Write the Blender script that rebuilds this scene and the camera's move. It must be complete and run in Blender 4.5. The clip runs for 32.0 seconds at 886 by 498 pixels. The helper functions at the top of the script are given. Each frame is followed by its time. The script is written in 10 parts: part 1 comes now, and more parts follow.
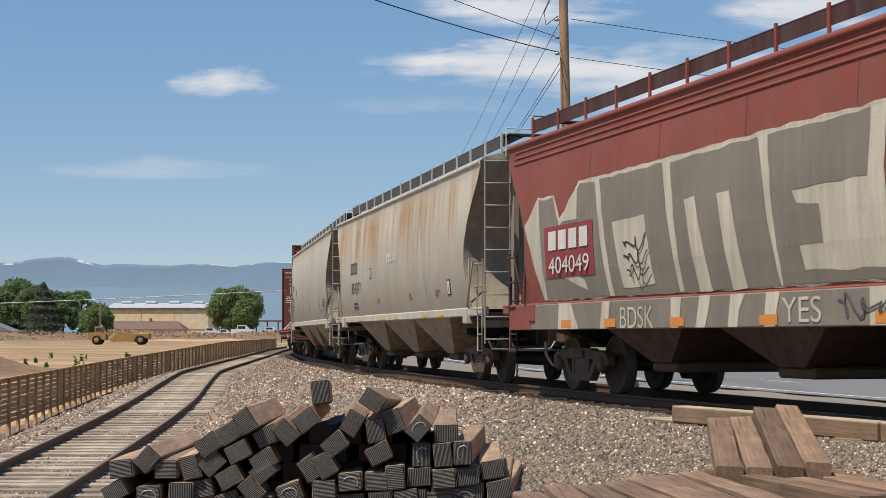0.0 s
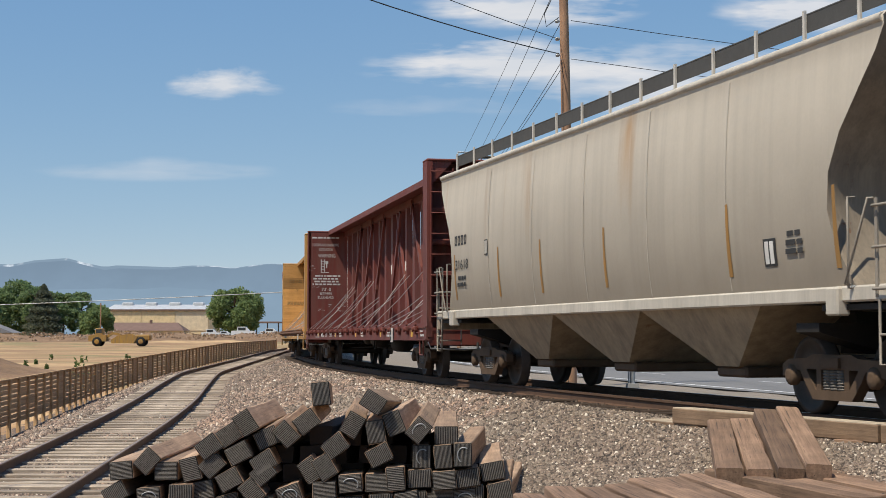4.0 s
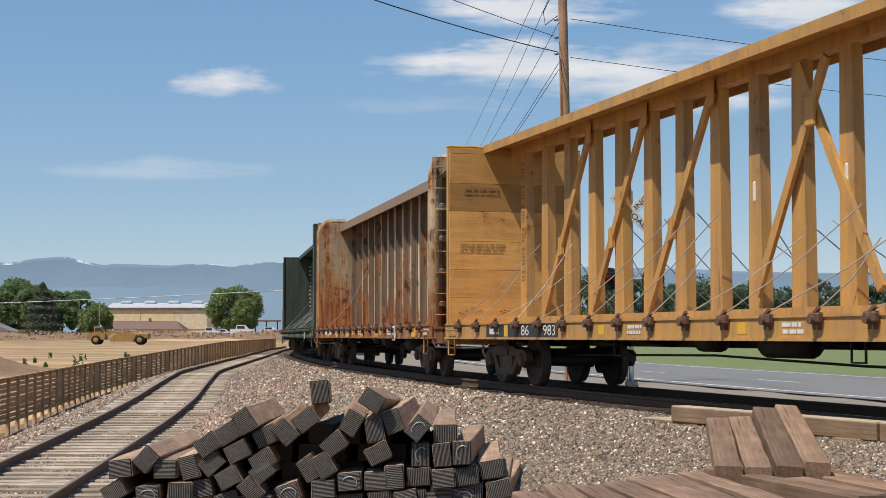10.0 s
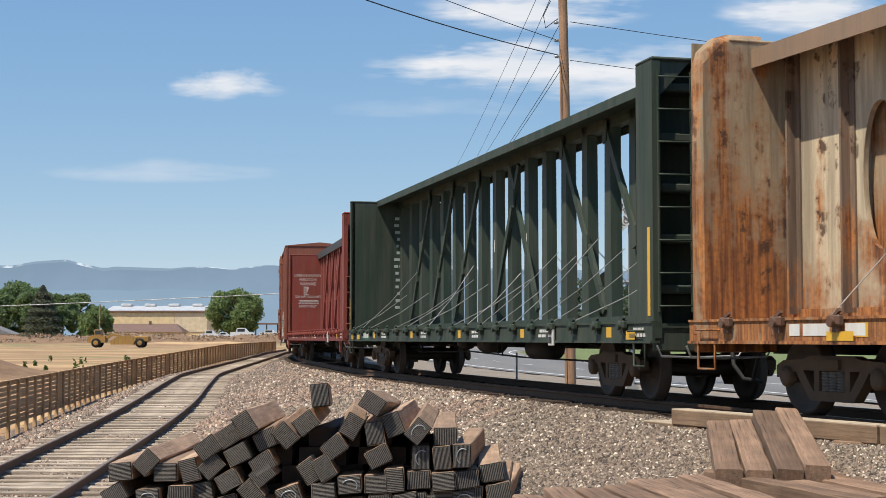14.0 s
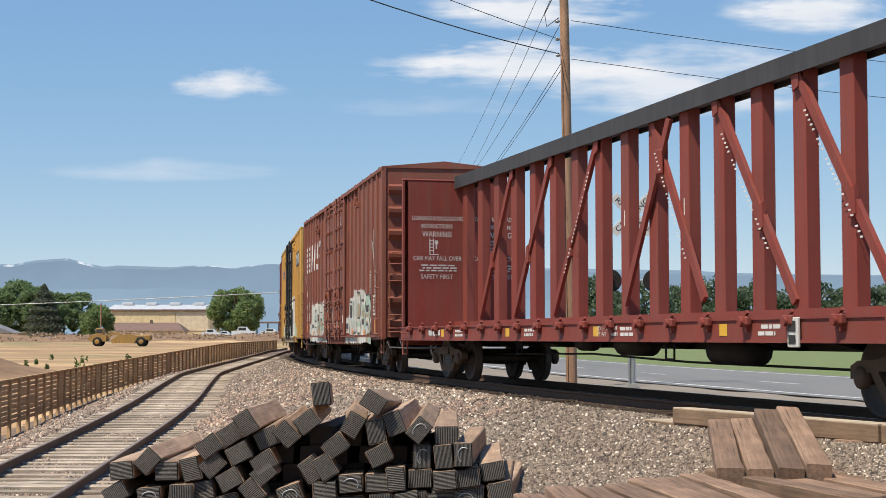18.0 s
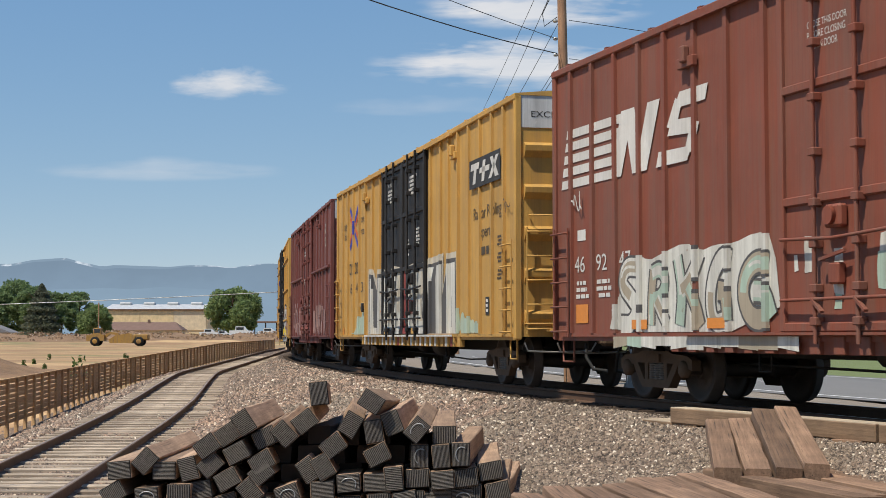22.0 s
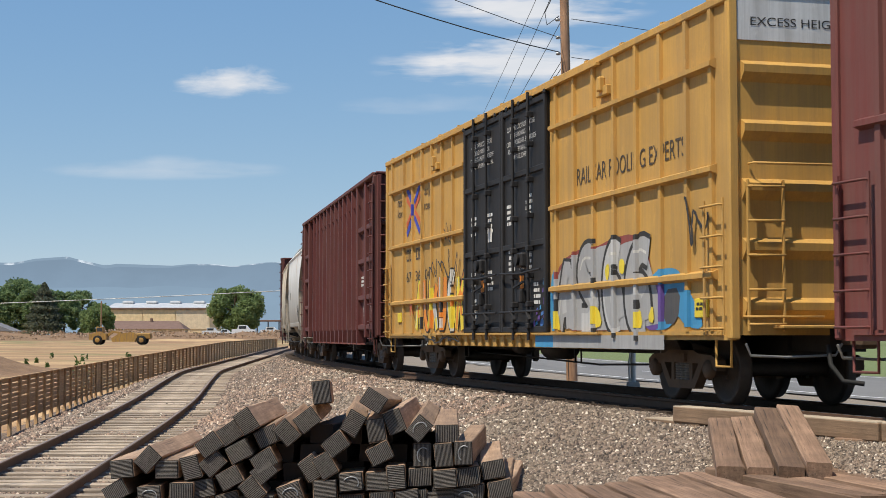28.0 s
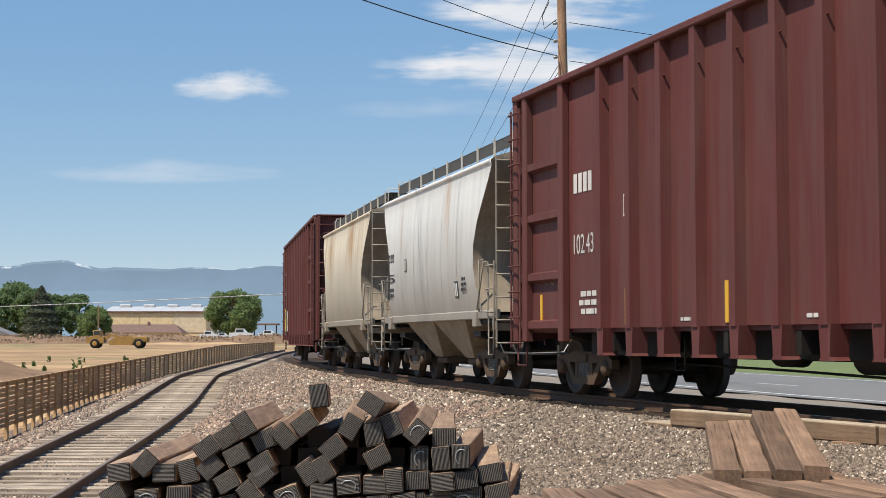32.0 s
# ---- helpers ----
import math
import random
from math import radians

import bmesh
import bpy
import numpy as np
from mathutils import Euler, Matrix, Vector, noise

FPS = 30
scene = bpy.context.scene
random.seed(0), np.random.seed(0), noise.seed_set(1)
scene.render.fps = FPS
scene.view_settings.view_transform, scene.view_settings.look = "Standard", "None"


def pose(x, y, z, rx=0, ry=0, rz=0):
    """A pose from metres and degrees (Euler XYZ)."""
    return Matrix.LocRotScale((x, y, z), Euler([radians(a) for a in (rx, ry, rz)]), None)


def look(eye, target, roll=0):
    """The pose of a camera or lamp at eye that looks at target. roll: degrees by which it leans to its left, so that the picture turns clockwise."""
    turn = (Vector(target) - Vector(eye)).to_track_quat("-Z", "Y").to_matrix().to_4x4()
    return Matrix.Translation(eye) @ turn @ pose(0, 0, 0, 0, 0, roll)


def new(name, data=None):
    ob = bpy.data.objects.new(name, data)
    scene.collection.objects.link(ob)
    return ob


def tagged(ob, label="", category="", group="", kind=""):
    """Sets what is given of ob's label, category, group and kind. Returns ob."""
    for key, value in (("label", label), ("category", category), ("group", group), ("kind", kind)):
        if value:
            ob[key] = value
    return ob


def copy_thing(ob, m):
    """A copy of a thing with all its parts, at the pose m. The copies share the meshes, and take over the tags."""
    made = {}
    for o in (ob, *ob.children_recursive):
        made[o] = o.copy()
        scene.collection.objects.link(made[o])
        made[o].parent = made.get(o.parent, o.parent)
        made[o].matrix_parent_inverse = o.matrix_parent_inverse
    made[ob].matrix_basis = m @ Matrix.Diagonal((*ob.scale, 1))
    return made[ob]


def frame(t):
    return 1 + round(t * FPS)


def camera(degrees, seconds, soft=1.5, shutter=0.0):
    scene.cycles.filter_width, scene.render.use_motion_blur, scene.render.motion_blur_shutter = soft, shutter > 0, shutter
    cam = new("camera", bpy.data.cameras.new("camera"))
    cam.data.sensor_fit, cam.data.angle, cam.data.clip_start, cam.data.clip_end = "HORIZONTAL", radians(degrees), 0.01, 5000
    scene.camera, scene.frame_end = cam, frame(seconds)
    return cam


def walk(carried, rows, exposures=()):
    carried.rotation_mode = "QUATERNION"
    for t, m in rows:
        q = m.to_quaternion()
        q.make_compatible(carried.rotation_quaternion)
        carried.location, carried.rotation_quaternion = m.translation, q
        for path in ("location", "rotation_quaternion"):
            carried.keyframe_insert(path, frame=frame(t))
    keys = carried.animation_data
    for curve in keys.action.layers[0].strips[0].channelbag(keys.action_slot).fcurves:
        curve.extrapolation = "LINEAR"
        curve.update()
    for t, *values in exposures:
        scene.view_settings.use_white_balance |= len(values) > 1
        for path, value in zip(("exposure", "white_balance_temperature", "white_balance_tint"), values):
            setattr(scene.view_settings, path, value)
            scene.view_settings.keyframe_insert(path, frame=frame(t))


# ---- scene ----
# Metres; the rail heads of the main track are z = 0, the camera stands at the origin and looks along +Y.
EYE = 0.89
PITCH = 3.268

cam = camera(32.40, 32.0, soft=0.7, shutter=0.06)

# small sway of the camera: seconds, sideways, upward
SWAY = 0.02124
walk(cam, [(t, pose(0, 0, EYE, 90 + PITCH + SWAY * b, 0, SWAY * a)) for t, a, b in (
    (0.0, 0.0, 0.0), (0.5, 0.0, -1.5), (1.0, -0.2, -2.2), (1.5, -1.1, -0.4), (2.0, -2.2, 1.1), (2.5, -2.0, 3.7), (3.0, 1.3, 2.4),
    (3.5, 0.0, 2.6), (4.5, 1.8, 2.9), (5.5, 3.9, 3.3), (6.0, 2.4, 1.3), (6.5, 2.6, -0.4), (7.0, -0.6, -0.4), (7.5, -3.1, 0.0),
    (8.0, -1.5, 0.2), (8.5, -1.5, 0.4), (9.0, -0.2, 0.9), (9.5, -1.5, 1.3), (10.0, -1.3, -0.2), (10.5, -1.5, 0.7), (11.0, 0.0, 0.0),
    (11.5, -1.1, -1.1), (12.0, -0.9, -0.2), (12.5, -1.5, -1.5), (13.0, -3.1, 4.6), (13.5, 0.0, 9.0), (14.0, -0.9, 5.0), (14.5, 0.0, 3.7),
    (15.5, 0.0, 3.1), (16.5, 0.0, 2.6), (17.0, 0.7, 2.4), (17.5, 0.9, 3.9), (18.0, 1.1, 2.9), (18.5, -1.5, -0.2), (19.0, -3.3, 2.4),
    (19.5, 0.0, 7.7), (20.0, -1.5, 5.9), (20.5, 0.4, 4.6), (21.0, 1.1, 1.6), (21.5, -3.1, 0.4), (22.0, -2.8, 2.2), (22.5, 0.2, 3.5),
    (23.0, 1.5, 2.4), (23.5, 0.0, 3.1), (24.0, -1.5, 4.4), (24.5, -1.5, 3.1), (25.0, -3.1, 5.9), (25.5, -2.8, 6.6), (26.5, -0.6, 3.5),
    (27.5, 1.5, 0.4), (28.0, 1.5, 0.0), (28.5, -3.1, -1.1), (29.0, 0.9, -2.0), (29.5, -1.3, -1.3), (30.0, 2.8, 0.2), (30.5, -2.8, 2.9),
    (31.0, -4.6, 1.5), (31.5, -2.6, 4.6), (32.0, -3.1, 6.1))],
    exposures=[(0.0, 0.0), (3.0, -0.05), (6.0, 0.15), (9.0, 0.05), (12.0, 0.05), (14.0, 0.2), (17.0, 0.25), (19.0, 0.2), (21.0, 0.05), (23.0, -0.02), (25.0, 0.05), (28.0, 0.08), (30.0, 0.16), (32.0, 0.16)])

# ---- light ----
SUN_TO = Vector((-0.37, -0.33, 0.87)).normalized()
sun = new("sun", bpy.data.lights.new("sun", "SUN"))
sun.data.energy, sun.data.angle, sun.data.color = 4.8, radians(0.53), (1.0, 0.915, 0.77)
sun.matrix_world = look((0, 0, 60), Vector((0, 0, 60)) - SUN_TO)
world = bpy.data.worlds.new("world")
scene.world = world
world.use_nodes = True
sky = world.node_tree.nodes.new("ShaderNodeTexSky")
sky.sky_type, sky.sun_disc = "NISHITA", False
sky.sun_elevation, sky.sun_rotation = math.asin(SUN_TO.z), math.atan2(SUN_TO.x, SUN_TO.y)
sky.altitude, sky.air_density, sky.dust_density, sky.ozone_density = 3200, 0.85, 0.0, 1.6
# dry summer haze evens the sky out, the blue most of all
_split, _join = world.node_tree.nodes.new("ShaderNodeSeparateColor"), world.node_tree.nodes.new("ShaderNodeCombineColor")
world.node_tree.links.new(sky.outputs[0], _split.inputs[0])
for _k, (_gain, _power) in enumerate(((1.25, 0.74), (1.93, 0.5), (3.55, 0.22))):
    _pow, _mul = world.node_tree.nodes.new("ShaderNodeMath"), world.node_tree.nodes.new("ShaderNodeMath")
    _pow.operation, _mul.operation = "POWER", "MULTIPLY"
    _pow.inputs[1].default_value, _mul.inputs[1].default_value = _power, _gain
    world.node_tree.links.new(_split.outputs[_k], _pow.inputs[0])
    world.node_tree.links.new(_pow.outputs[0], _mul.inputs[0])
    world.node_tree.links.new(_mul.outputs[0], _join.inputs[_k])
world.node_tree.links.new(_join.outputs[0], world.node_tree.nodes["Background"].inputs[0])
world.node_tree.nodes["Background"].inputs[1].default_value = 0.121

# ---- the track's line and the train's run ----
ARC = np.arange(-330, 460, 0.5)
_bend = np.interp(ARC, [-330, -120, -60, -20, 20, 50, 90, 140, 300, 460], [0, 0, 0.004, 0.00569, 0.00319, 0.00196, 0.0022, 0.0022, 0.0012, 0])
_turn = np.concatenate([[0], np.cumsum((_bend[1:] + _bend[:-1]) / 4)])
_zero = int(np.argmin(abs(ARC)))
TURN = _turn - _turn[_zero] + radians(-16.635)
_sx, _sy = np.sin(TURN), np.cos(TURN)
_px = np.concatenate([[0], np.cumsum((_sx[1:] + _sx[:-1]) / 4)])
_py = np.concatenate([[0], np.cumsum((_sy[1:] + _sy[:-1]) / 4)])
TX, TY = _px - _px[_zero] + 4.537, _py - _py[_zero] + 20.0


def on_track(s, lateral=0.0):
    """Place on the main line, s metres away from the reference point; lateral > 0 lies beyond it."""
    a = np.interp(s, ARC, TURN)
    return np.interp(s, ARC, TX) + lateral * np.cos(a), np.interp(s, ARC, TY) - lateral * np.sin(a), a


_tt = np.arange(0, 32.2, 0.1)
_vv = np.interp(_tt, [0, 5, 10, 15, 20, 25, 32], [7.998, 7.979, 8.236, 7.819, 7.936, 7.659, 7.635])
_dd = np.concatenate([[0], np.cumsum((_vv[1:] + _vv[:-1]) * 0.05)])


def run(t):
    """How far the train has rolled at t seconds."""
    ease = np.interp(t, [0, 1, 2, 3, 6, 7, 8, 9, 10, 11, 12, 13, 14, 17, 18, 19, 20, 22, 24, 25, 28, 29, 30, 32], [-0.03, 0.08, 0.12, 0.06, 0.08, 0.03, 0.15, 0, 0.15, 0.07, 0.13, 0.1, -0.09, 0.22, -0.12, 0, 0.1, 0.06, 0, 0.08, 0.1, 0, 0.13, 0.03])
    return float(np.interp(t, _tt, _dd) + ease)


# ---- mesh building ----
class Geo:
    """Gathers vertices and faces of one mesh."""

    def __init__(self):
        self.v, self.f, self.smooth = [], [], []

    def add(self, verts, faces, smooth=False):
        n = len(self.v)
        self.v.extend(tuple(p) for p in verts)
        self.f.extend(tuple(i + n for i in f) for f in faces)
        self.smooth.extend([smooth] * len(faces))
        return self

    def box(self, x0, x1, y0, y1, z0, z1):
        x0, x1, y0, y1, z0, z1 = min(x0, x1), max(x0, x1), min(y0, y1), max(y0, y1), min(z0, z1), max(z0, z1)
        v = [(x, y, z) for x in (x0, x1) for y in (y0, y1) for z in (z0, z1)]
        return self.add(v, [(0, 1, 3, 2), (4, 6, 7, 5), (0, 4, 5, 1), (2, 3, 7, 6), (0, 2, 6, 4), (1, 5, 7, 3)])

    def cbox(self, x0, x1, y0, y1, z0, z1, b=0.01):
        """A box with chamfered edges."""
        lo, hi = (min(x0, x1), min(y0, y1), min(z0, z1)), (max(x0, x1), max(y0, y1), max(z0, z1))
        b = min(b, *(0.45 * (hi[i] - lo[i]) for i in range(3)))
        v, idx = [], {}
        for sx in (0, 1):
            for sy in (0, 1):
                for sz in (0, 1):
                    for ax in range(3):
                        p = []
                        for i, s in enumerate((sx, sy, sz)):
                            e = (lo[i], hi[i])[s]
                            p.append(e if i == ax else e + (b if s == 0 else -b))
                        idx[sx, sy, sz, ax] = len(v)
                        v.append(p)
        f = []
        for ax in range(3):
            o1, o2 = [i for i in range(3) if i != ax]
            for s in (0, 1):
                q = []
                for a, c in ((0, 0), (1, 0), (1, 1), (0, 1)):
                    k = [0, 0, 0]
                    k[ax], k[o1], k[o2] = s, a, c
                    q.append(idx[k[0], k[1], k[2], ax])
                f.append(q if (s == 1) == (ax != 1) else q[::-1])
            for a in (0, 1):
                for c in (0, 1):
                    k0, k1 = [0, 0, 0], [0, 0, 0]
                    k0[ax], k1[ax] = 0, 1
                    k0[o1] = k1[o1] = a
                    k0[o2] = k1[o2] = c
                    q = [idx[(*k0, o1)], idx[(*k1, o1)], idx[(*k1, o2)], idx[(*k0, o2)]]
                    f.append(q if ((a == c) == (ax != 1)) else q[::-1])
        for sx in (0, 1):
            for sy in (0, 1):
                for sz in (0, 1):
                    q = [idx[sx, sy, sz, i] for i in range(3)]
                    f.append(q if (sx + sy + sz) % 2 == 1 else q[::-1])
        return self.add(v, f)

    def bar(self, p0, p1, w, h=None, up=(0, 0, 1)):
        """A rectangular bar from p0 to p1."""
        p0, p1 = Vector(p0), Vector(p1)
        d = (p1 - p0).normalized()
        a = d.cross(Vector(up))
        a = a.normalized() if a.length > 1e-4 else Vector((1, 0, 0))
        c = a.cross(d).normalized()
        h = w if h is None else h
        v = [p + a * (i * w / 2) + c * (j * h / 2) for p in (p0, p1) for i, j in ((-1, -1), (1, -1), (1, 1), (-1, 1))]
        return self.add(v, [(3, 2, 1, 0), (4, 5, 6, 7), (0, 1, 5, 4), (1, 2, 6, 5), (2, 3, 7, 6), (3, 0, 4, 7)])

    def tube(self, points, r, n=8, closed=True):
        """A round bar along points."""
        pts = [Vector(p) for p in points]
        rings, ref = [], None
        for i, p in enumerate(pts):
            d = (pts[min(i + 1, len(pts) - 1)] - pts[max(i - 1, 0)]).normalized()
            if ref is None:
                ref = d.orthogonal().normalized()
            a = (ref - d * ref.dot(d)).normalized()
            ref, c = a, d.cross(a)
            rr = r[i] if isinstance(r, (list, tuple)) else r
            rings.append([p + a * rr * math.cos(2 * math.pi * k / n) + c * rr * math.sin(2 * math.pi * k / n) for k in range(n)])
        v = [q for ring in rings for q in ring]
        f = [(i * n + k, i * n + (k + 1) % n, (i + 1) * n + (k + 1) % n, (i + 1) * n + k) for i in range(len(pts) - 1) for k in range(n)]
        self.add(v, f, True)
        if closed:
            self.add(rings[0], [tuple(range(n))[::-1]])
            self.add(rings[-1], [tuple(range(n))])
        return self

    def prism(self, poly, lo, hi, axis="y"):
        """poly in the two other axes (x,z for y; y,z for x; x,y for z), swept from lo to hi."""
        put = {"y": lambda p, q, c: (p, c, q), "x": lambda p, q, c: (c, p, q), "z": lambda p, q, c: (p, q, c)}[axis]
        n = len(poly)
        area = sum(poly[i][0] * poly[(i + 1) % n][1] - poly[(i + 1) % n][0] * poly[i][1] for i in range(n))
        if (area > 0) == (axis == "y"):
            poly = poly[::-1]
        v = [put(p, q, lo) for p, q in poly] + [put(p, q, hi) for p, q in poly]
        f = [tuple(range(n))[::-1], tuple(range(n, 2 * n))] + [(i, (i + 1) % n, (i + 1) % n + n, i + n) for i in range(n)]
        return self.add(v, f)

    def lathe(self, prof, centre=(0, 0, 0), axis="y", n=24):
        """prof: (along the axis, radius)."""
        c = Vector(centre)
        v = []
        for u, r in prof:
            for k in range(n):
                ca, sa = r * math.cos(2 * math.pi * k / n), r * math.sin(2 * math.pi * k / n)
                v.append(c + Vector({"y": (ca, u, sa), "x": (u, ca, sa), "z": (ca, sa, u)}[axis]))
        f = [(i * n + k, i * n + (k + 1) % n, (i + 1) * n + (k + 1) % n, (i + 1) * n + k) for i in range(len(prof) - 1) for k in range(n)]
        self.add(v, f, True)
        m = (len(prof) - 1) * n
        return self.add(v[:n] + v[m:], [tuple(range(n))[::-1], tuple(range(n, 2 * n))])

    def grid(self, rows, smooth=False):
        """rows: lists of points, all of one length."""
        w = len(rows[0])
        f = [(j * w + i, j * w + i + 1, (j + 1) * w + i + 1, (j + 1) * w + i) for j in range(len(rows) - 1) for i in range(w - 1)]
        return self.add([p for r in rows for p in r], f, smooth)

    def mesh(self, name, mats):
        me = bpy.data.meshes.new(name)
        me.from_pydata([tuple(p) for p in self.v], [], self.f)
        me.polygons.foreach_set("use_smooth", self.smooth)
        for m in mats if isinstance(mats, (list, tuple)) else [mats]:
            me.materials.append(m)
        me.update()
        return me


def part(name, geo, material, parent, label=""):
    """Links a mesh as one part under a thing or a part."""
    ob = new(name, geo.mesh(name, material) if isinstance(geo, Geo) else geo)
    ob.parent = parent
    if label:
        tagged(ob, label)
    return ob


def thing(name, geo, material, label, category, group="", kind="", m=None):
    ob = new(name, None if geo is None else geo.mesh(name, material))
    tagged(ob, label, category, group, kind)
    if m is not None:
        ob.matrix_basis = m
    return ob


# ---- materials ----
def nodes_of(name):
    m = bpy.data.materials.new(name)
    m.use_nodes = True
    t = m.node_tree
    return m, t, t.nodes["Principled BSDF"]


class Net:
    """Short hand for node trees."""

    def __init__(self, name):
        self.m, self.t, self.b = nodes_of(name)
        self.co = self.t.nodes.new("ShaderNodeTexCoord").outputs["Object"]

    def node(self, kind, **kw):
        n = self.t.nodes.new(kind)
        for k, v in kw.items():
            setattr(n, k, v)
        return n

    def link(self, a, b):
        self.t.links.new(a, b)

    def scaled(self, sx, sy, sz):
        n = self.node("ShaderNodeMapping")
        n.inputs["Scale"].default_value = (sx, sy, sz)
        self.link(self.co, n.inputs["Vector"])
        return n.outputs[0]

    def noise(self, scale, detail=4.0, rough=0.6, vec=None):
        n = self.node("ShaderNodeTexNoise")
        n.inputs["Scale"].default_value, n.inputs["Detail"].default_value, n.inputs["Roughness"].default_value = scale, detail, rough
        self.link(vec or self.co, n.inputs["Vector"])
        return n.outputs["Fac"]

    def voronoi(self, scale, out="Color", vec=None):
        n = self.node("ShaderNodeTexVoronoi")
        n.inputs["Scale"].default_value = scale
        self.link(vec or self.co, n.inputs["Vector"])
        return n.outputs[out]

    def ramp(self, fac, stops):
        n = self.node("ShaderNodeValToRGB")
        e = n.color_ramp.elements
        while len(e) < len(stops):
            e.new(0.5)
        for i, (p, c) in enumerate(stops):
            e[i].position = p
            e[i].color = (*c, 1) if not isinstance(c, (int, float)) else (c, c, c, 1)
        self.link(fac, n.inputs[0])
        return n.outputs[0]

    def mix(self, fac, a, b, mode="MIX"):
        n = self.node("ShaderNodeMix", data_type="RGBA", blend_type=mode)
        for sock, val in ((n.inputs[0], fac), (n.inputs[6], a), (n.inputs[7], b)):
            if isinstance(val, (int, float)):
                sock.default_value = val
            elif isinstance(val, (tuple, list)):
                sock.default_value = (*val, 1) if len(val) == 3 else val
            else:
                self.link(val, sock)
        return n.outputs[2]

    def math(self, op, a, b=0.0):
        n = self.node("ShaderNodeMath", operation=op)
        for sock, val in ((n.inputs[0], a), (n.inputs[1], b)):
            if isinstance(val, (int, float)):
                sock.default_value = val
            else:
                self.link(val, sock)
        return n.outputs[0]

    def bump(self, height, strength, distance=0.01):
        n = self.node("ShaderNodeBump")
        n.inputs["Strength"].default_value, n.inputs["Distance"].default_value = strength, distance
        self.link(height, n.inputs["Height"])
        self.link(n.outputs[0], self.b.inputs["Normal"])

    def done(self, color=None, rough=None, metal=None):
        for key, val in (("Base Color", color), ("Roughness", rough), ("Metallic", metal)):
            if val is None:
                continue
            if isinstance(val, (int, float)):
                self.b.inputs[key].default_value = val
            elif isinstance(val, tuple):
                self.b.inputs[key].default_value = (*val, 1)
            else:
                self.link(val, self.b.inputs[key])
        return self.m


def shade(c, k):
    return tuple(min(1.0, v * k) for v in c)


def paint(name, col, rust=0.25, grime=0.35, rough=0.62, rustcol=(0.16, 0.065, 0.03), streak=0.5, fade=0.25):
    """Old railcar paint: faded patches, vertical streaks of dirt, rust spots and runs."""
    n = Net(name)
    big = n.noise(0.7, 5, 0.6)
    runs = n.noise(1.0, 6, 0.65, n.scaled(5.0, 5.0, 0.35))
    fine = n.noise(24, 4, 0.6)
    base = n.mix(n.ramp(big, [(0.3, 0.0), (0.72, 1.0)]), shade(col, 1 - fade * 0.6), shade(col, 1 + fade * 0.5))
    base = n.mix(n.math("MULTIPLY", n.ramp(runs, [(0.40, 0.0), (0.66, 1.0)]), grime), base, shade((0.20, 0.17, 0.14), 0.75))
    hair = n.noise(1.0, 4, 0.6, n.scaled(34.0, 34.0, 0.7))
    base = n.mix(n.math("MULTIPLY", n.ramp(hair, [(0.50, 0.0), (0.70, 1.0)]), 0.12 + grime * 0.4), base, shade(col, 0.5))
    scuff = n.math("MULTIPLY", n.ramp(n.noise(5.0, 7, 0.75, n.scaled(1.0, 1.0, 0.5)), [(0.58, 0.0), (0.68, 1.0)]), 0.12 + fade * 0.5)
    base = n.mix(scuff, base, shade(col, 1.45))
    base = n.mix(n.math("MULTIPLY", fine, 0.14), base, (0.1, 0.09, 0.08))
    spots = n.math("MULTIPLY", n.noise(2.6, 8, 0.72), n.math("ADD", n.math("MULTIPLY", runs, streak), 1 - streak / 2))
    lo = 0.74 - 0.34 * rust
    mask = n.ramp(spots, [(lo, 0.0), (lo + 0.09, 1.0)])
    rusty = n.mix(n.noise(9, 5, 0.7), shade(rustcol, 0.7), shade(rustcol, 1.7))
    color = n.mix(mask, base, rusty)
    n.bump(n.math("ADD", n.noise(3, 3), n.math("MULTIPLY", mask, 0.4)), 0.12, 0.03)
    n.b.inputs["Specular IOR Level"].default_value = 0.28
    return n.done(color, n.mix(mask, (rough,) * 3, (0.85,) * 3))


def plain(name, col, rough=0.7, metal=0.0, var=0.25, scale=8.0, bump=0.2):
    n = Net(name)
    a = n.mix(n.noise(scale, 5, 0.65), shade(col, 1 - var), shade(col, 1 + var))
    a = n.mix(n.math("MULTIPLY", n.noise(scale * 7, 3), 0.35), a, shade(col, 0.6))
    n.bump(n.noise(scale * 4, 4), bump, 0.01)
    if rough > 0.6:
        n.b.inputs["Specular IOR Level"].default_value = 0.22
    return n.done(a, rough, metal)


def gravel_mat(name, light, mid, dark, scale=16.0):
    n = Net(name)
    cell = n.voronoi(scale)
    sep = n.node("ShaderNodeSeparateColor")
    n.link(cell, sep.inputs[0])
    c = n.ramp(sep.outputs[0], [(0.0, dark), (0.35, mid), (0.8, light), (1.0, shade(light, 1.35))])
    patch = n.ramp(n.noise(0.35, 5, 0.6), [(0.35, 0.0), (0.7, 1.0)])
    c = n.mix(n.math("MULTIPLY", patch, 0.45), c, shade(mid, 0.75))
    c = n.mix(n.math("MULTIPLY", n.noise(70, 3), 0.4), c, shade(dark, 0.8))
    n.bump(n.voronoi(scale, "Distance"), 0.9, 0.05)
    return n.done(c, 0.9)


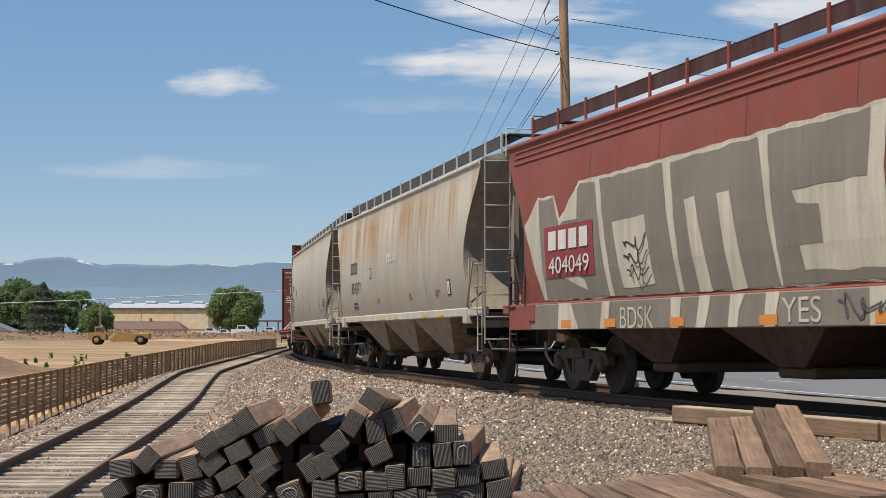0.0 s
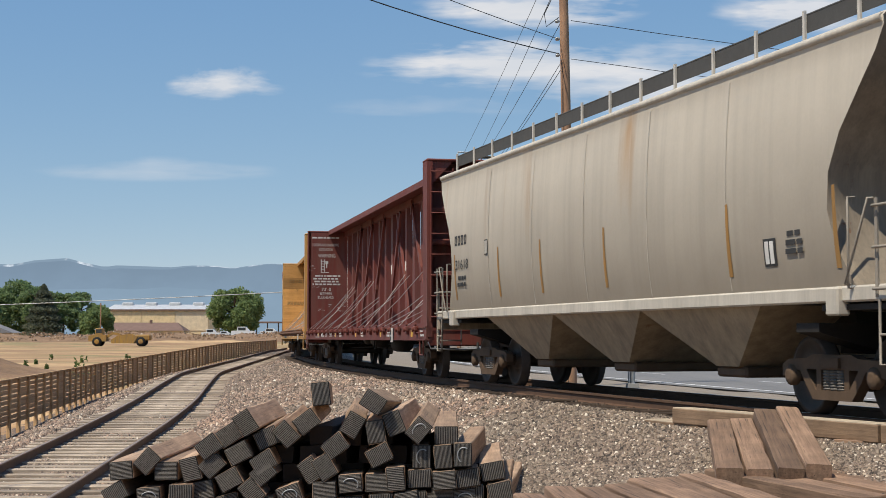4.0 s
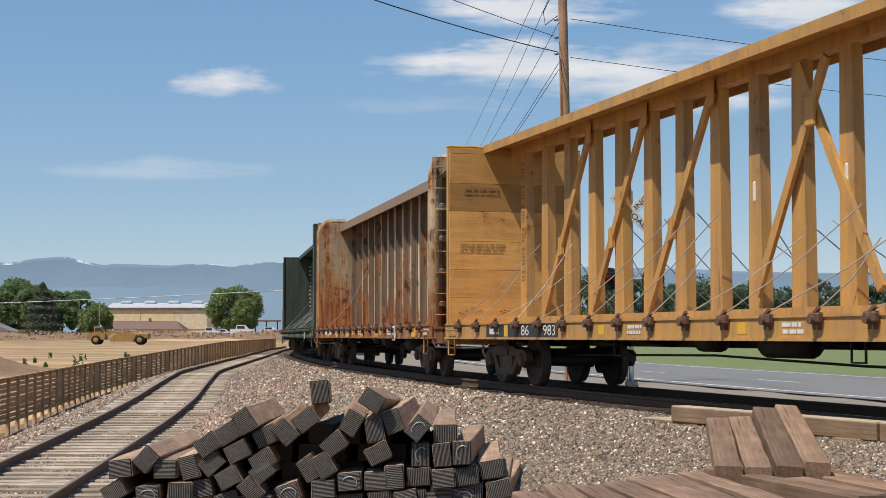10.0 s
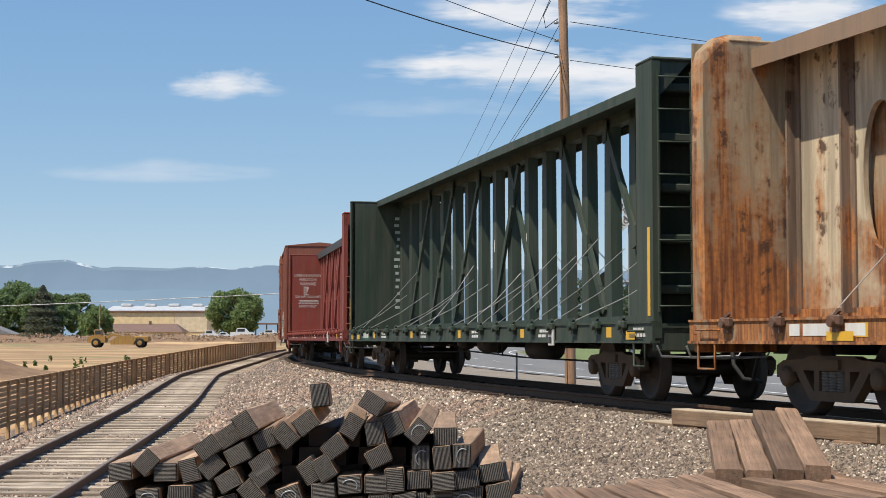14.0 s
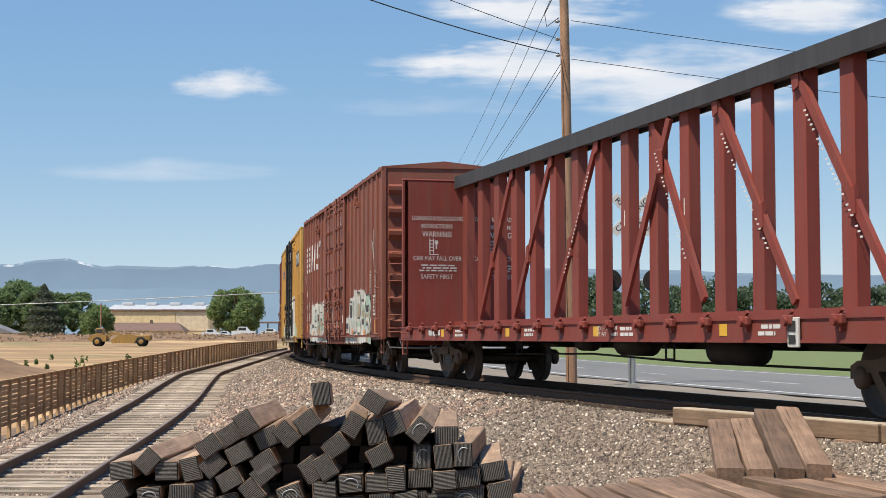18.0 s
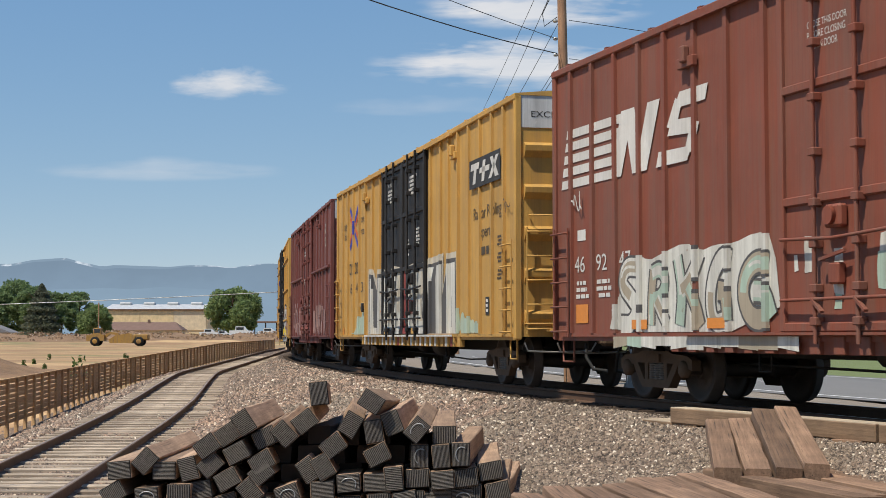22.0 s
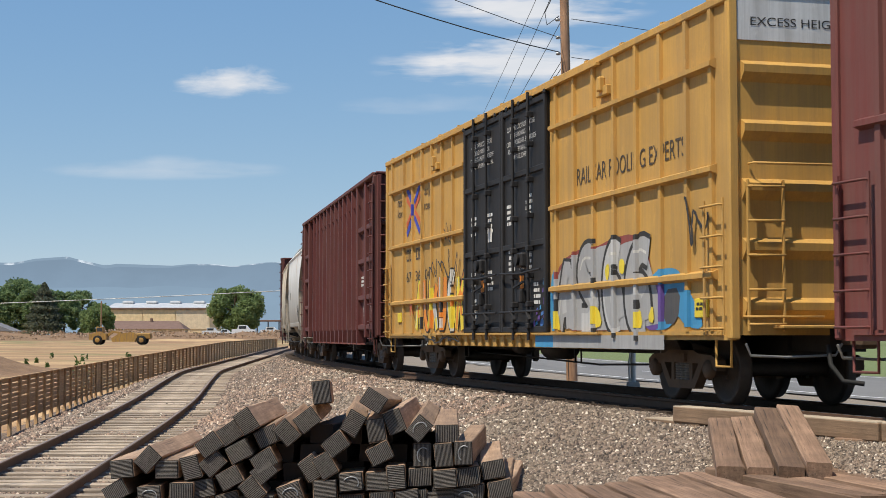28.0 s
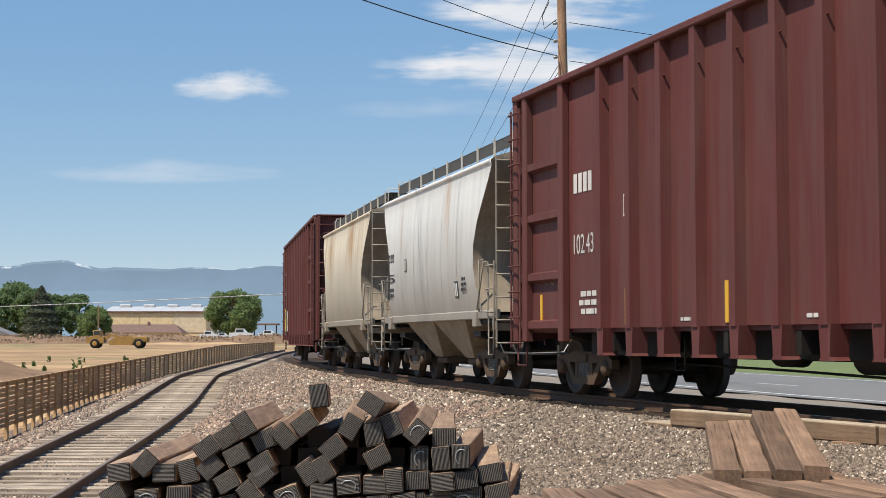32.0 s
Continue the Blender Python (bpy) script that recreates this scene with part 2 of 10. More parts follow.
def stone_mat(name, dirty=0.0):
    """Loose ballast stones, each of its own shade."""
    n = Net(name)
    g = n.node("ShaderNodeNewGeometry")
    c = n.ramp(g.outputs["Random Per Island"], [(0.0, (0.045, 0.03, 0.024)), (0.28, (0.20, 0.132, 0.10)), (0.54, (0.43, 0.285, 0.205)), (0.74, (0.26, 0.20, 0.165)), (0.93, (0.56, 0.375, 0.265)), (0.97, (0.80, 0.66, 0.52)), (1.0, (0.95, 0.86, 0.74))])
    c = n.mix(n.math("MULTIPLY", n.noise(40, 4), 0.4), c, (0.16, 0.135, 0.115))
    patch = n.ramp(n.noise(0.22, 4, 0.6), [(0.42, 0.0), (0.62, 1.0)])
    c = n.mix(n.math("MULTIPLY", patch, 0.45), c, n.mix(g.outputs["Random Per Island"], (0.10, 0.095, 0.08), (0.34, 0.315, 0.255)))
    if dirty:
        c = n.mix(dirty, c, n.ramp(g.outputs["Random Per Island"], [(0.0, (0.03, 0.024, 0.02)), (0.5, (0.15, 0.122, 0.095)), (0.92, (0.28, 0.235, 0.18)), (0.97, (0.52, 0.45, 0.36)), (1.0, (0.80, 0.72, 0.60))]))
    n.bump(n.noise(60, 3), 0.3, 0.01)
    return n.done(c, 0.88)


def wood_mat(name, a, b, grain=(30, 1.2, 30), dark=0.5, vary=True):
    """Weathered timber, grain along the tie (local Y)."""
    n = Net(name)
    g = n.noise(1.0, 6, 0.7, n.scaled(*grain))
    c = n.mix(n.ramp(g, [(0.3, 0.0), (0.7, 1.0)]), a, b)
    crack = n.ramp(n.noise(1.0, 4, 0.6, n.scaled(grain[0] * 1.6, grain[1] * 0.7, grain[2] * 1.6)), [(0.30, 1.0), (0.40, 0.0)])
    c = n.mix(n.math("MULTIPLY", crack, dark), c, (0.025, 0.02, 0.016))
    c = n.mix(n.math("MULTIPLY", n.ramp(n.noise(1.7, 5, 0.65), [(0.42, 0.0), (0.7, 1.0)]), 0.5), c, shade(a, 0.55))
    if vary:
        info = n.node("ShaderNodeObjectInfo")
        c = n.mix(1.0, c, n.ramp(info.outputs["Random"], [(0.0, (0.62, 0.60, 0.58)), (0.5, (1.0, 0.96, 0.92)), (1.0, (1.25, 1.22, 1.2))]), "MULTIPLY")
    n.bump(g, 0.5, 0.012)
    return n.done(c, 0.85)


def field_mat():
    n = Net("dry field")
    a = n.mix(n.ramp(n.noise(0.02, 6, 0.65, n.scaled(1, 3.5, 1)), [(0.35, 0.0), (0.65, 1.0)]), (0.36, 0.215, 0.10), (0.62, 0.42, 0.215))
    a = n.mix(n.ramp(n.noise(0.06, 6, 0.7), [(0.44, 0.0), (0.60, 1.0)]), a, (0.30, 0.175, 0.09))
    a = n.mix(n.math("MULTIPLY", n.ramp(n.noise(0.035, 5, 0.7), [(0.52, 0.0), (0.64, 1.0)]), 0.8), a, (0.17, 0.19, 0.07))
    a = n.mix(n.math("MULTIPLY", n.noise(1.6, 4), 0.35), a, (0.25, 0.17, 0.09))
    n.bump(n.noise(0.8, 5), 0.6, 0.3)
    return n.done(a, 0.95)


def earth_mat():
    n = Net("bare earth")
    a = n.mix(n.noise(0.12, 7, 0.7), (0.17, 0.095, 0.05), (0.36, 0.225, 0.12))
    a = n.mix(n.ramp(n.noise(0.5, 6, 0.7), [(0.45, 0.0), (0.7, 1.0)]), a, (0.16, 0.10, 0.06))
    n.bump(n.noise(0.6, 6, 0.7), 0.8, 0.5)
    return n.done(a, 0.95)


def grass_mat():
    n = Net("mown grass")
    a = n.mix(n.noise(0.25, 6, 0.7), (0.125, 0.165, 0.05), (0.21, 0.245, 0.09))
    a = n.mix(n.math("MULTIPLY", n.noise(9, 4), 0.5), a, (0.10, 0.12, 0.04))
    n.bump(n.noise(14, 4), 0.6, 0.08)
    return n.done(a, 0.9)


def dirt_mat():
    n = Net("dusty verge")
    a = n.mix(n.noise(0.5, 6, 0.7), (0.19, 0.155, 0.12), (0.32, 0.27, 0.215))
    a = n.mix(n.math("MULTIPLY", n.noise(22, 5), 0.5), a, (0.2, 0.165, 0.13))
    n.bump(n.noise(25, 5), 0.6, 0.03)
    return n.done(a, 0.95)


def asphalt_mat():
    n = Net("asphalt")
    a = n.mix(n.noise(0.4, 6, 0.65), (0.17, 0.162, 0.152), (0.235, 0.225, 0.21))
    a = n.mix(n.math("MULTIPLY", n.noise(60, 4), 0.5), a, (0.12, 0.115, 0.11))
    a = n.mix(n.math("MULTIPLY", n.ramp(n.noise(0.8, 4, 0.6, n.scaled(1, 0.08, 1)), [(0.5, 0.0), (0.7, 1.0)]), 0.35), a, (0.10, 0.098, 0.095))
    n.bump(n.noise(90, 3), 0.3, 0.01)
    return n.done(a, 0.85)


GRAVEL = gravel_mat("ballast bed", (0.34, 0.245, 0.175), (0.19, 0.135, 0.098), (0.06, 0.043, 0.033), 24.0)
OILED = gravel_mat("oil-dark ballast", (0.16, 0.112, 0.08), (0.09, 0.064, 0.046), (0.036, 0.027, 0.02))
STONES = stone_mat("ballast stones")
STONES_DIRTY = stone_mat("dirty ballast stones", 0.62)
FIELD, EARTH, GRASS, DIRT, ASPHALT = field_mat(), earth_mat(), grass_mat(), dirt_mat(), asphalt_mat()
TIE_OLD = wood_mat("weathered tie wood", (0.29, 0.235, 0.18), (0.54, 0.45, 0.35))
TIE_BROWN = wood_mat("used tie wood", (0.25, 0.165, 0.11), (0.52, 0.365, 0.245))
TIE_END = plain("sawn tie end", (0.046, 0.041, 0.036), 0.85, var=0.4, scale=18)
TIE_RIDGE = plain("worn ridge", (0.19, 0.172, 0.153), 0.8, var=0.6, scale=14)
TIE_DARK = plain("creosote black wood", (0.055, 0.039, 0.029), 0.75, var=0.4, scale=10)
PLANK = wood_mat("old plank wood", (0.145, 0.09, 0.058), (0.34, 0.22, 0.145), dark=0.9)
FENCE_WOOD = wood_mat("brown fence wood", (0.46, 0.27, 0.125), (0.68, 0.43, 0.215), vary=False)
POLE_WOOD = wood_mat("pole wood", (0.27, 0.145, 0.085), (0.43, 0.26, 0.155), grain=(16, 16, 0.6), vary=False)
RAIL_SIDE = plain("rusty rail", (0.12, 0.07, 0.046), 0.8, var=0.35, scale=6)
RAIL_BROWN = plain("brown rusted rail", (0.17, 0.115, 0.085), 0.85, var=0.35, scale=6)
RAIL_BROWN_TOP = plain("dull rail head", (0.30, 0.235, 0.19), 0.6, metal=0.3, var=0.3)
RAIL_TOP = plain("worn rail head", (0.30, 0.28, 0.27), 0.38, metal=0.8, var=0.2)
WHITE_LINE = plain("road paint", (0.74, 0.74, 0.72), 0.7, var=0.15, scale=5)
STEEL = plain("galvanized steel", (0.42, 0.43, 0.43), 0.5, metal=0.6, var=0.2)
CONCRETE = plain("grey concrete", (0.34, 0.335, 0.32), 0.9)
BLACK_STEEL = plain("grimy black steel", (0.024, 0.021, 0.019), 0.65, var=0.4, scale=5)
TRUCK_STEEL = plain("dusty cast steel", (0.115, 0.075, 0.048), 0.75, var=0.45, scale=4)
WHEEL_STEEL = plain("wheel steel", (0.08, 0.062, 0.05), 0.62, metal=0.3, var=0.3)
WIRE_BLACK = plain("cable sheath", (0.03, 0.03, 0.032), 0.6)
RUBBER = plain("tyre rubber", (0.02, 0.02, 0.02), 0.85)

# ---- the land ----
_sid_y = [-60, 8, 18, 24.5, 30, 37.5, 50, 62, 81, 100, 120, 150]
_sid_x = [-2.5, -5.0, -5.45, -5.9, -6.2, -6.85, -8.4, -9.85, -11.0, -12.0, -13.2, -14.6]
_sid_z = [-1.1, -1.08, -1.05, -0.93, -0.79, -0.66, -0.56, -0.5, -0.42, -0.3, -0.16, -0.1]
_fine = np.arange(-60, 150.5, 0.5)


def _soft(ys, k=25):
    ker = np.hanning(k)
    return np.convolve(np.pad(ys, k // 2, mode="edge"), ker / ker.sum(), "valid")


SID_X, SID_Z = _soft(np.interp(_fine, _sid_y, _sid_x)), _soft(np.interp(_fine, _sid_y, _sid_z))


def siding(y):
    """Centre and height (of the rail heads) of the siding at y, and its heading."""
    return float(np.interp(y, _fine, SID_X)), float(np.interp(y, _fine, SID_Z)), math.atan2(float(np.interp(y + 0.5, _fine, SID_X) - np.interp(y - 0.5, _fine, SID_X)), 1.0)


def fence_line(y):
    x = np.interp(y, [-40, 20, 38, 60, 72, 110, 150], [-7.0, -9.2, -11.0, -13.6, -14.4, -15.7, -16.5])
    top = np.interp(y, [-40, 20, 38, 60, 72, 110, 150], [-0.3, -0.25, -0.2, -0.16, -0.05, 0.48, 0.62])
    return x, top


_n_track = np.arange(0, len(ARC), 2)


def track_side(x, y):
    """Signed distance from the main line (negative on the near side)."""
    x, y = np.atleast_1d(x).astype(float), np.atleast_1d(y).astype(float)
    out = np.full(x.shape, 999.0)
    tx, ty, ta = TX[_n_track], TY[_n_track], TURN[_n_track]
    for i in range(0, len(x), 4000):
        dx, dy = x[i:i + 4000, None] - tx, y[i:i + 4000, None] - ty
        k = np.argmin(dx * dx + dy * dy, axis=1)
        r = np.arange(len(k))
        a = ta[k]
        along = np.sin(a) * dx[r, k] + np.cos(a) * dy[r, k]
        lat = np.cos(a) * dx[r, k] - np.sin(a) * dy[r, k]
        d = np.hypot(dx[r, k], dy[r, k])
        out[i:i + 4000] = np.where(abs(along) > 3, np.sign(lat) * d, lat)
    return out


def wobble(x, y, size, seed):
    return np.sin(x / size * 2.1 + seed) * np.sin(y / size * 1.7 + seed * 2.3) + 0.5 * np.sin(x / size * 5.3 + y / size * 3.1 + seed * 0.7)


def ground_z(x, y, side=None):
    x, y = np.atleast_1d(x).astype(float), np.atleast_1d(y).astype(float)
    L = track_side(x, y) if side is None else side
    near = np.interp(L, [-16, -9, -6.0, -4.2, -3.2, -2.0, -1.55, 1.55, 2.2, 3.6, 8, 40, 300], [-0.95, -0.88, -0.82, -0.62, -0.42, -0.2, -0.17, -0.17, -0.25, -0.42, -0.45, -0.6, -1.5])
    base = np.where(L < 0, np.maximum(near, -0.95), near)
    sx, sz = np.interp(y, _fine, SID_X), np.interp(y, _fine, SID_Z)
    e = x - sx
    fx, ft = fence_line(y)
    bed = sz - 0.15 - np.maximum(0, abs(e) - 1.5) * np.where(e < 0, 0.34, 0.16)
    bed = bed - 0.025 * (abs(e) < 1.4)
    rise = np.maximum(np.minimum(base, sz - 0.2 + np.maximum(0, e - 1.2) * 0.3), bed)
    z = np.where((e < 1.2) & (L < 0), bed, np.where(L < -1.6, np.where(e < 6, rise, np.maximum(base, bed)), base))
    # land beyond the fence
    foot = ft - 1.22
    far = -1.0 + 0.15 * wobble(x, y, 23, 1.0)
    w = np.clip((fx - x) / 4.0, 0, 1)
    w = w * w * (3 - 2 * w)
    past = x < fx + 1.2
    z = np.where(past & (L < 0) & (y < 150), np.maximum(np.minimum(z, foot) * (1 - w) + far * w, -3), z)
    z = np.where((y >= 150) & (L < -3), far, z)
    # spoil bank across the field
    bank = np.exp(-((y - 430 - 10 * np.sin(x / 40)) / 26) ** 2) * (2.9 + 0.6 * wobble(x, y, 17, 3.0) + 0.5 * wobble(x, y, 6, 5.0))
    z = z + np.where((x < 10) & (y > 250), bank * np.clip((-x + 5) / 20, 0, 1), 0)
    # a heap of earth behind the fence
    z = z + 1.7 * np.exp(-((x + 25.5) / 3.4) ** 2 - ((y - 78) / 6) ** 2)
    return z + 0.02 * wobble(x, y, 1.3, 2.0) * (abs(L) > 2)


def stretched(near_lo, near_hi, step, lo, hi, grow=1.12):
    mid = list(np.arange(near_lo, near_hi, step))
    d, p = step, near_hi
    while p < hi:
        mid.append(p)
        d *= grow
        p += d
    mid.append(hi)
    d, p = step, near_lo
    while True:
        d *= grow
        p -= d
        if p <= lo:
            break
        mid.insert(0, p)
    mid.insert(0, lo)
    return np.array(mid)


gx, gy = stretched(-19, 14, 0.35, -4200, 4200), stretched(8, 80, 0.4, -800, 4600, 1.08)
GX, GY = np.meshgrid(gx, gy)
side_of = track_side(GX.ravel(), GY.ravel())
gz = ground_z(GX.ravel(), GY.ravel(), side_of)
me = bpy.data.meshes.new("ground")
nx, ny = len(gx), len(gy)
q = (np.arange(ny - 1)[:, None] * nx + np.arange(nx - 1)).ravel()
quads = np.stack([q, q + 1, q + 1 + nx, q + nx], 1)
me.from_pydata(np.stack([GX.ravel(), GY.ravel(), gz], 1).tolist(), [], quads.tolist())
cx, cy, cl = GX.ravel()[quads].mean(1), GY.ravel()[quads].mean(1), side_of[quads].mean(1)
fx, _ = fence_line(cy)
kind = np.zeros(len(quads), int)
kind[abs(cl) < 1.45] = 5
kind[(cl > 2.6)] = 4
kind[(cl > 17.4)] = 3
kind[(cx < fx - 0.8) & (cl < 0)] = 1
kind[(cy > 150) & (cl < -3)] = 1
kind[(cx < 20) & (cy > 385) & (cy < 480)] = 2
kind[((cx + 25.5) / 6) ** 2 + ((cy - 78) / 10) ** 2 < 1] = 2
for m in (GRAVEL, FIELD, EARTH, GRASS, DIRT, OILED):
    me.materials.append(m)
me.polygons.foreach_set("material_index", kind)
me.polygons.foreach_set("use_smooth", [True] * len(quads))
tagged(new("ground", me), "gravel, dirt and dry field ground", "ground", kind="structure")


def strip(name, s0, s1, a, b, lift, material, label, step=2.0):
    """A strip along the track from lateral a to b."""
    g = Geo()
    ss = np.arange(s0, s1 + step, step)
    rows = []
    for lat in np.linspace(a, b, 5):
        x, y, _ = on_track(ss, lat)
        z = np.interp(lat, [3.6, 8, 40], [-0.42, -0.45, -0.6]) + lift
        rows.append([(float(p), float(q), float(z)) for p, q in zip(x, y)])
    g.grid(rows)
    return thing(name, g, material, label, name.split("_")[-1], kind="structure")


strip("road", -60, 300, 7.2, 17.0, 0.03, ASPHALT, "grey asphalt road beside the track")
strip("road_edge_line", -60, 300, 7.75, 7.9, 0.036, WHITE_LINE, "white painted line along the road edge")
for k in range(9):
    strip("lane_dash", -14 + 12 * k, -11 + 12 * k, 11.2, 11.32, 0.036, WHITE_LINE, "white painted lane dash on the road", 1.0)
strip("road_far_line", -60, 300, 16.2, 16.35, 0.036, WHITE_LINE, "white painted line along the road edge")

# ---- tracks ----
RAIL_PROFILE = [(-0.07, -0.17), (0.07, -0.17), (0.07, -0.155), (0.012, -0.135), (0.012, -0.045), (0.036, -0.035), (0.036, -0.004), (0.03, 0.0), (-0.03, 0.0), (-0.036, -0.004), (-0.036, -0.035), (-0.012, -0.045), (-0.012, -0.135), (-0.07, -0.155)]


def rail(line, name, parent, label, side=None, top=None):
    """A rail along line: points with heading."""
    g, head = Geo(), Geo()
    rows = [[(x + u * math.cos(a), y - u * math.sin(a), z + w) for u, w in RAIL_PROFILE + RAIL_PROFILE[:1]] for x, y, z, a in line]
    g.grid(rows)
    head.grid([[(x + u * math.cos(a), y - u * math.sin(a), z + 0.003) for u in (-0.022, 0.022)] for x, y, z, a in line])
    ob = part(name, g, side or RAIL_SIDE, parent, label)
    part("rail_head", head, top or RAIL_TOP, ob, "polished running surface")
    return ob


def tie_mesh(material, end, length=2.6, w=0.229, h=0.178, seed=0):
    rnd = random.Random(seed)
    g = Geo()
    n = 6
    rings = []
    for i in range(n + 1):
        y = -length / 2 + length * i / n
        j = lambda: rnd.uniform(-0.006, 0.006)
        b = 0.012
        rings.append([(sx * (w / 2 - (b if k else 0)) + j(), y, sz * (h / 2 - (0 if k else b)) + j()) for sx, sz, k in ((-1, -1, 0), (-1, -1, 1), (1, -1, 1), (1, -1, 0), (1, 1, 0), (1, 1, 1), (-1, 1, 1), (-1, 1, 0))])
    for i in range(n):
        for k in range(8):
            g.add([rings[i][k], rings[i][(k + 1) % 8], rings[i + 1][(k + 1) % 8], rings[i + 1][k]], [(3, 2, 1, 0)])
    g.add(rings[0], [tuple(range(8))])
    g.add(rings[-1], [tuple(range(8))[::-1]])
    return g.mesh("tie", material)


track_main = thing("track_main", None, None, "main line railway track on ballast", "track", kind="structure")
track_siding = thing("track_siding", None, None, "weathered siding track on gravel", "track", kind="structure")
arcs = np.concatenate([np.arange(-150, -12, 3.0), np.arange(-12, 90, 0.75), np.arange(90, 330, 3.0)])
for lat in (-0.7525, 0.7525):
    xs, ys, az = on_track(arcs, lat)
    rail([(float(x), float(y), 0.0, float(a)) for x, y, a in zip(xs, ys, az)], "rail", track_main, "dark rusty steel rail")
for lat in (-0.7525, 0.7525):
    pts = []
    for y in np.arange(-40, 150, 0.75):
        x, z, a = siding(y)
        pts.append((x + lat * math.cos(a), y - lat * math.sin(a), z, a))
    rail(pts, "rail", track_siding, "brown rusty steel rail", RAIL_BROWN, RAIL_BROWN_TOP)
tie_meshes = [tie_mesh(TIE_OLD, None, seed=k) for k in range(4)]
tie_dark_meshes = [tie_mesh(TIE_DARK, None, seed=k + 9) for k in range(3)]
rnd = random.Random(5)
for k in range(150):
    s = -14 + 0.55 * k
    x, y, a = on_track(s)
    ob = part("tie", tie_dark_meshes[k % 3], None, track_main)
    ob.matrix_basis = Matrix.Translation((float(x), float(y), -0.232 + rnd.uniform(-0.012, 0.012))) @ Matrix.Rotation(-float(a) + math.pi / 2 + rnd.uniform(-0.02, 0.02), 4, "Z")
for k in range(170):
    y = 11 + 0.55 * k
    x, z, a = siding(y)
    ob = part("tie", tie_meshes[k % 4], None, track_siding)
    ob.matrix_basis = Matrix.Translation((x + rnd.uniform(-0.05, 0.05), y, z - 0.225 + rnd.uniform(-0.012, 0.018))) @ Matrix.Rotation(-a + math.pi / 2 + rnd.uniform(-0.035, 0.035), 4, "Z")

# ---- railcars: x forward, y to the far side, z up from the rail heads ----
WHITE_PAINT = paint("white lettering", (0.72, 0.70, 0.66), 0.05, 0.2, 0.6)
BLACK_PAINT = paint("black lettering", (0.03, 0.03, 0.03), 0.05, 0.1, 0.6)
REFLECT = plain("yellow reflector", (0.75, 0.42, 0.03), 0.4, var=0.12)
ORANGE_PAINT = plain("orange reflector", (0.70, 0.25, 0.04), 0.45, var=0.2)
HOSE = plain("rubber hose", (0.03, 0.03, 0.03), 0.7)
CABLE = plain("steel tie-down cable", (0.42, 0.40, 0.38), 0.45, metal=0.5)
GRATE = plain("dark steel grating", (0.075, 0.073, 0.07), 0.7)
DUSTY_STEEL = plain("dusty steel bars", (0.30, 0.265, 0.22), 0.7, var=0.3)
PALE_STEEL = plain("pale steel brackets", (0.52, 0.49, 0.44), 0.6)


def flat(parent, name, pts, material, y=-1.508, label=""):
    """A painted shape on the near side: pts in x, z."""
    n = len(pts)
    area = sum(pts[i][0] * pts[(i + 1) % n][1] - pts[(i + 1) % n][0] * pts[i][1] for i in range(n))
    if area < 0:
        pts = pts[::-1]
    return part(name, Geo().add([(px, y, pz) for px, pz in pts], [tuple(range(n))]), material, parent, label)


def bars(parent, x0, x1, z0, z1, rows, material, y=-1.508, name="small_lettering", seed=0, gap=0.12):
    """Lines of small unreadable lettering as bars."""
    rnd = random.Random(seed)
    g = Geo()
    h = (z1 - z0) / rows
    for r in range(rows):
        z = z1 - (r + 0.8) * h
        x = x0 + rnd.uniform(0, 0.15) * (x1 - x0)
        end = x1 - rnd.uniform(0, 0.25) * (x1 - x0)
        while x < end - 0.02:
            w = min(rnd.uniform(0.7, 2.6) * h, end - x)
            g.add([(x, y, z), (x + w, y, z), (x + w, y, z + 0.6 * h), (x, y, z + 0.6 * h)], [(0, 1, 2, 3)])
            x += w + gap * 2.5 * h
    return part(name, g, material, parent)


def hollow(g, x0, x1, z0, z1, y, w=0.045):
    """A plain block with an open middle, for a mark that is not lettered."""
    for a, b, c, d in ((x0, x0 + w, z0, z1), (x1 - w, x1, z0, z1), (x0 + w, x1 - w, z1 - w, z1), (x0 + w, x1 - w, z0, z0 + w)):
        g.add([(a, y, c), (b, y, c), (b, y, d), (a, y, d)], [(0, 1, 2, 3)])
    return g


def words(parent, body, x, z, height, material, y=-1.508, width=None, plane="y", slant=0.0, name="lettering", label=""):
    """Readable writing, its lower left corner at x, z; on a bulkhead (plane x) it runs along y."""
    cu = bpy.data.curves.new(name, "FONT")
    cu.body, cu.size = body, 1.0
    tmp = new(name, cu)
    me = bpy.data.meshes.new_from_object(tmp)
    bpy.data.objects.remove(tmp)
    co = np.empty(len(me.vertices) * 3)
    me.vertices.foreach_get("co", co)
    co = co.reshape(-1, 3)
    lo, hi = co.min(0), co.max(0)
    k = height / max(hi[1] - lo[1], 1e-6)
    kx = width / max(hi[0] - lo[0], 1e-6) if width else k
    u, v = (co[:, 0] - lo[0]) * kx, (co[:, 1] - lo[1]) * k
    u = u + slant * v
    out = np.stack([u + x, np.full_like(u, y), v + z], 1) if plane == "y" else np.stack([np.full_like(u, y), u + x, v + z], 1)
    me.vertices.foreach_set("co", out.ravel())
    me.materials.clear()
    me.materials.append(material)
    me.update()
    return part(name, me, material, parent, label)


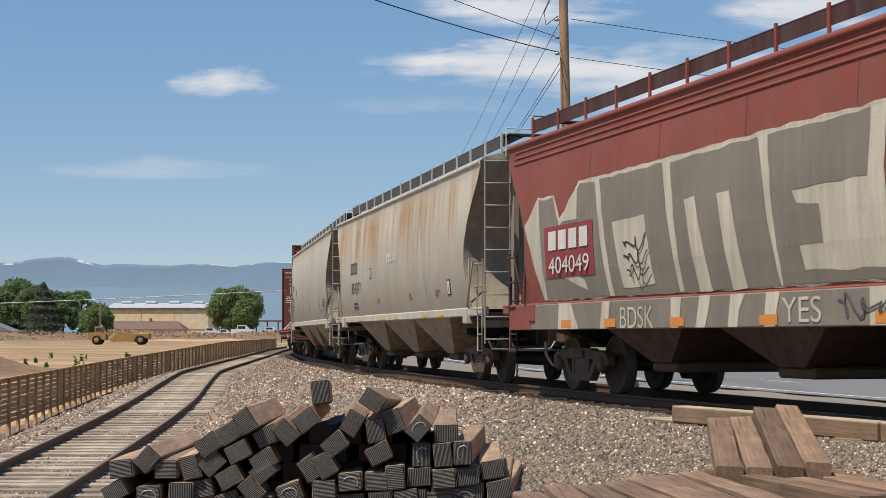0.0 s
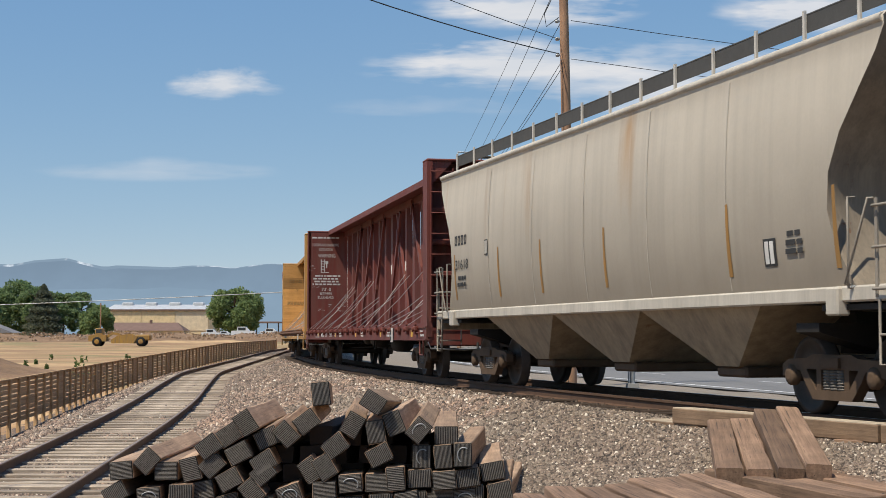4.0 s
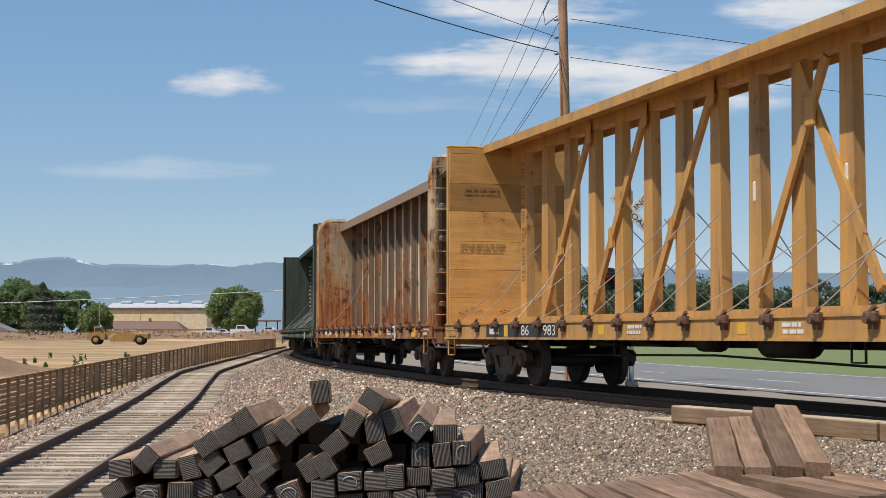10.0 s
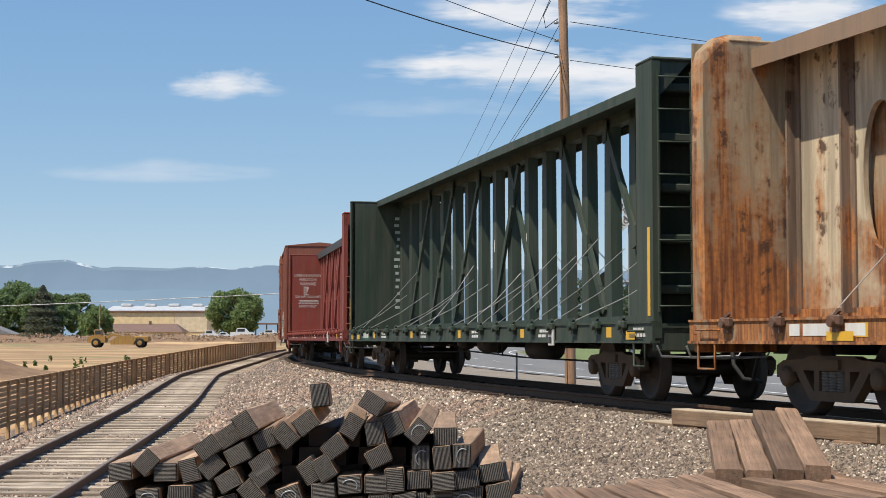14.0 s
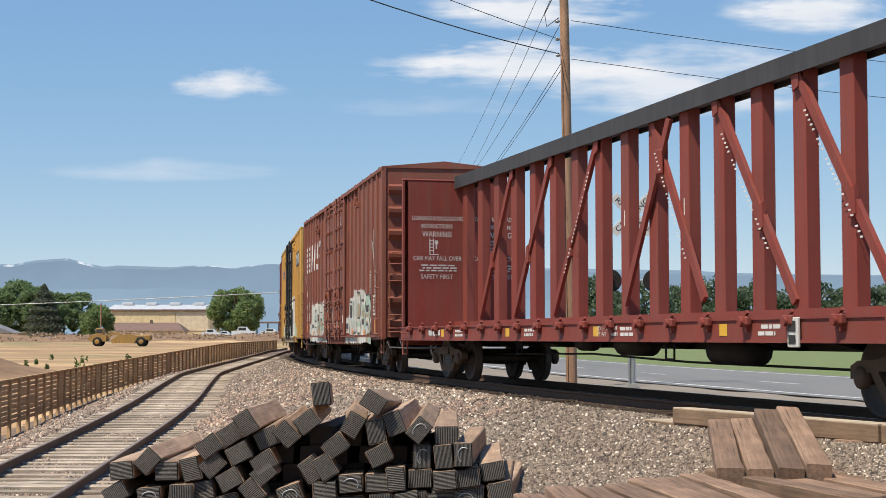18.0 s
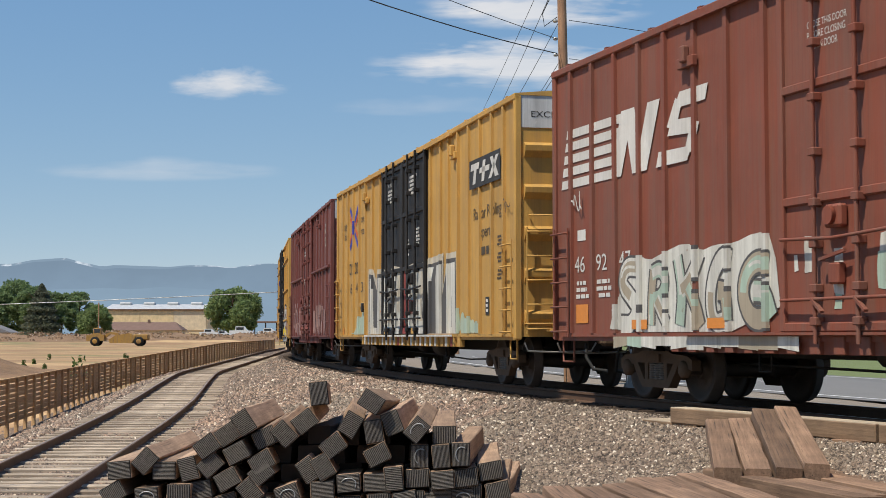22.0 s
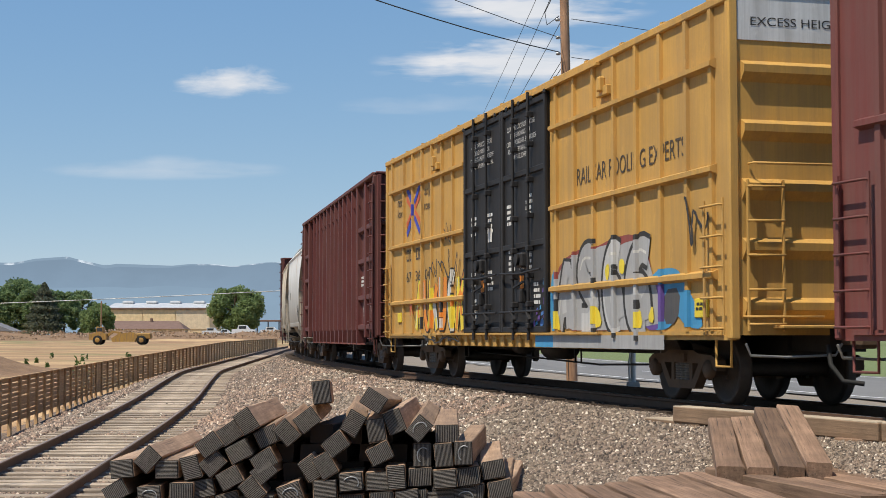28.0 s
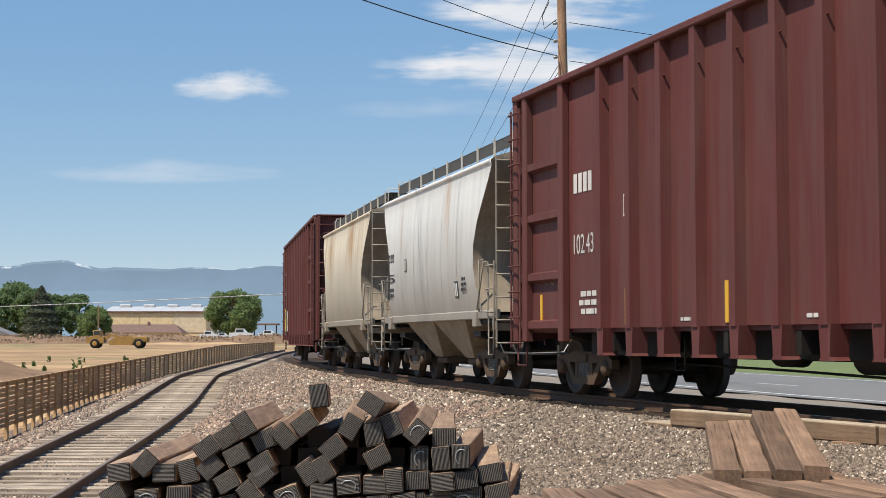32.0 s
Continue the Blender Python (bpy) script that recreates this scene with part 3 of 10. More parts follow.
def ladder(parent, x0, x1, y, z0, z1, n, material, name="ladder", r=0.016, plane="y", label=""):
    """Rungs between two stiles, on a side (plane y) or on an end (plane x: x0, x1 run along y and y is the x of the end)."""
    g = Geo()
    at = (lambda p, z, o=0.0: (p, y - o, z)) if plane == "y" else (lambda p, z, o=0.0: (y + o, p, z))
    for p in (x0, x1):
        g.bar(at(p, z0), at(p, z1), 0.05, 0.02)
    for k in range(n):
        z = z0 + 0.08 + (z1 - z0 - 0.16) * k / max(1, n - 1)
        g.tube([at(x0, z), at(x0, z, 0.05), at(x1, z, 0.05), at(x1, z)], r, 5)
    return part(name, g, material, parent, label)


def grab(parent, p0, p1, out, material, r=0.014, name="grab_iron"):
    """A bent bar from p0 to p1, standing off by out."""
    o = Vector(out)
    return part(name, Geo().tube([p0, Vector(p0) + o, Vector(p1) + o, p1], r, 6), material, parent)


# one set of truck meshes serves all cars
def _wheelset():
    g = Geo()
    for s in (-1, 1):
        prof = [(s * 0.62, 0.12), (s * 0.655, 0.13), (s * 0.675, 0.36), (s * 0.672, 0.40), (s * 0.672, 0.485), (s * 0.702, 0.485), (s * 0.715, 0.46), (s * 0.82, 0.452), (s * 0.82, 0.40), (s * 0.79, 0.37), (s * 0.75, 0.15), (s * 0.83, 0.12)]
        g.lathe(prof if s > 0 else prof[::-1], n=28)
    g.lathe([(-1.06, 0.075), (-0.85, 0.08), (-0.6, 0.09), (0.6, 0.09), (0.85, 0.08), (1.06, 0.075)], n=12)
    return g.mesh("wheelset", WHEEL_STEEL)


def _frame(s):
    g = Geo()
    y0, y1 = (s * 0.93, s * 1.06)
    g.prism([(-1.12, 0.44), (-1.12, 0.58), (-0.98, 0.64), (-0.55, 0.66), (-0.42, 0.70), (0.42, 0.70), (0.55, 0.66), (0.98, 0.64), (1.12, 0.58), (1.12, 0.44), (0.98, 0.47), (0.66, 0.53), (-0.66, 0.53), (-0.98, 0.47)], min(y0, y1), max(y0, y1))
    g.prism([(-0.72, 0.53), (-0.62, 0.40), (-0.42, 0.19), (0.42, 0.19), (0.62, 0.40), (0.72, 0.53), (0.56, 0.53), (0.36, 0.30), (-0.36, 0.30), (-0.56, 0.53)], min(y0, y1), max(y0, y1))
    for x in (-0.30, 0.30):
        g.box(x - 0.05, x + 0.05, min(y0, y1) + 0.01, max(y0, y1) - 0.01, 0.28, 0.56)
    return g.mesh("side_frame", TRUCK_STEEL)


def _springs(s):
    g = Geo()
    prof = []
    for k in range(7):
        z = 0.30 + k * 0.033
        prof += [(z, 0.055), (z + 0.008, 0.07), (z + 0.022, 0.07), (z + 0.028, 0.055)]
    g.lathe(prof, (0, s * 1.0, 0), "z", 10)
    return g.mesh("spring", SPRING)


def _bolster():
    g = Geo()
    g.prism([(-0.95, 0.55), (-0.5, 0.42), (0.5, 0.42), (0.95, 0.55), (1.10, 0.55), (1.10, 0.66), (-1.10, 0.66), (-1.10, 0.55)], -0.2, 0.2, "x")
    g.box(-0.8, 0.8, -0.05, 0.05, 0.33, 0.45)
    for s in (-1, 1):
        g.box(s * 0.42 - 0.02, s * 0.42 + 0.02, -0.78, 0.78, 0.36, 0.48)
        for y in (-0.75, 0.75):
            g.box(s * 0.36, s * 0.44, y - 0.09, y + 0.09, 0.30, 0.60)
    return g.mesh("truck", TRUCK_STEEL)


SPRING = plain("dusty spring steel", (0.16, 0.14, 0.12), 0.6, metal=0.3)
WHEELSET, FRAMES, NESTS, BOLSTER = _wheelset(), {s: _frame(s) for s in (-1, 1)}, {s: _springs(s) for s in (-1, 1)}, _bolster()
CAP = Geo().lathe([(-0.05, 0.12), (0.03, 0.12), (0.05, 0.09), (0.06, 0.05)], n=12).mesh("bearing_cap", TRUCK_STEEL)
CAP_NEAR = Geo().lathe([(-0.06, 0.05), (-0.05, 0.09), (-0.03, 0.12), (0.05, 0.12)], n=12).mesh("bearing_cap", TRUCK_STEEL)
CARS, WHEELS = [], []


def truck(car, x):
    tr = part("truck", BOLSTER, None, car, "dusty cast steel two-axle truck")
    tr.location = (x, 0, 0)
    for s in (-1, 1):
        part("side_frame", FRAMES[s], None, tr)
        for x1 in (-0.15, 0.0, 0.15):
            part("spring", NESTS[s], None, tr).location = (x1, 0, 0)
        w = part("wheelset", WHEELSET, None, tr, "worn steel wheels on an axle")
        w.location = (s * 0.889, 0, 0.457)
        WHEELS.append((w, s * 0.889))
        for y in (-1, 1):
            c = part("bearing_cap", CAP if y > 0 else CAP_NEAR, None, tr)
            c.location = (s * 0.889, y * 1.06, 0.457)
    return tr


def running_gear(car, L, inset, sill_z=0.75, lever=None, under=None):
    """Trucks, couplers, hoses, levers and the gear under the floor."""
    under = under or BLACK_STEEL
    lever = lever or STEEL
    for s in (-1, 1):
        truck(car, s * (L / 2 - inset))
        g = Geo().cbox(s * (L / 2 - 0.3), s * (L / 2 + 0.32), -0.09, 0.09, 0.78, 0.98, 0.02)
        g.cbox(s * (L / 2 + 0.28), s * (L / 2 + 0.52), -0.17, 0.13, 0.74, 1.02, 0.05)
        part("coupler", g, TRUCK_STEEL, car, "cast steel knuckle coupler")
        x = s * (L / 2 + 0.12)
        part("cut_lever", Geo().tube([(x, -1.42, 0.80), (x, -1.36, 0.66), (x, -0.9, 0.64), (x, -0.25, 0.66), (x, -0.16, 0.8)], 0.016, 6), lever, car, "bent uncoupling lever")
        part("air_hose", Geo().tube([(s * (L / 2 + 0.1), -0.34, 0.78), (s * (L / 2 + 0.2), -0.36, 0.55), (s * (L / 2 + 0.38), -0.3, 0.36), (s * (L / 2 + 0.52), -0.1, 0.33)], 0.03, 7), HOSE, car, "black air brake hose")
        part("draft_sill", Geo().box(s * (L / 2 - 3.3), s * (L / 2 - 0.02), -0.24, 0.24, 0.70, 1.02), under, car)
        part("body_bolster", Geo().prism([(-1.35, 0.95), (-0.5, 0.72), (0.5, 0.72), (1.35, 0.95), (1.35, 1.05), (-1.35, 1.05)], s * (L / 2 - inset) - 0.25, s * (L / 2 - inset) + 0.25, "x"), under, car)


def brake_gear(car, L, z=0.62):
    """Reservoir, cylinder, rods and pipe of the brakes, hung below the floor."""
    part("air_reservoir", Geo().lathe([(-0.55, 0.05), (-0.5, 0.19), (0.5, 0.19), (0.55, 0.05)], (0.9, -0.75, z + 0.18), "x", 14), BLACK_STEEL, car)
    part("brake_cylinder", Geo().lathe([(-0.3, 0.06), (-0.28, 0.15), (0.25, 0.15), (0.3, 0.08)], (-1.3, -0.7, z + 0.2), "x", 12), BLACK_STEEL, car)
    part("brake_rod", Geo().tube([(-L / 2 + 3.0, -0.3, 0.55), (-1.6, -0.5, z), (2.2, -0.5, z - 0.08), (L / 2 - 3.0, -0.35, 0.5)], 0.018, 5), BLACK_STEEL, car)
    for x in (3.1, -3.4):
        part("pipe_hanger", Geo().tube([(x, -1.25, 0.9), (x, -1.25, z - 0.02), (x + 0.28, -1.25, z - 0.02), (x + 0.28, -1.25, 0.9)], 0.016, 5), BLACK_STEEL, car)


def stirrup(car, x, material, z0=0.75, w=0.42, drop=0.34, y=-1.45):
    return part("stirrup_step", Geo().tube([(x - w / 2, y, z0), (x - w / 2, y, z0 - drop), (x + w / 2, y, z0 - drop), (x + w / 2, y, z0)], 0.018, 6), material, car)


def new_car(name, label, a0, a1, inset):
    car = thing(name, None, None, label, name.split("_")[-1] if name.endswith("hopper") else "railcar", "freight cars of the train")
    CARS.append((car, (a0 + a1) / 2, (a1 - a0) - 2 * inset))
    return car, a1 - a0


# ---- covered hoppers ----
_hz = [1.40, 1.6, 1.9, 2.25, 2.65, 3.05, 3.45, 3.8, 4.05, 4.13, 4.19, 4.33, 4.44, 4.48]
_hy = [1.47, 1.50, 1.535, 1.555, 1.56, 1.55, 1.53, 1.50, 1.475, 1.50, 1.44, 1.0, 0.45, 0.0]
_hc = [0.62, 0.75, 0.95, 1.06, 1.02, 0.80, 0.45, 0.16, 0.03, 0.0, 0.0, 0.05, 0.05, 0.05]


def skin(z, off=0.008):
    """Where the near side of a hopper's skin lies at height z."""
    return -float(np.interp(z, _hz, _hy)) - off


def on_skin(parent, name, pts, material, off=0.008, label=""):
    """A painted shape that follows the rounded side; pts in x, z as one convex outline."""
    g = Geo()
    xs, zs = [p[0] for p in pts], [p[1] for p in pts]
    levels = sorted(set([round(z, 3) for z in np.linspace(min(zs), max(zs), max(2, int((max(zs) - min(zs)) / 0.12) + 2))] + [round(z, 3) for z in zs]))
    rows = []
    for z in levels:
        hit = []
        for i in range(len(pts)):
            (ax, az), (bx, bz) = pts[i], pts[(i + 1) % len(pts)]
            if abs(az - bz) < 1e-6:
                if abs(az - z) < 2e-3:
                    hit += [ax, bx]
            elif min(az, bz) - 1e-3 <= z <= max(az, bz) + 1e-3:
                hit.append(ax + (bx - ax) * (z - az) / (bz - az))
        if hit:
            rows.append([(min(hit), skin(z, off), z), (max(hit), skin(z, off), z)])
    g.grid(rows)
    return part(name, g, material, parent, label)


def skin_shape(parent, name, pts, material, off=0.008, label=""):
    """A painted shape of any outline (x, z) that follows the rounded side."""
    g = Geo()
    zs = [p[1] for p in pts]
    cuts = sorted(set([round(z, 4) for z in zs] + [round(float(z), 4) for z in np.arange(min(zs), max(zs), 0.09)]))
    for za, zb in zip(cuts[:-1], cuts[1:]):
        if zb - za < 1e-3:
            continue
        rows = []
        for z in (za + 1e-4, zb - 1e-4):
            rows.append(sorted(ax + (bx - ax) * (z - az) / (bz - az) for (ax, az), (bx, bz) in zip(pts, pts[1:] + pts[:1]) if (az - z) * (bz - z) < 0))
        lo, hi = rows
        for k in range(0, min(len(lo), len(hi)) - 1, 2):
            g.add([(lo[k], skin(za, off), za), (lo[k + 1], skin(za, off), za), (hi[k + 1], skin(zb, off), zb), (hi[k], skin(zb, off), zb)], [(0, 1, 2, 3)])
    return part(name, g, material, parent, label)


def hopper(label, a0, a1, body, trim, roof, end, bays, inset=2.1, steel=None, reach=1.0, top_trough=True, bay_mat=None, grate=None, posts=None, rear=0.0):
    grate = grate or GRATE
    car, L = new_car("covered_hopper", label, a0, a1, inset)
    rungs = steel or DUSTY_STEEL
    steel = posts or rungs
    B = L / 2 + 0.02
    nz = len(_hz)
    g = Geo()
    cols = 15
    for s in (-1, 1):
        rows = []
        for j in range(cols):
            u = -1 + 2 * j / (cols - 1)
            rows.append([(u * (B - 0.25 - _hc[i] * reach) + rear * min(u, 0.0), s * _hy[i], _hz[i]) for i in range(nz)])
        g.grid(rows if s < 0 else [r[::-1] for r in rows], True)
    part("body", g, body, car)
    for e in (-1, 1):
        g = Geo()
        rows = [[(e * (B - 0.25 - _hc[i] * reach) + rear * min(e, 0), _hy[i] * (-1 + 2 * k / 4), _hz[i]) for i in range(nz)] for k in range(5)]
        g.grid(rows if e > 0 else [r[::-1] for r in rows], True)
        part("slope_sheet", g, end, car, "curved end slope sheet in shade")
    # weld seams on the skin, top rail and side sill
    for k in range(1, 6):
        x = -B + 1.3 + (2 * B - 2.6) * k / 6
        on_skin(car, "weld_seam", [(x, 1.45), (x + 0.02, 1.45), (x + 0.02, 4.0), (x, 4.0)], trim, 0.006)
    part("top_rail", Geo().tube([(-B + 0.3 - rear, -1.47, 4.12), (B - 0.3, -1.47, 4.12)], 0.05, 8), trim, car)
    for y in (-1, 1):
        part("side_sill", Geo().cbox(-L / 2 - rear, L / 2, y * 1.50, y * 1.38, 1.26, 1.43, 0.02), trim, car)
    part("floor", Geo().box(-L / 2, L / 2, -1.37, 1.37, 1.27, 1.33), BLACK_STEEL, car)
    # hopper bays
    span = (L - 2 * inset - 2.0) if bays > 2 else (L - 2 * inset - 1.4)
    for k in range(bays):
        c = -span / 2 + span * (k + 0.5) / bays
        w = span / bays / 2
        g = Geo()
        top = [(c - w, -1.40, 1.27), (c + w, -1.40, 1.27), (c + w, 1.40, 1.27), (c - w, 1.40, 1.27)]
        bot = [(c - 0.32, -0.95, 0.52), (c + 0.32, -0.95, 0.52), (c + 0.32, 0.95, 0.52), (c - 0.32, 0.95, 0.52)]
        g.add(top + bot, [(0, 1, 5, 4), (1, 2, 6, 5), (2, 3, 7, 6), (3, 0, 4, 7), (4, 5, 6, 7)][::1])
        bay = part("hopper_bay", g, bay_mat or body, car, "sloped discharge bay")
        part("outlet_gate", Geo().cbox(c - 0.42, c + 0.42, -0.9, 0.9, 0.38, 0.52, 0.03), TRUCK_STEEL, bay)
    part("centre_sill", Geo().box(-L / 2 + 3, L / 2 - 3, -0.2, 0.2, 0.8, 1.2), BLACK_STEEL, car)
    # roof: hatch trough and walkways on brackets
    if top_trough:
        part("roof_hatch", Geo().cbox(-B + 1.6, B - 1.6, -0.3, 0.3, 4.46, 4.60, 0.04), roof, car)
    for y in (-1, 1):
        part("roof_walk", Geo().cbox(-B + 0.1, B - 0.1, y * 0.62, y * 1.08, 4.60, 4.63, 0.01), grate, car, "steel roof walkway grating")
        # dark upright strip standing for the walk's shaded underside
        part("walk_edge", Geo().box(-B + 0.1, B - 0.1, y * 1.07, y * 1.085, 4.40, 4.60), grate, car)
    n = int(2 * B / 1.15)
    for k in range(n + 1):
        x = -B + 0.15 + (2 * B - 0.3) * k / n
        part("walk_bracket", Geo().box(x - 0.025, x + 0.025, -1.12, -1.09, 4.26, 4.66), steel, car)
    # ends: platform, posts, ladders, cross-over
    for e in (-1, 1):
        xe = e * (L / 2 - 0.03)
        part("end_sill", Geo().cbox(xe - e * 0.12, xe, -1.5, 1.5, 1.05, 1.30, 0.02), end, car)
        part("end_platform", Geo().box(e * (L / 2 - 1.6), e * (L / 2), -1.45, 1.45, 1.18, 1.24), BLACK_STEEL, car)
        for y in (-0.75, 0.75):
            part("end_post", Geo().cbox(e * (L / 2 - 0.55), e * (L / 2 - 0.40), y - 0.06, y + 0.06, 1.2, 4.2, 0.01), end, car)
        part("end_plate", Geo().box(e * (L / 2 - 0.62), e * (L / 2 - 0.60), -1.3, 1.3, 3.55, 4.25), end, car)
        if e > 0:
            ladder(car, L / 2 - 0.42, L / 2 - 0.02, -1.50, 1.3, 2.3, 3, rungs, label="short steel side ladder")
            ladder(car, -1.46, -0.98, L / 2, 0.75, 4.18, 9, rungs, plane="x", name="end_ladder")
        else:
            ladder(car, -L / 2 + 0.02, -L / 2 + 0.42, -1.50, 1.3, 2.3, 3, rungs, label="short steel side ladder")
            ladder(car, -1.46, -0.98, -L / 2, 0.75, 1.9, 4, rungs, plane="x", name="end_ladder")
        part("lower_ladder", Geo().tube([(e * (L / 2 - 0.38), -1.5, 1.28), (e * (L / 2 - 0.38), -1.5, 0.62), (e * (L / 2 - 0.04), -1.5, 0.62), (e * (L / 2 - 0.04), -1.5, 1.28)], 0.017, 6).tube([(e * (L / 2 - 0.38), -1.5, 0.92), (e * (L / 2 - 0.04), -1.5, 0.92)], 0.015, 6), rungs, car)
        grab(car, (e * (L / 2 - 0.9), -1.46, 1.40), (e * (L / 2 - 0.9), -1.46, 2.35), (0, -0.08, 0), rungs)
        grab(car, (e * (L / 2 - 0.9), -1.52, 1.44), (e * (L / 2 - 0.45), -1.52, 2.3), (0, -0.06, 0), rungs)
        part("cross_walk", Geo().cbox(e * (L / 2 - 0.25), e * (L / 2 + 0.02), -1.0, 1.0, 4.60, 4.63, 0.01), GRATE, car)
        part("cross_rail", Geo().tube([(e * (L / 2), -1.05, 4.2), (e * (L / 2), -1.05, 4.72), (e * (L / 2), -0.3, 4.72)], 0.015, 5), steel, car)
    part("brake_wheel", Geo().lathe([(-0.02, 0.24), (0.02, 0.26), (0.02, 0.29), (-0.02, 0.29)], (-L / 2 + 0.12, -0.55, 2.5), "x", 16), TRUCK_STEEL, car, "round hand brake wheel")
    part("jack_pad", Geo().cbox(L / 2 - 1.35, L / 2 - 1.1, -1.56, -1.40, 1.12, 1.42, 0.02), trim, car)
    part("jack_pad", Geo().cbox(-L / 2 + 1.1, -L / 2 + 1.35, -1.56, -1.40, 1.12, 1.42, 0.02), trim, car)
    running_gear(car, L, inset)
    part("air_reservoir", Geo().lathe([(-0.4, 0.05), (-0.36, 0.17), (0.36, 0.17), (0.4, 0.05)], (L / 2 - 1.1, 0.2, 1.5), "y", 12), BLACK_STEEL, car)
    return car, L


def hopper_marks(car, L, x, digits, mark_bar, ink):
    """The number, and what stands round it."""
    g = Geo()
    for k in range(4):
        hollow(g, x + 0.21 * k, x + 0.21 * k + 0.15, 2.67, 2.86, skin(2.78))
    part("reporting_mark", g, ink, car)
    words(car, digits, x + 0.05, 2.2, 0.19, ink, skin(2.25, 0.012), width=0.85)
    bars(car, x + 0.1, x + 0.85, 1.85, 2.1, 2, ink, skin(2.0, 0.012))
    flat(car, "notice_box", [(x + 1.95, 2.4), (x + 2.15, 2.4), (x + 2.15, 2.68), (x + 1.95, 2.68)], ink, skin(2.5, 0.012))
    flat(car, "notice_box", [(x + 1.97, 2.42), (x + 2.13, 2.42), (x + 2.13, 2.66), (x + 1.97, 2.66)], plain("notice ground", (0.42, 0.39, 0.34)), skin(2.5, 0.016))
    bx = L / 2 - 2.75
    on_skin(car, "data_plate", [(bx, 1.7), (bx + 0.3, 1.7), (bx + 0.3, 2.02), (bx, 2.02)], BLACK_PAINT)
    for k in range(2):
        on_skin(car, "data_plate", [(bx + 0.04 + 0.12 * k, 1.73), (bx + 0.13 + 0.12 * k, 1.73), (bx + 0.13 + 0.12 * k, 1.99), (bx + 0.04 + 0.12 * k, 1.99)], WHITE_PAINT, 0.013)
    bars(car, bx + 0.5, bx + 1.0, 1.8, 2.1, 3, ink, skin(1.95, 0.012))


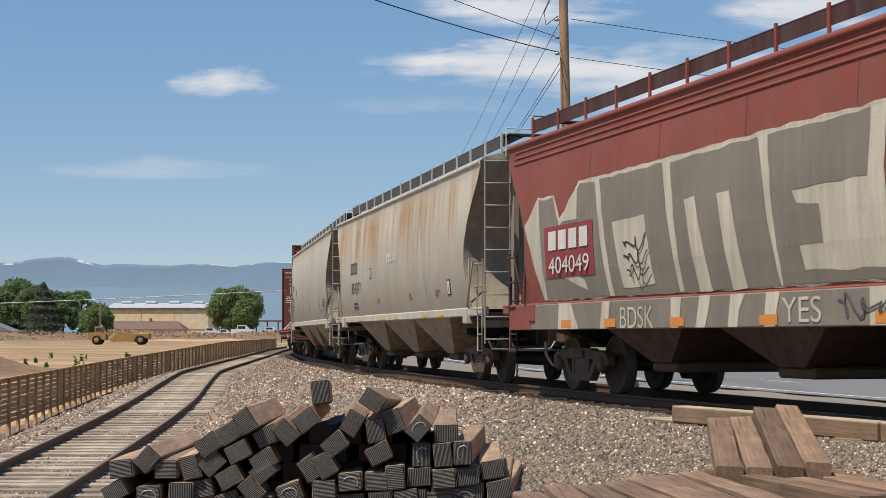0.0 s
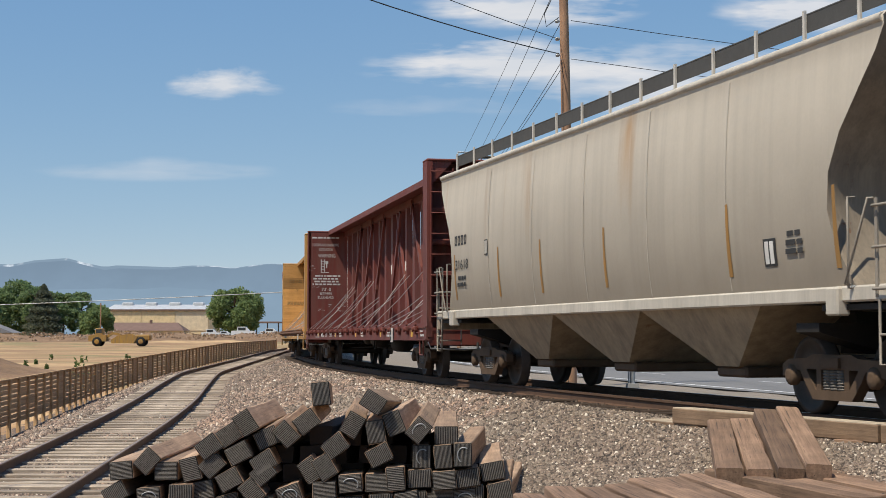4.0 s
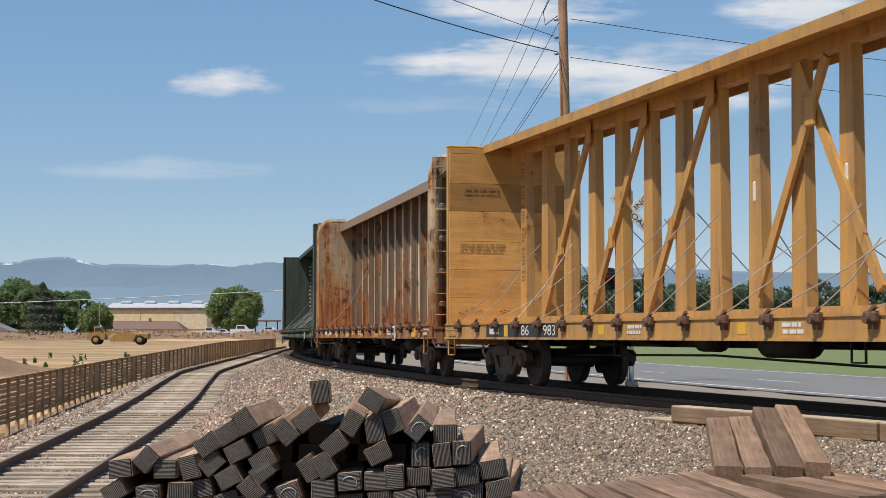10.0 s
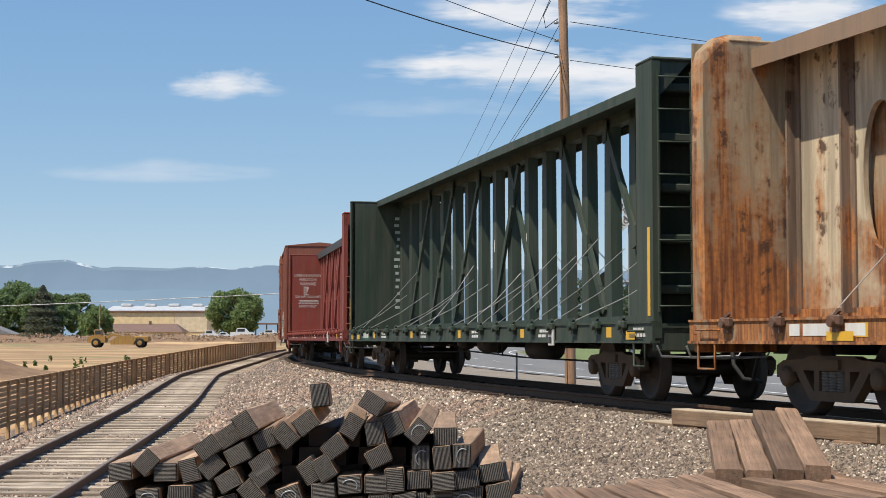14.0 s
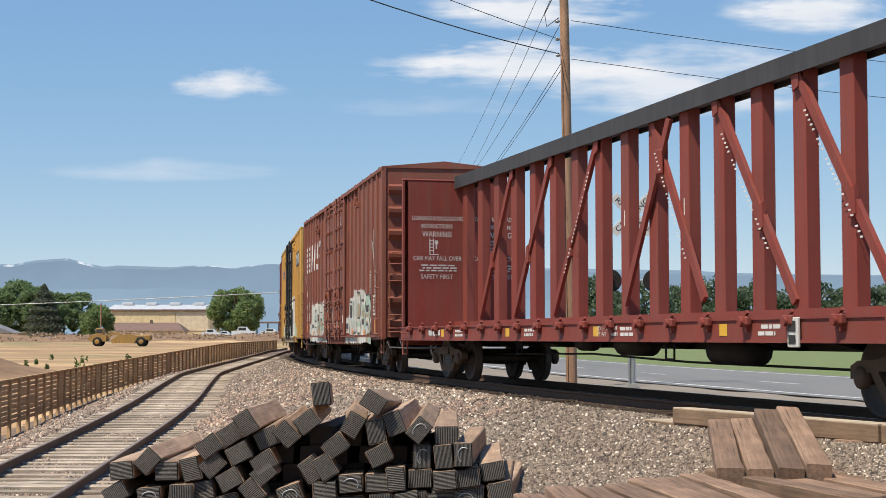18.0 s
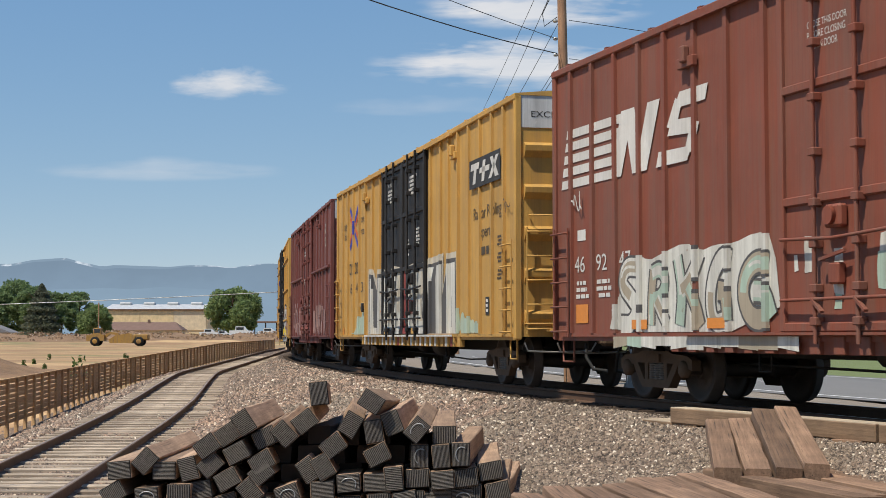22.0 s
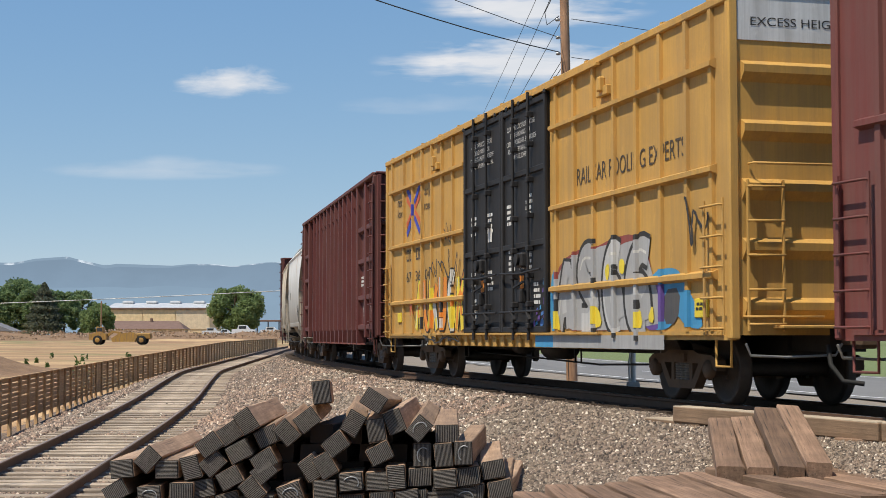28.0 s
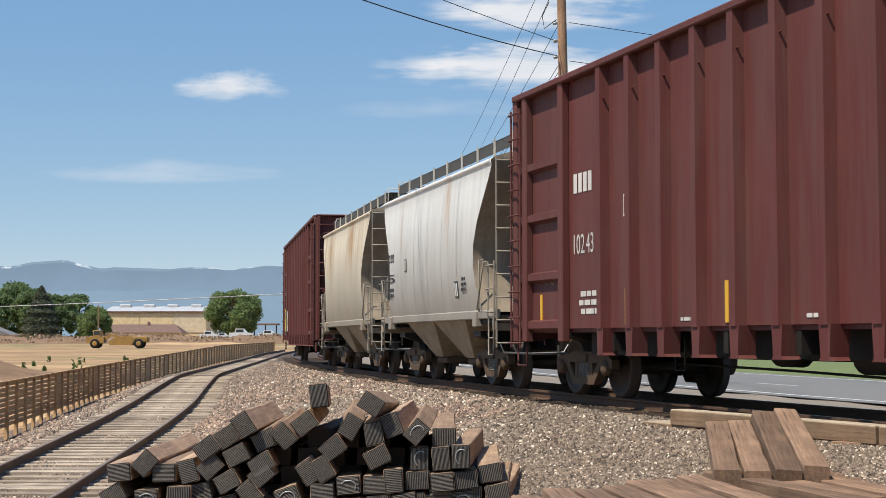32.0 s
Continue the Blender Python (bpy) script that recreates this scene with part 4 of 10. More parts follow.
# ---- centerbeam flat cars ----
def centerbeam(label, a0, a1, main, beam, cap_half, posts, post_w, straps=True, wood=None, web=False, seed=1, thick=(0.35, 0.5), top=4.66, chord_h=0.16, rail_mat=None, rounded=False, zt=4.72, first=10.76, pitch=1.18, web_mat=None, winch_mat=None, closed=False, rib_mat=None, deep=0.08):
    inset = 2.55
    car, L = new_car("centerbeam_car", label, a0, a1, inset)
    rnd = random.Random(seed)
    rail_mat = rail_mat or main
    xr, xf = -L / 2 + thick[0], L / 2 - thick[1]
    # deck and side sills
    part("deck", Geo().box(-L / 2, L / 2, -1.38, 1.38, 1.04, 1.10), main, car)
    for y in (-1, 1):
        g = Geo().prism([(y * p, q) for p, q in ((1.47, 0.83), (1.33, 0.83), (1.33, 0.865), (1.40, 0.865), (1.40, 1.10), (1.34, 1.10), (1.34, 1.13), (1.46, 1.13), (1.46, 1.10), (1.44, 1.10), (1.44, 0.865), (1.47, 0.865))], -L / 2, L / 2, "x")
        part("side_sill", g, main, car)
    part("centre_sill", Geo().box(-L / 2 + 0.4, L / 2 - 0.4, -0.22, 0.22, 0.72, 1.04), BLACK_STEEL, car)
    for k in range(9):
        x = -L / 2 + 4.5 + (L - 9) * k / 8
        part("cross_bearer", Geo().prism([(-1.36, 0.92), (-0.3, 0.72), (0.3, 0.72), (1.36, 0.92), (1.36, 1.04), (-1.36, 1.04)], x - 0.05, x + 0.05, "x"), BLACK_STEEL, car)
    for e in (-1, 1):
        part("end_sill", Geo().cbox(min(e * (L / 2 - 0.12), e * (L / 2 - 0.02)), max(e * (L / 2 - 0.12), e * (L / 2 - 0.02)), -1.40, 1.40, 0.72, 1.10, 0.02), main, car)
    # bulkheads: a plate between two channel posts
    for e, xi, xo in ((-1, xr, -L / 2), (1, xf, L / 2)):
        lo, hi = min(xi, xo), max(xi, xo)
        cut = 0.3 if rounded else 0.01
        plate = Geo().prism([(-1.38, 1.1), (1.38, 1.1), (1.38, top - cut), (1.38 - cut, top), (cut - 1.38, top), (-1.38, top - cut)], min(xi, xi + e * 0.04), max(xi, xi + e * 0.04), "x")
        bh = part("bulkhead", plate, wood if (wood and e < 0) else main, car)
        if wood and e < 0:
            z = 1.12
            while z < top - 0.1:
                h = min(rnd.uniform(0.38, 0.62), top - z)
                part("plank", Geo().cbox(xi - e * 0.03, xi - e * 0.002, -1.40, 1.40, z + 0.003, z + h - 0.003, 0.004), wood, bh)
                z += h
        for y in (-1, 1):
            g = Geo()
            if rounded:
                g.tube([((lo + hi) / 2, y * p, q) for p, q in ((1.30, 0.95), (1.30, 2.5), (1.30, top - 0.35), (1.25, top - 0.2), (1.12, top - 0.08), (0.95, top - 0.03), (0.5, top - 0.02))], 0.15, 12)
            else:
                ya, yb, w = y * 1.42, y * 1.30, min(0.03, (hi - lo) / 4)
                g.prism([(lo, yb), (lo, ya), (hi, ya), (hi, yb), (hi - w, yb), (hi - w, ya - y * 0.02), (lo + w, ya - y * 0.02), (lo + w, yb)], 0.9, top, "z")
            part("corner_post", g, main, bh)
        wide = 1.0 if rounded else 1.43
        part("top_plate", Geo().cbox(lo - 0.01, hi + 0.01, -wide, wide, top, top + 0.05, 0.02), main, bh)
        xo2 = xo - e * 0.12
        shut = closed and e > 0
        if shut:
            part("end_panel", Geo().prism([(-1.40, 1.1), (1.40, 1.1), (1.40, top), (-1.40, top)], xo - e * 0.22, xo - e * 0.18, "x"), main, bh)
            part("end_header", Geo().prism([(-1.42, top - 0.32), (-1.16, top - 0.32), (-0.98, top - 0.2), (0.98, top - 0.2), (1.16, top - 0.32), (1.42, top - 0.32), (1.42, top), (-1.42, top)], xo - e * 0.04, xo, "x"), main, bh)
            for z in (3.75, 3.1, 2.3, 1.6):
                part("bulkhead_rib", Geo().prism([(xo - e * 0.18, z), (xo - e * 0.10, z + 0.03), (xo - e * 0.10, z + 0.08), (xo - e * 0.18, z + 0.11)], -1.38, 1.38), main, bh)
        for k in range(5 if abs(xi - xo) > 0.25 and not shut else 0):
            z = 1.5 + (top - 1.9) * k / 4
            part("bulkhead_rib", Geo().cbox(min(xi + e * 0.04, xo2), max(xi + e * 0.04, xo2), -1.36, 1.36, z, z + 0.12, 0.02), main, bh)
        ladder(car, -1.34, -0.86, xo + e * 0.01, 1.25, 2.75 if shut else top - 0.15, 4 if shut else 8, rail_mat if not rounded else main, plane="x", name="end_ladder", r=0.013)
        part("gusset", Geo().prism([(-1.40, top), (-0.85, top), (-1.40, top - 0.6)], xo - e * 0.06, xo - e * 0.04, "x"), main, bh)
    if seed % 2:
        part("roof_rail", Geo().tube([(L / 2 - 0.25, -0.2, top + 0.05), (L / 2 - 0.25, -0.15, top + 0.12), (L / 2 - 0.25, 1.0, top + 0.12), (L / 2 - 0.25, 1.05, top + 0.05)], 0.015, 5), rail_mat, car)
    # the centre beam
    h = cap_half
    part("top_chord", Geo().prism([(-h, zt - chord_h), (-h, zt), (h, zt), (h, zt - chord_h), (h - 0.03, zt - chord_h), (h - 0.03, zt - 0.03), (0.1, zt - 0.03), (0.1, zt - 0.22), (-0.1, zt - 0.22), (-0.1, zt - 0.03), (-h + 0.03, zt - 0.03), (-h + 0.03, zt - chord_h)], xr, xf, "x"), beam, car)
    part("bottom_chord", Geo().box(xr, xf, -0.2, 0.2, 1.1, 1.26), main, car)
    step = pitch
    xs = [first - step * k for k in range(posts) if xr + 0.1 < first - step * k < xf - 0.02][::-1]
    for k, x in enumerate(xs):
        w = post_w
        g = Geo()
        if web:
            g.prism([(x - w / 2, -0.20), (x - 0.02, -0.20), (x - 0.02, -0.32), (x + 0.02, -0.32), (x + 0.02, -0.20), (x + w / 2, -0.20), (x + w / 2, -0.172), (x - w / 2, -0.172)], 1.2, zt - 0.05, "z")
        elif post_w > 0.325:
            g.cbox(x - w / 2, x + w / 2, -0.10, 0.10, 1.12, zt - 0.05, 0.012)
        else:
            # tapered posts, wider at the foot
            g.prism([(x - w * 0.62, 1.12), (x + w * 0.62, 1.12), (x + w * 0.42, zt - 0.05), (x - w * 0.42, zt - 0.05)], -deep, deep)
        part("post", g, rib_mat or main, car)
        if k in (len(xs) // 2 - 1, len(xs) // 2 + 1) and not web:
            # solid white block for a see-through hole: its rim and the bright sky behind
            part("hand_hole", Geo().cbox(x - 0.045, x + 0.045, -0.106, 0.106, 2.72, 3.05, 0.04), WHITE_PAINT, car, "white patch for an oval hole with sky behind")
    if web:
        for k, x in enumerate(xs[:-1]):
            x1 = xs[k + 1]
            c, z0, z1 = (x + x1) / 2, 1.2, zt - 0.05
            hole = -7.6 < c < 6.8
            dark = c < -5.4
            g = Geo()
            if not hole:
                g.box(x, x1, -0.17, -0.15, z0, z1)
            else:
                N = 32
                inner = [(c + 0.345 * math.copysign(abs(math.cos(2 * math.pi * i / N)) ** 0.9, math.cos(2 * math.pi * i / N)), 2.80 + 0.87 * math.sin(2 * math.pi * i / N)) for i in range(N)]
                outer = []
                for i in range(N):
                    a = 2 * math.pi * i / N
                    ca, sa = math.cos(a), math.sin(a)
                    m = max(abs(ca), abs(sa))
                    outer.append((c + (x1 - x) / 2 * ca / m, (2.80 + (z1 - 2.80) * sa / m) if sa > 0 else (2.80 + (2.80 - z0) * sa / m)))
                v = [(p, y, z) for y in (-0.17, -0.10) for ring in (inner, outer) for p, z in ring]
                f = []
                for i in range(N):
                    k2 = (i + 1) % N
                    f += [(i + N, k2 + N, k2, i), (i + 2 * N, k2 + 2 * N, k2 + 3 * N, i + 3 * N), (i, k2, k2 + 2 * N, i + 2 * N), (k2 + N, i + N, i + 3 * N, k2 + 3 * N)]
                g.add(v, f)
            if hole and dark:
                part("cover_plate", Geo().box(c - 0.42, c + 0.42, 0.0, 0.02, 1.8, 3.8), main, car)
            part("web_panel", g, web_mat or main, car, "rusty web plate with an oval opening" if hole else "rusty solid web plate")
    else:
        for k in range(len(xs)):
            x = xs[k]
            up = x > 0.3
            far = (len(xs) - 1 - k) if up else k
            if far % 2 == 0 or far < 2 or -1.0 < x < 1.4:
                continue
            x0, x1 = x, x + (2 * step - 0.1) * (1 if up else -1)
            g = Geo()
            g.bar((x0, -0.11, zt - 0.25), (x1, -0.11, 1.35), 0.14, 0.07, (0, 1, 0))
            part("diagonal_brace", g, main, car)
            zm = 2.55
            xm = x0 + (x1 - x0) * (zt - 0.25 - zm) / (zt - 0.25 - 1.35)
            part("brace_joint", Geo().prism([(xm - 0.09, zm - 0.2), (xm + 0.09, zm - 0.16), (xm + 0.07, zm + 0.18), (xm - 0.07, zm + 0.14)], -0.16, -0.10), main, car)
            part("gusset_plate", Geo().prism([(x0 - 0.12, zt - 0.1), (x0 + 0.12, zt - 0.1), (x0 + 0.1, zt - 0.45), (x0 - 0.05, zt - 0.5)], -0.165, -0.14), main, car)
    if not web:
        # the crossed braces in the middle bay
        for xa, xb, ya in ((0.1, 1.95, -0.115), (0.85, -1.0, -0.16)):
            part("diagonal_brace", Geo().bar((xa, ya, zt - 0.3), (xb, ya, 1.45), 0.15, 0.06, (0, 1, 0)), main, car)
        part("brace_joint", Geo().cbox(0.36, 0.60, -0.21, -0.15, zt - 1.15, zt - 0.75, 0.02), main, car)
    # winches along the sill
    m = posts
    for k in range(m):
        x = -L / 2 + 1.0 + (L - 2.0) * k / (m - 1)
        part("winch", Geo().cbox(x - 0.11, x + 0.11, -1.53, -1.44, 1.03, 1.15, 0.02).lathe([(-0.02, 0.055), (0.02, 0.055)], (x, -1.55, 1.07), "y", 10).bar((x - 0.05, -1.5, 1.10), (x + 0.1, -1.5, 1.20), 0.04).box(x - 0.05, x + 0.05, -1.50, -1.44, 0.96, 1.04), winch_mat or main, car)
        if k % 4 == 2:
            flat(car, "reflector", [(x + 0.30, 0.91), (x + 0.52, 0.91), (x + 0.52, 1.06), (x + 0.30, 1.06)], REFLECT, -1.445)
        elif k % 4 == 3:
            bars(car, x + 0.25, x + 0.8, 0.9, 1.06, 2, WHITE_PAINT, -1.445, seed=k)
    if straps:
        for k in range(m - 1):
            x = -L / 2 + 1.0 + (L - 2.0) * k / (m - 1)
            if rnd.random() < 0.9:
                x2 = x + rnd.choice((1, 1, 1, -0.6)) * rnd.uniform(0.7, 1.5)
                x2 = max(xr + 0.1, min(xf - 0.1, x2))
                z2 = rnd.uniform(1.9, 2.7)
                part("tie_down_cable", Geo().tube([(x, -1.47, 1.16), ((x + x2) / 2 + 0.05, -0.85, (1.16 + z2) / 2 - 0.06), (x2, -0.23, z2)], 0.009, 4), CABLE, car)
                x3 = max(xr + 0.1, min(xf - 0.1, 2 * x - x2))
                part("tie_down_cable", Geo().tube([(x, 1.47, 1.16), ((x + x3) / 2, 0.85, (1.2 + z2) / 2 - 0.04), (x3, 0.23, z2 + 0.1)], 0.009, 4), CABLE, car)
    # plates and steps
    px = xf - 3.65
    part("placard", Geo().cbox(px - 0.12, px + 0.12, -1.50, -1.46, 0.78, 1.12, 0.01), WHITE_PAINT, car, "white framed data plate")
    flat(car, "data_panel", [(px - 0.08, 0.96), (px + 0.08, 0.96), (px + 0.08, 1.08), (px - 0.08, 1.08)], BLACK_PAINT, -1.507)
    flat(car, "data_panel", [(px - 0.08, 0.82), (px + 0.08, 0.82), (px + 0.08, 0.92), (px - 0.08, 0.92)], BLACK_PAINT, -1.507)
    for s in (-1, 1):
        stirrup(car, s * (L / 2 - 0.45), rail_mat, 0.86)
        grab(car, (s * (L / 2 - 0.75), -1.44, 1.0), (s * (L / 2 - 0.3), -1.44, 1.0), (0, -0.07, 0), rail_mat)
    running_gear(car, L, inset, under=BLACK_STEEL)
    brake_gear(car, L)
    part("air_tank", Geo().lathe([(-0.62, 0.05), (-0.58, 0.2), (0.58, 0.2), (0.62, 0.05)], (4.2, -0.7, 0.72), "x", 14), BLACK_STEEL, car)
    return car, L, xr, xf, xs


# ---- box cars ----
def boxcar(label, a0, a1, main, door_mat, door, ribs, top=4.98, rails=(), rib_out=0.05, inset=2.6, excess=None, sill_z=0.70, lad=None, door_rows=(2.43, 3.66), roof_mat=None, end_mat=None, number_ribs_end=8):
    car, L = new_car("boxcar", label, a0, a1, inset)
    lad, roof_mat, end_mat = lad or main, roof_mat or main, end_mat or main
    z0 = 0.95
    for y in (-1, 1):
        wall = part("side_wall", Geo().box(-L / 2 + 0.02, L / 2 - 0.02, y * 1.50, y * 1.45, z0, top), main, car)
        if y > 0:
            continue
        for x in ribs:
            part("rib", Geo().prism([(x - 0.052, -1.498), (x + 0.052, -1.498), (x + 0.046, -1.50 - rib_out), (x - 0.046, -1.50 - rib_out)], z0, top - 0.05, "z"), main, wall)
        for x in (-L / 2 + 0.06, L / 2 - 0.06):
            part("corner_post", Geo().cbox(x - 0.06, x + 0.06, -1.50 - rib_out, -1.42, z0 - 0.1, top, 0.02), main, wall)
        for zr in rails:
            for xa, xb in ((-L / 2 + 0.45, door[0] - 0.15), (door[1] + 0.15, L / 2 - 0.45)):
                part("side_rail", Geo().prism([(-1.498, zr), (-1.54 - rib_out, zr - 0.035), (-1.54 - rib_out, zr - 0.095), (-1.498, zr - 0.13)], xa, xb, "x"), main, wall)
        part("top_rail", Geo().cbox(-L / 2, L / 2, -1.56, -1.46, top - 0.08, top + 0.03, 0.015), main, car)
    part("floor", Geo().box(-L / 2 + 0.05, L / 2 - 0.05, -1.44, 1.44, z0, z0 + 0.08), BLACK_STEEL, car)
    # sill with its row of cross-tie ends
    for y in (-1, 1):
        part("side_sill", Geo().box(-L / 2 + 0.1, L / 2 - 0.1, y * 1.50, y * 1.44, 0.84, z0), main, car)
    xa, xb = -L / 2 + 4.0, L / 2 - 4.0
    part("deep_sill", Geo().box(xa, xb, -1.47, -1.43, sill_z, 0.86), main, car)
    k = 0
    x = xa + 0.15
    while x < xb:
        part("sill_tab", Geo().cbox(x - 0.1, x + 0.1, -1.53, -1.46, sill_z, 0.90, 0.01), main, car)
        x += 0.48
    part("sill_cap", Geo().box(-L / 2 + 0.3, L / 2 - 0.3, -1.535, -1.49, 0.90, 0.95), main, car)
    # roof: shallow gable with cross ribs
    part("roof", Geo().prism([(-1.54, top), (1.54, top), (1.54, top + 0.03), (0, top + 0.18), (-1.54, top + 0.03)], -L / 2, L / 2, "x"), roof_mat, car)
    for k in range(13):
        x = -L / 2 + 0.6 + (L - 1.2) * k / 12
        part("roof_rib", Geo().prism([(-1.54, top + 0.03), (1.54, top + 0.03), (1.54, top + 0.06), (0, top + 0.21), (-1.54, top + 0.06)], x - 0.04, x + 0.04, "x"), roof_mat, car)
    # ends: pressed steel with horizontal ridges
    for e in (-1, 1):
        xe = e * (L / 2 - 0.03)
        wall = part("end_wall", Geo().prism([(-1.46, 0.9), (1.46, 0.9), (1.46, top), (0, top + 0.15), (-1.46, top)], min(xe, xe - e * 0.05), max(xe, xe - e * 0.05), "x"), end_mat, car)
        zt = top - (0.55 if excess else 0.15)
        for k in range(number_ribs_end):
            z = 1.25 + (zt - 0.35 - 1.25) * k / (number_ribs_end - 1)
            part("end_ridge", Geo().prism([(xe, z - 0.16), (xe + e * 0.10, z - 0.05), (xe + e * 0.11, z + 0.04), (xe, z + 0.10)], -1.38, 1.38), end_mat, wall)
        if excess:
            part("height_panel", Geo().box(xe, xe + e * 0.015, -1.44, 1.44, zt, top), excess, wall, "white painted upper end panel")
            if e > 0:
                words(car, "EXCESS HEIGHT CAR", -1.25, zt + 0.18, 0.105, BLACK_PAINT, xe + e * 0.02, width=1.75, plane="x")
        ladder(car, -1.36, -0.90, xe + e * 0.12, 0.95, 2.75, 5, lad, plane="x", name="end_ladder")
        part("end_platform", Geo().cbox(xe, xe + e * 0.28, -1.0, 1.0, 0.98, 1.02, 0.01), lad, car)
        grab(car, (xe + e * 0.02, -1.3, 2.95), (xe + e * 0.02, 0.2, 2.95), (e * 0.16, 0, 0), lad)
        grab(car, (xe + e * 0.02, -1.38, 1.12), (xe + e * 0.02, -0.4, 1.12), (e * 0.14, 0, 0), lad)
        ladder(car, e * (L / 2 - 0.68), e * (L / 2 - 0.14), -1.58, 0.9, 2.55, 5, lad, label="side ladder")
        stirrup(car, e * (L / 2 - 0.42), lad, 0.86)
    part("brake_wheel", Geo().lathe([(-0.02, 0.25), (0.02, 0.27), (0.02, 0.30), (-0.02, 0.30)], (L / 2 + 0.12, 0.35, 2.2), "x", 16), TRUCK_STEEL, car, "round hand brake wheel")
    # twin doors
    mid = (door[0] + door[1]) / 2
    for xa, xb in ((door[0], mid - 0.03), (mid + 0.03, door[1])):
        leaf = part("door", Geo().cbox(xa, xb, -1.55, -1.49, 0.95, top - 0.12, 0.015), door_mat, car, "steel plug door leaf")
        for x in (xa + 0.03, xb - 0.03):
            part("door_stile", Geo().cbox(x - 0.05, x + 0.05, -1.60, -1.54, 0.95, top - 0.12, 0.012), door_mat, leaf)
        for z in (1.0, *door_rows, top - 0.2):
            part("door_rail", Geo().cbox(xa, xb, -1.59, -1.54, z - 0.05, z + 0.05, 0.012), door_mat, leaf)
        for f in (0.33, 0.68):
            x = xa + (xb - xa) * f
            part("lock_rod", Geo().tube([(x, -1.63, 0.82), (x, -1.63, top - 0.03)], 0.027, 7), door_mat, leaf)
            for z in (1.06, 1.42, 1.9, 2.35, 2.9, 3.5, 4.1, 4.6):
                part("rod_bracket", Geo().cbox(x - 0.065, x + 0.065, -1.665, -1.55, z - 0.045, z + 0.045, 0.01), door_mat, leaf)
            part("rod_crank", Geo().bar((x, -1.66, 1.30), (x + 0.20, -1.67, 1.16), 0.05, 0.03), door_mat, leaf)
        for z, drop in ((1.30, 0.0), (1.98, 0.04)):
            part("lock_bar", Geo().tube([(xa + 0.1, -1.65, z), ((xa + xb) / 2, -1.66, z - drop), (xb - 0.1, -1.65, z)], 0.02, 6), door_mat, leaf)
        x = (xa + xb) / 2
        part("gear_case", Geo().cbox(x - 0.16, x + 0.16, -1.67, -1.55, 2.05, 2.3, 0.03).lathe([(-0.03, 0.1), (0.03, 0.1), (0.03, 0.04)], (x, -1.69, 2.18), "y", 14), door_mat, leaf, "gear case of the door lock")
        part("door_handle", Geo().bar((x - 0.25, -1.66, 1.72), (x + 0.25, -1.66, 1.80), 0.035).cbox(x - 0.1, x + 0.1, -1.66, -1.55, 1.45, 1.68, 0.02), door_mat, leaf)
    part("door_track", Geo().box(door[0] - 2.4, door[1] + 2.4, -1.60, -1.50, 0.915, 0.945), main, car)
    part("door_track", Geo().box(door[0] - 2.4, door[1] + 2.4, -1.60, -1.52, top - 0.11, top - 0.07), main, car)
    for k in range(8):
        x = door[0] + (door[1] - door[0]) * k / 7
        part("door_roller", Geo().cbox(x - 0.05, x + 0.05, -1.61, -1.58, top - 0.16, top - 0.09, 0.01), door_mat, car)
    for x, z in ((door[0] - 2.3, 4.5), (door[1] + 2.6, 4.55)):
        part("latch_box", Geo().cbox(x - 0.22, x + 0.22, -1.60, -1.52, z - 0.16, z - 0.02, 0.01).cbox(x - 0.05, x + 0.08, -1.66, -1.56, z - 0.1, z + 0.12, 0.02), main, car)
    part("centre_sill", Geo().box(-L / 2 + 1, L / 2 - 1, -0.3, 0.3, 0.62, 0.92), BLACK_STEEL, car)
    running_gear(car, L, inset, lever=STEEL)
    brake_gear(car, L, 0.5)
    return car, L


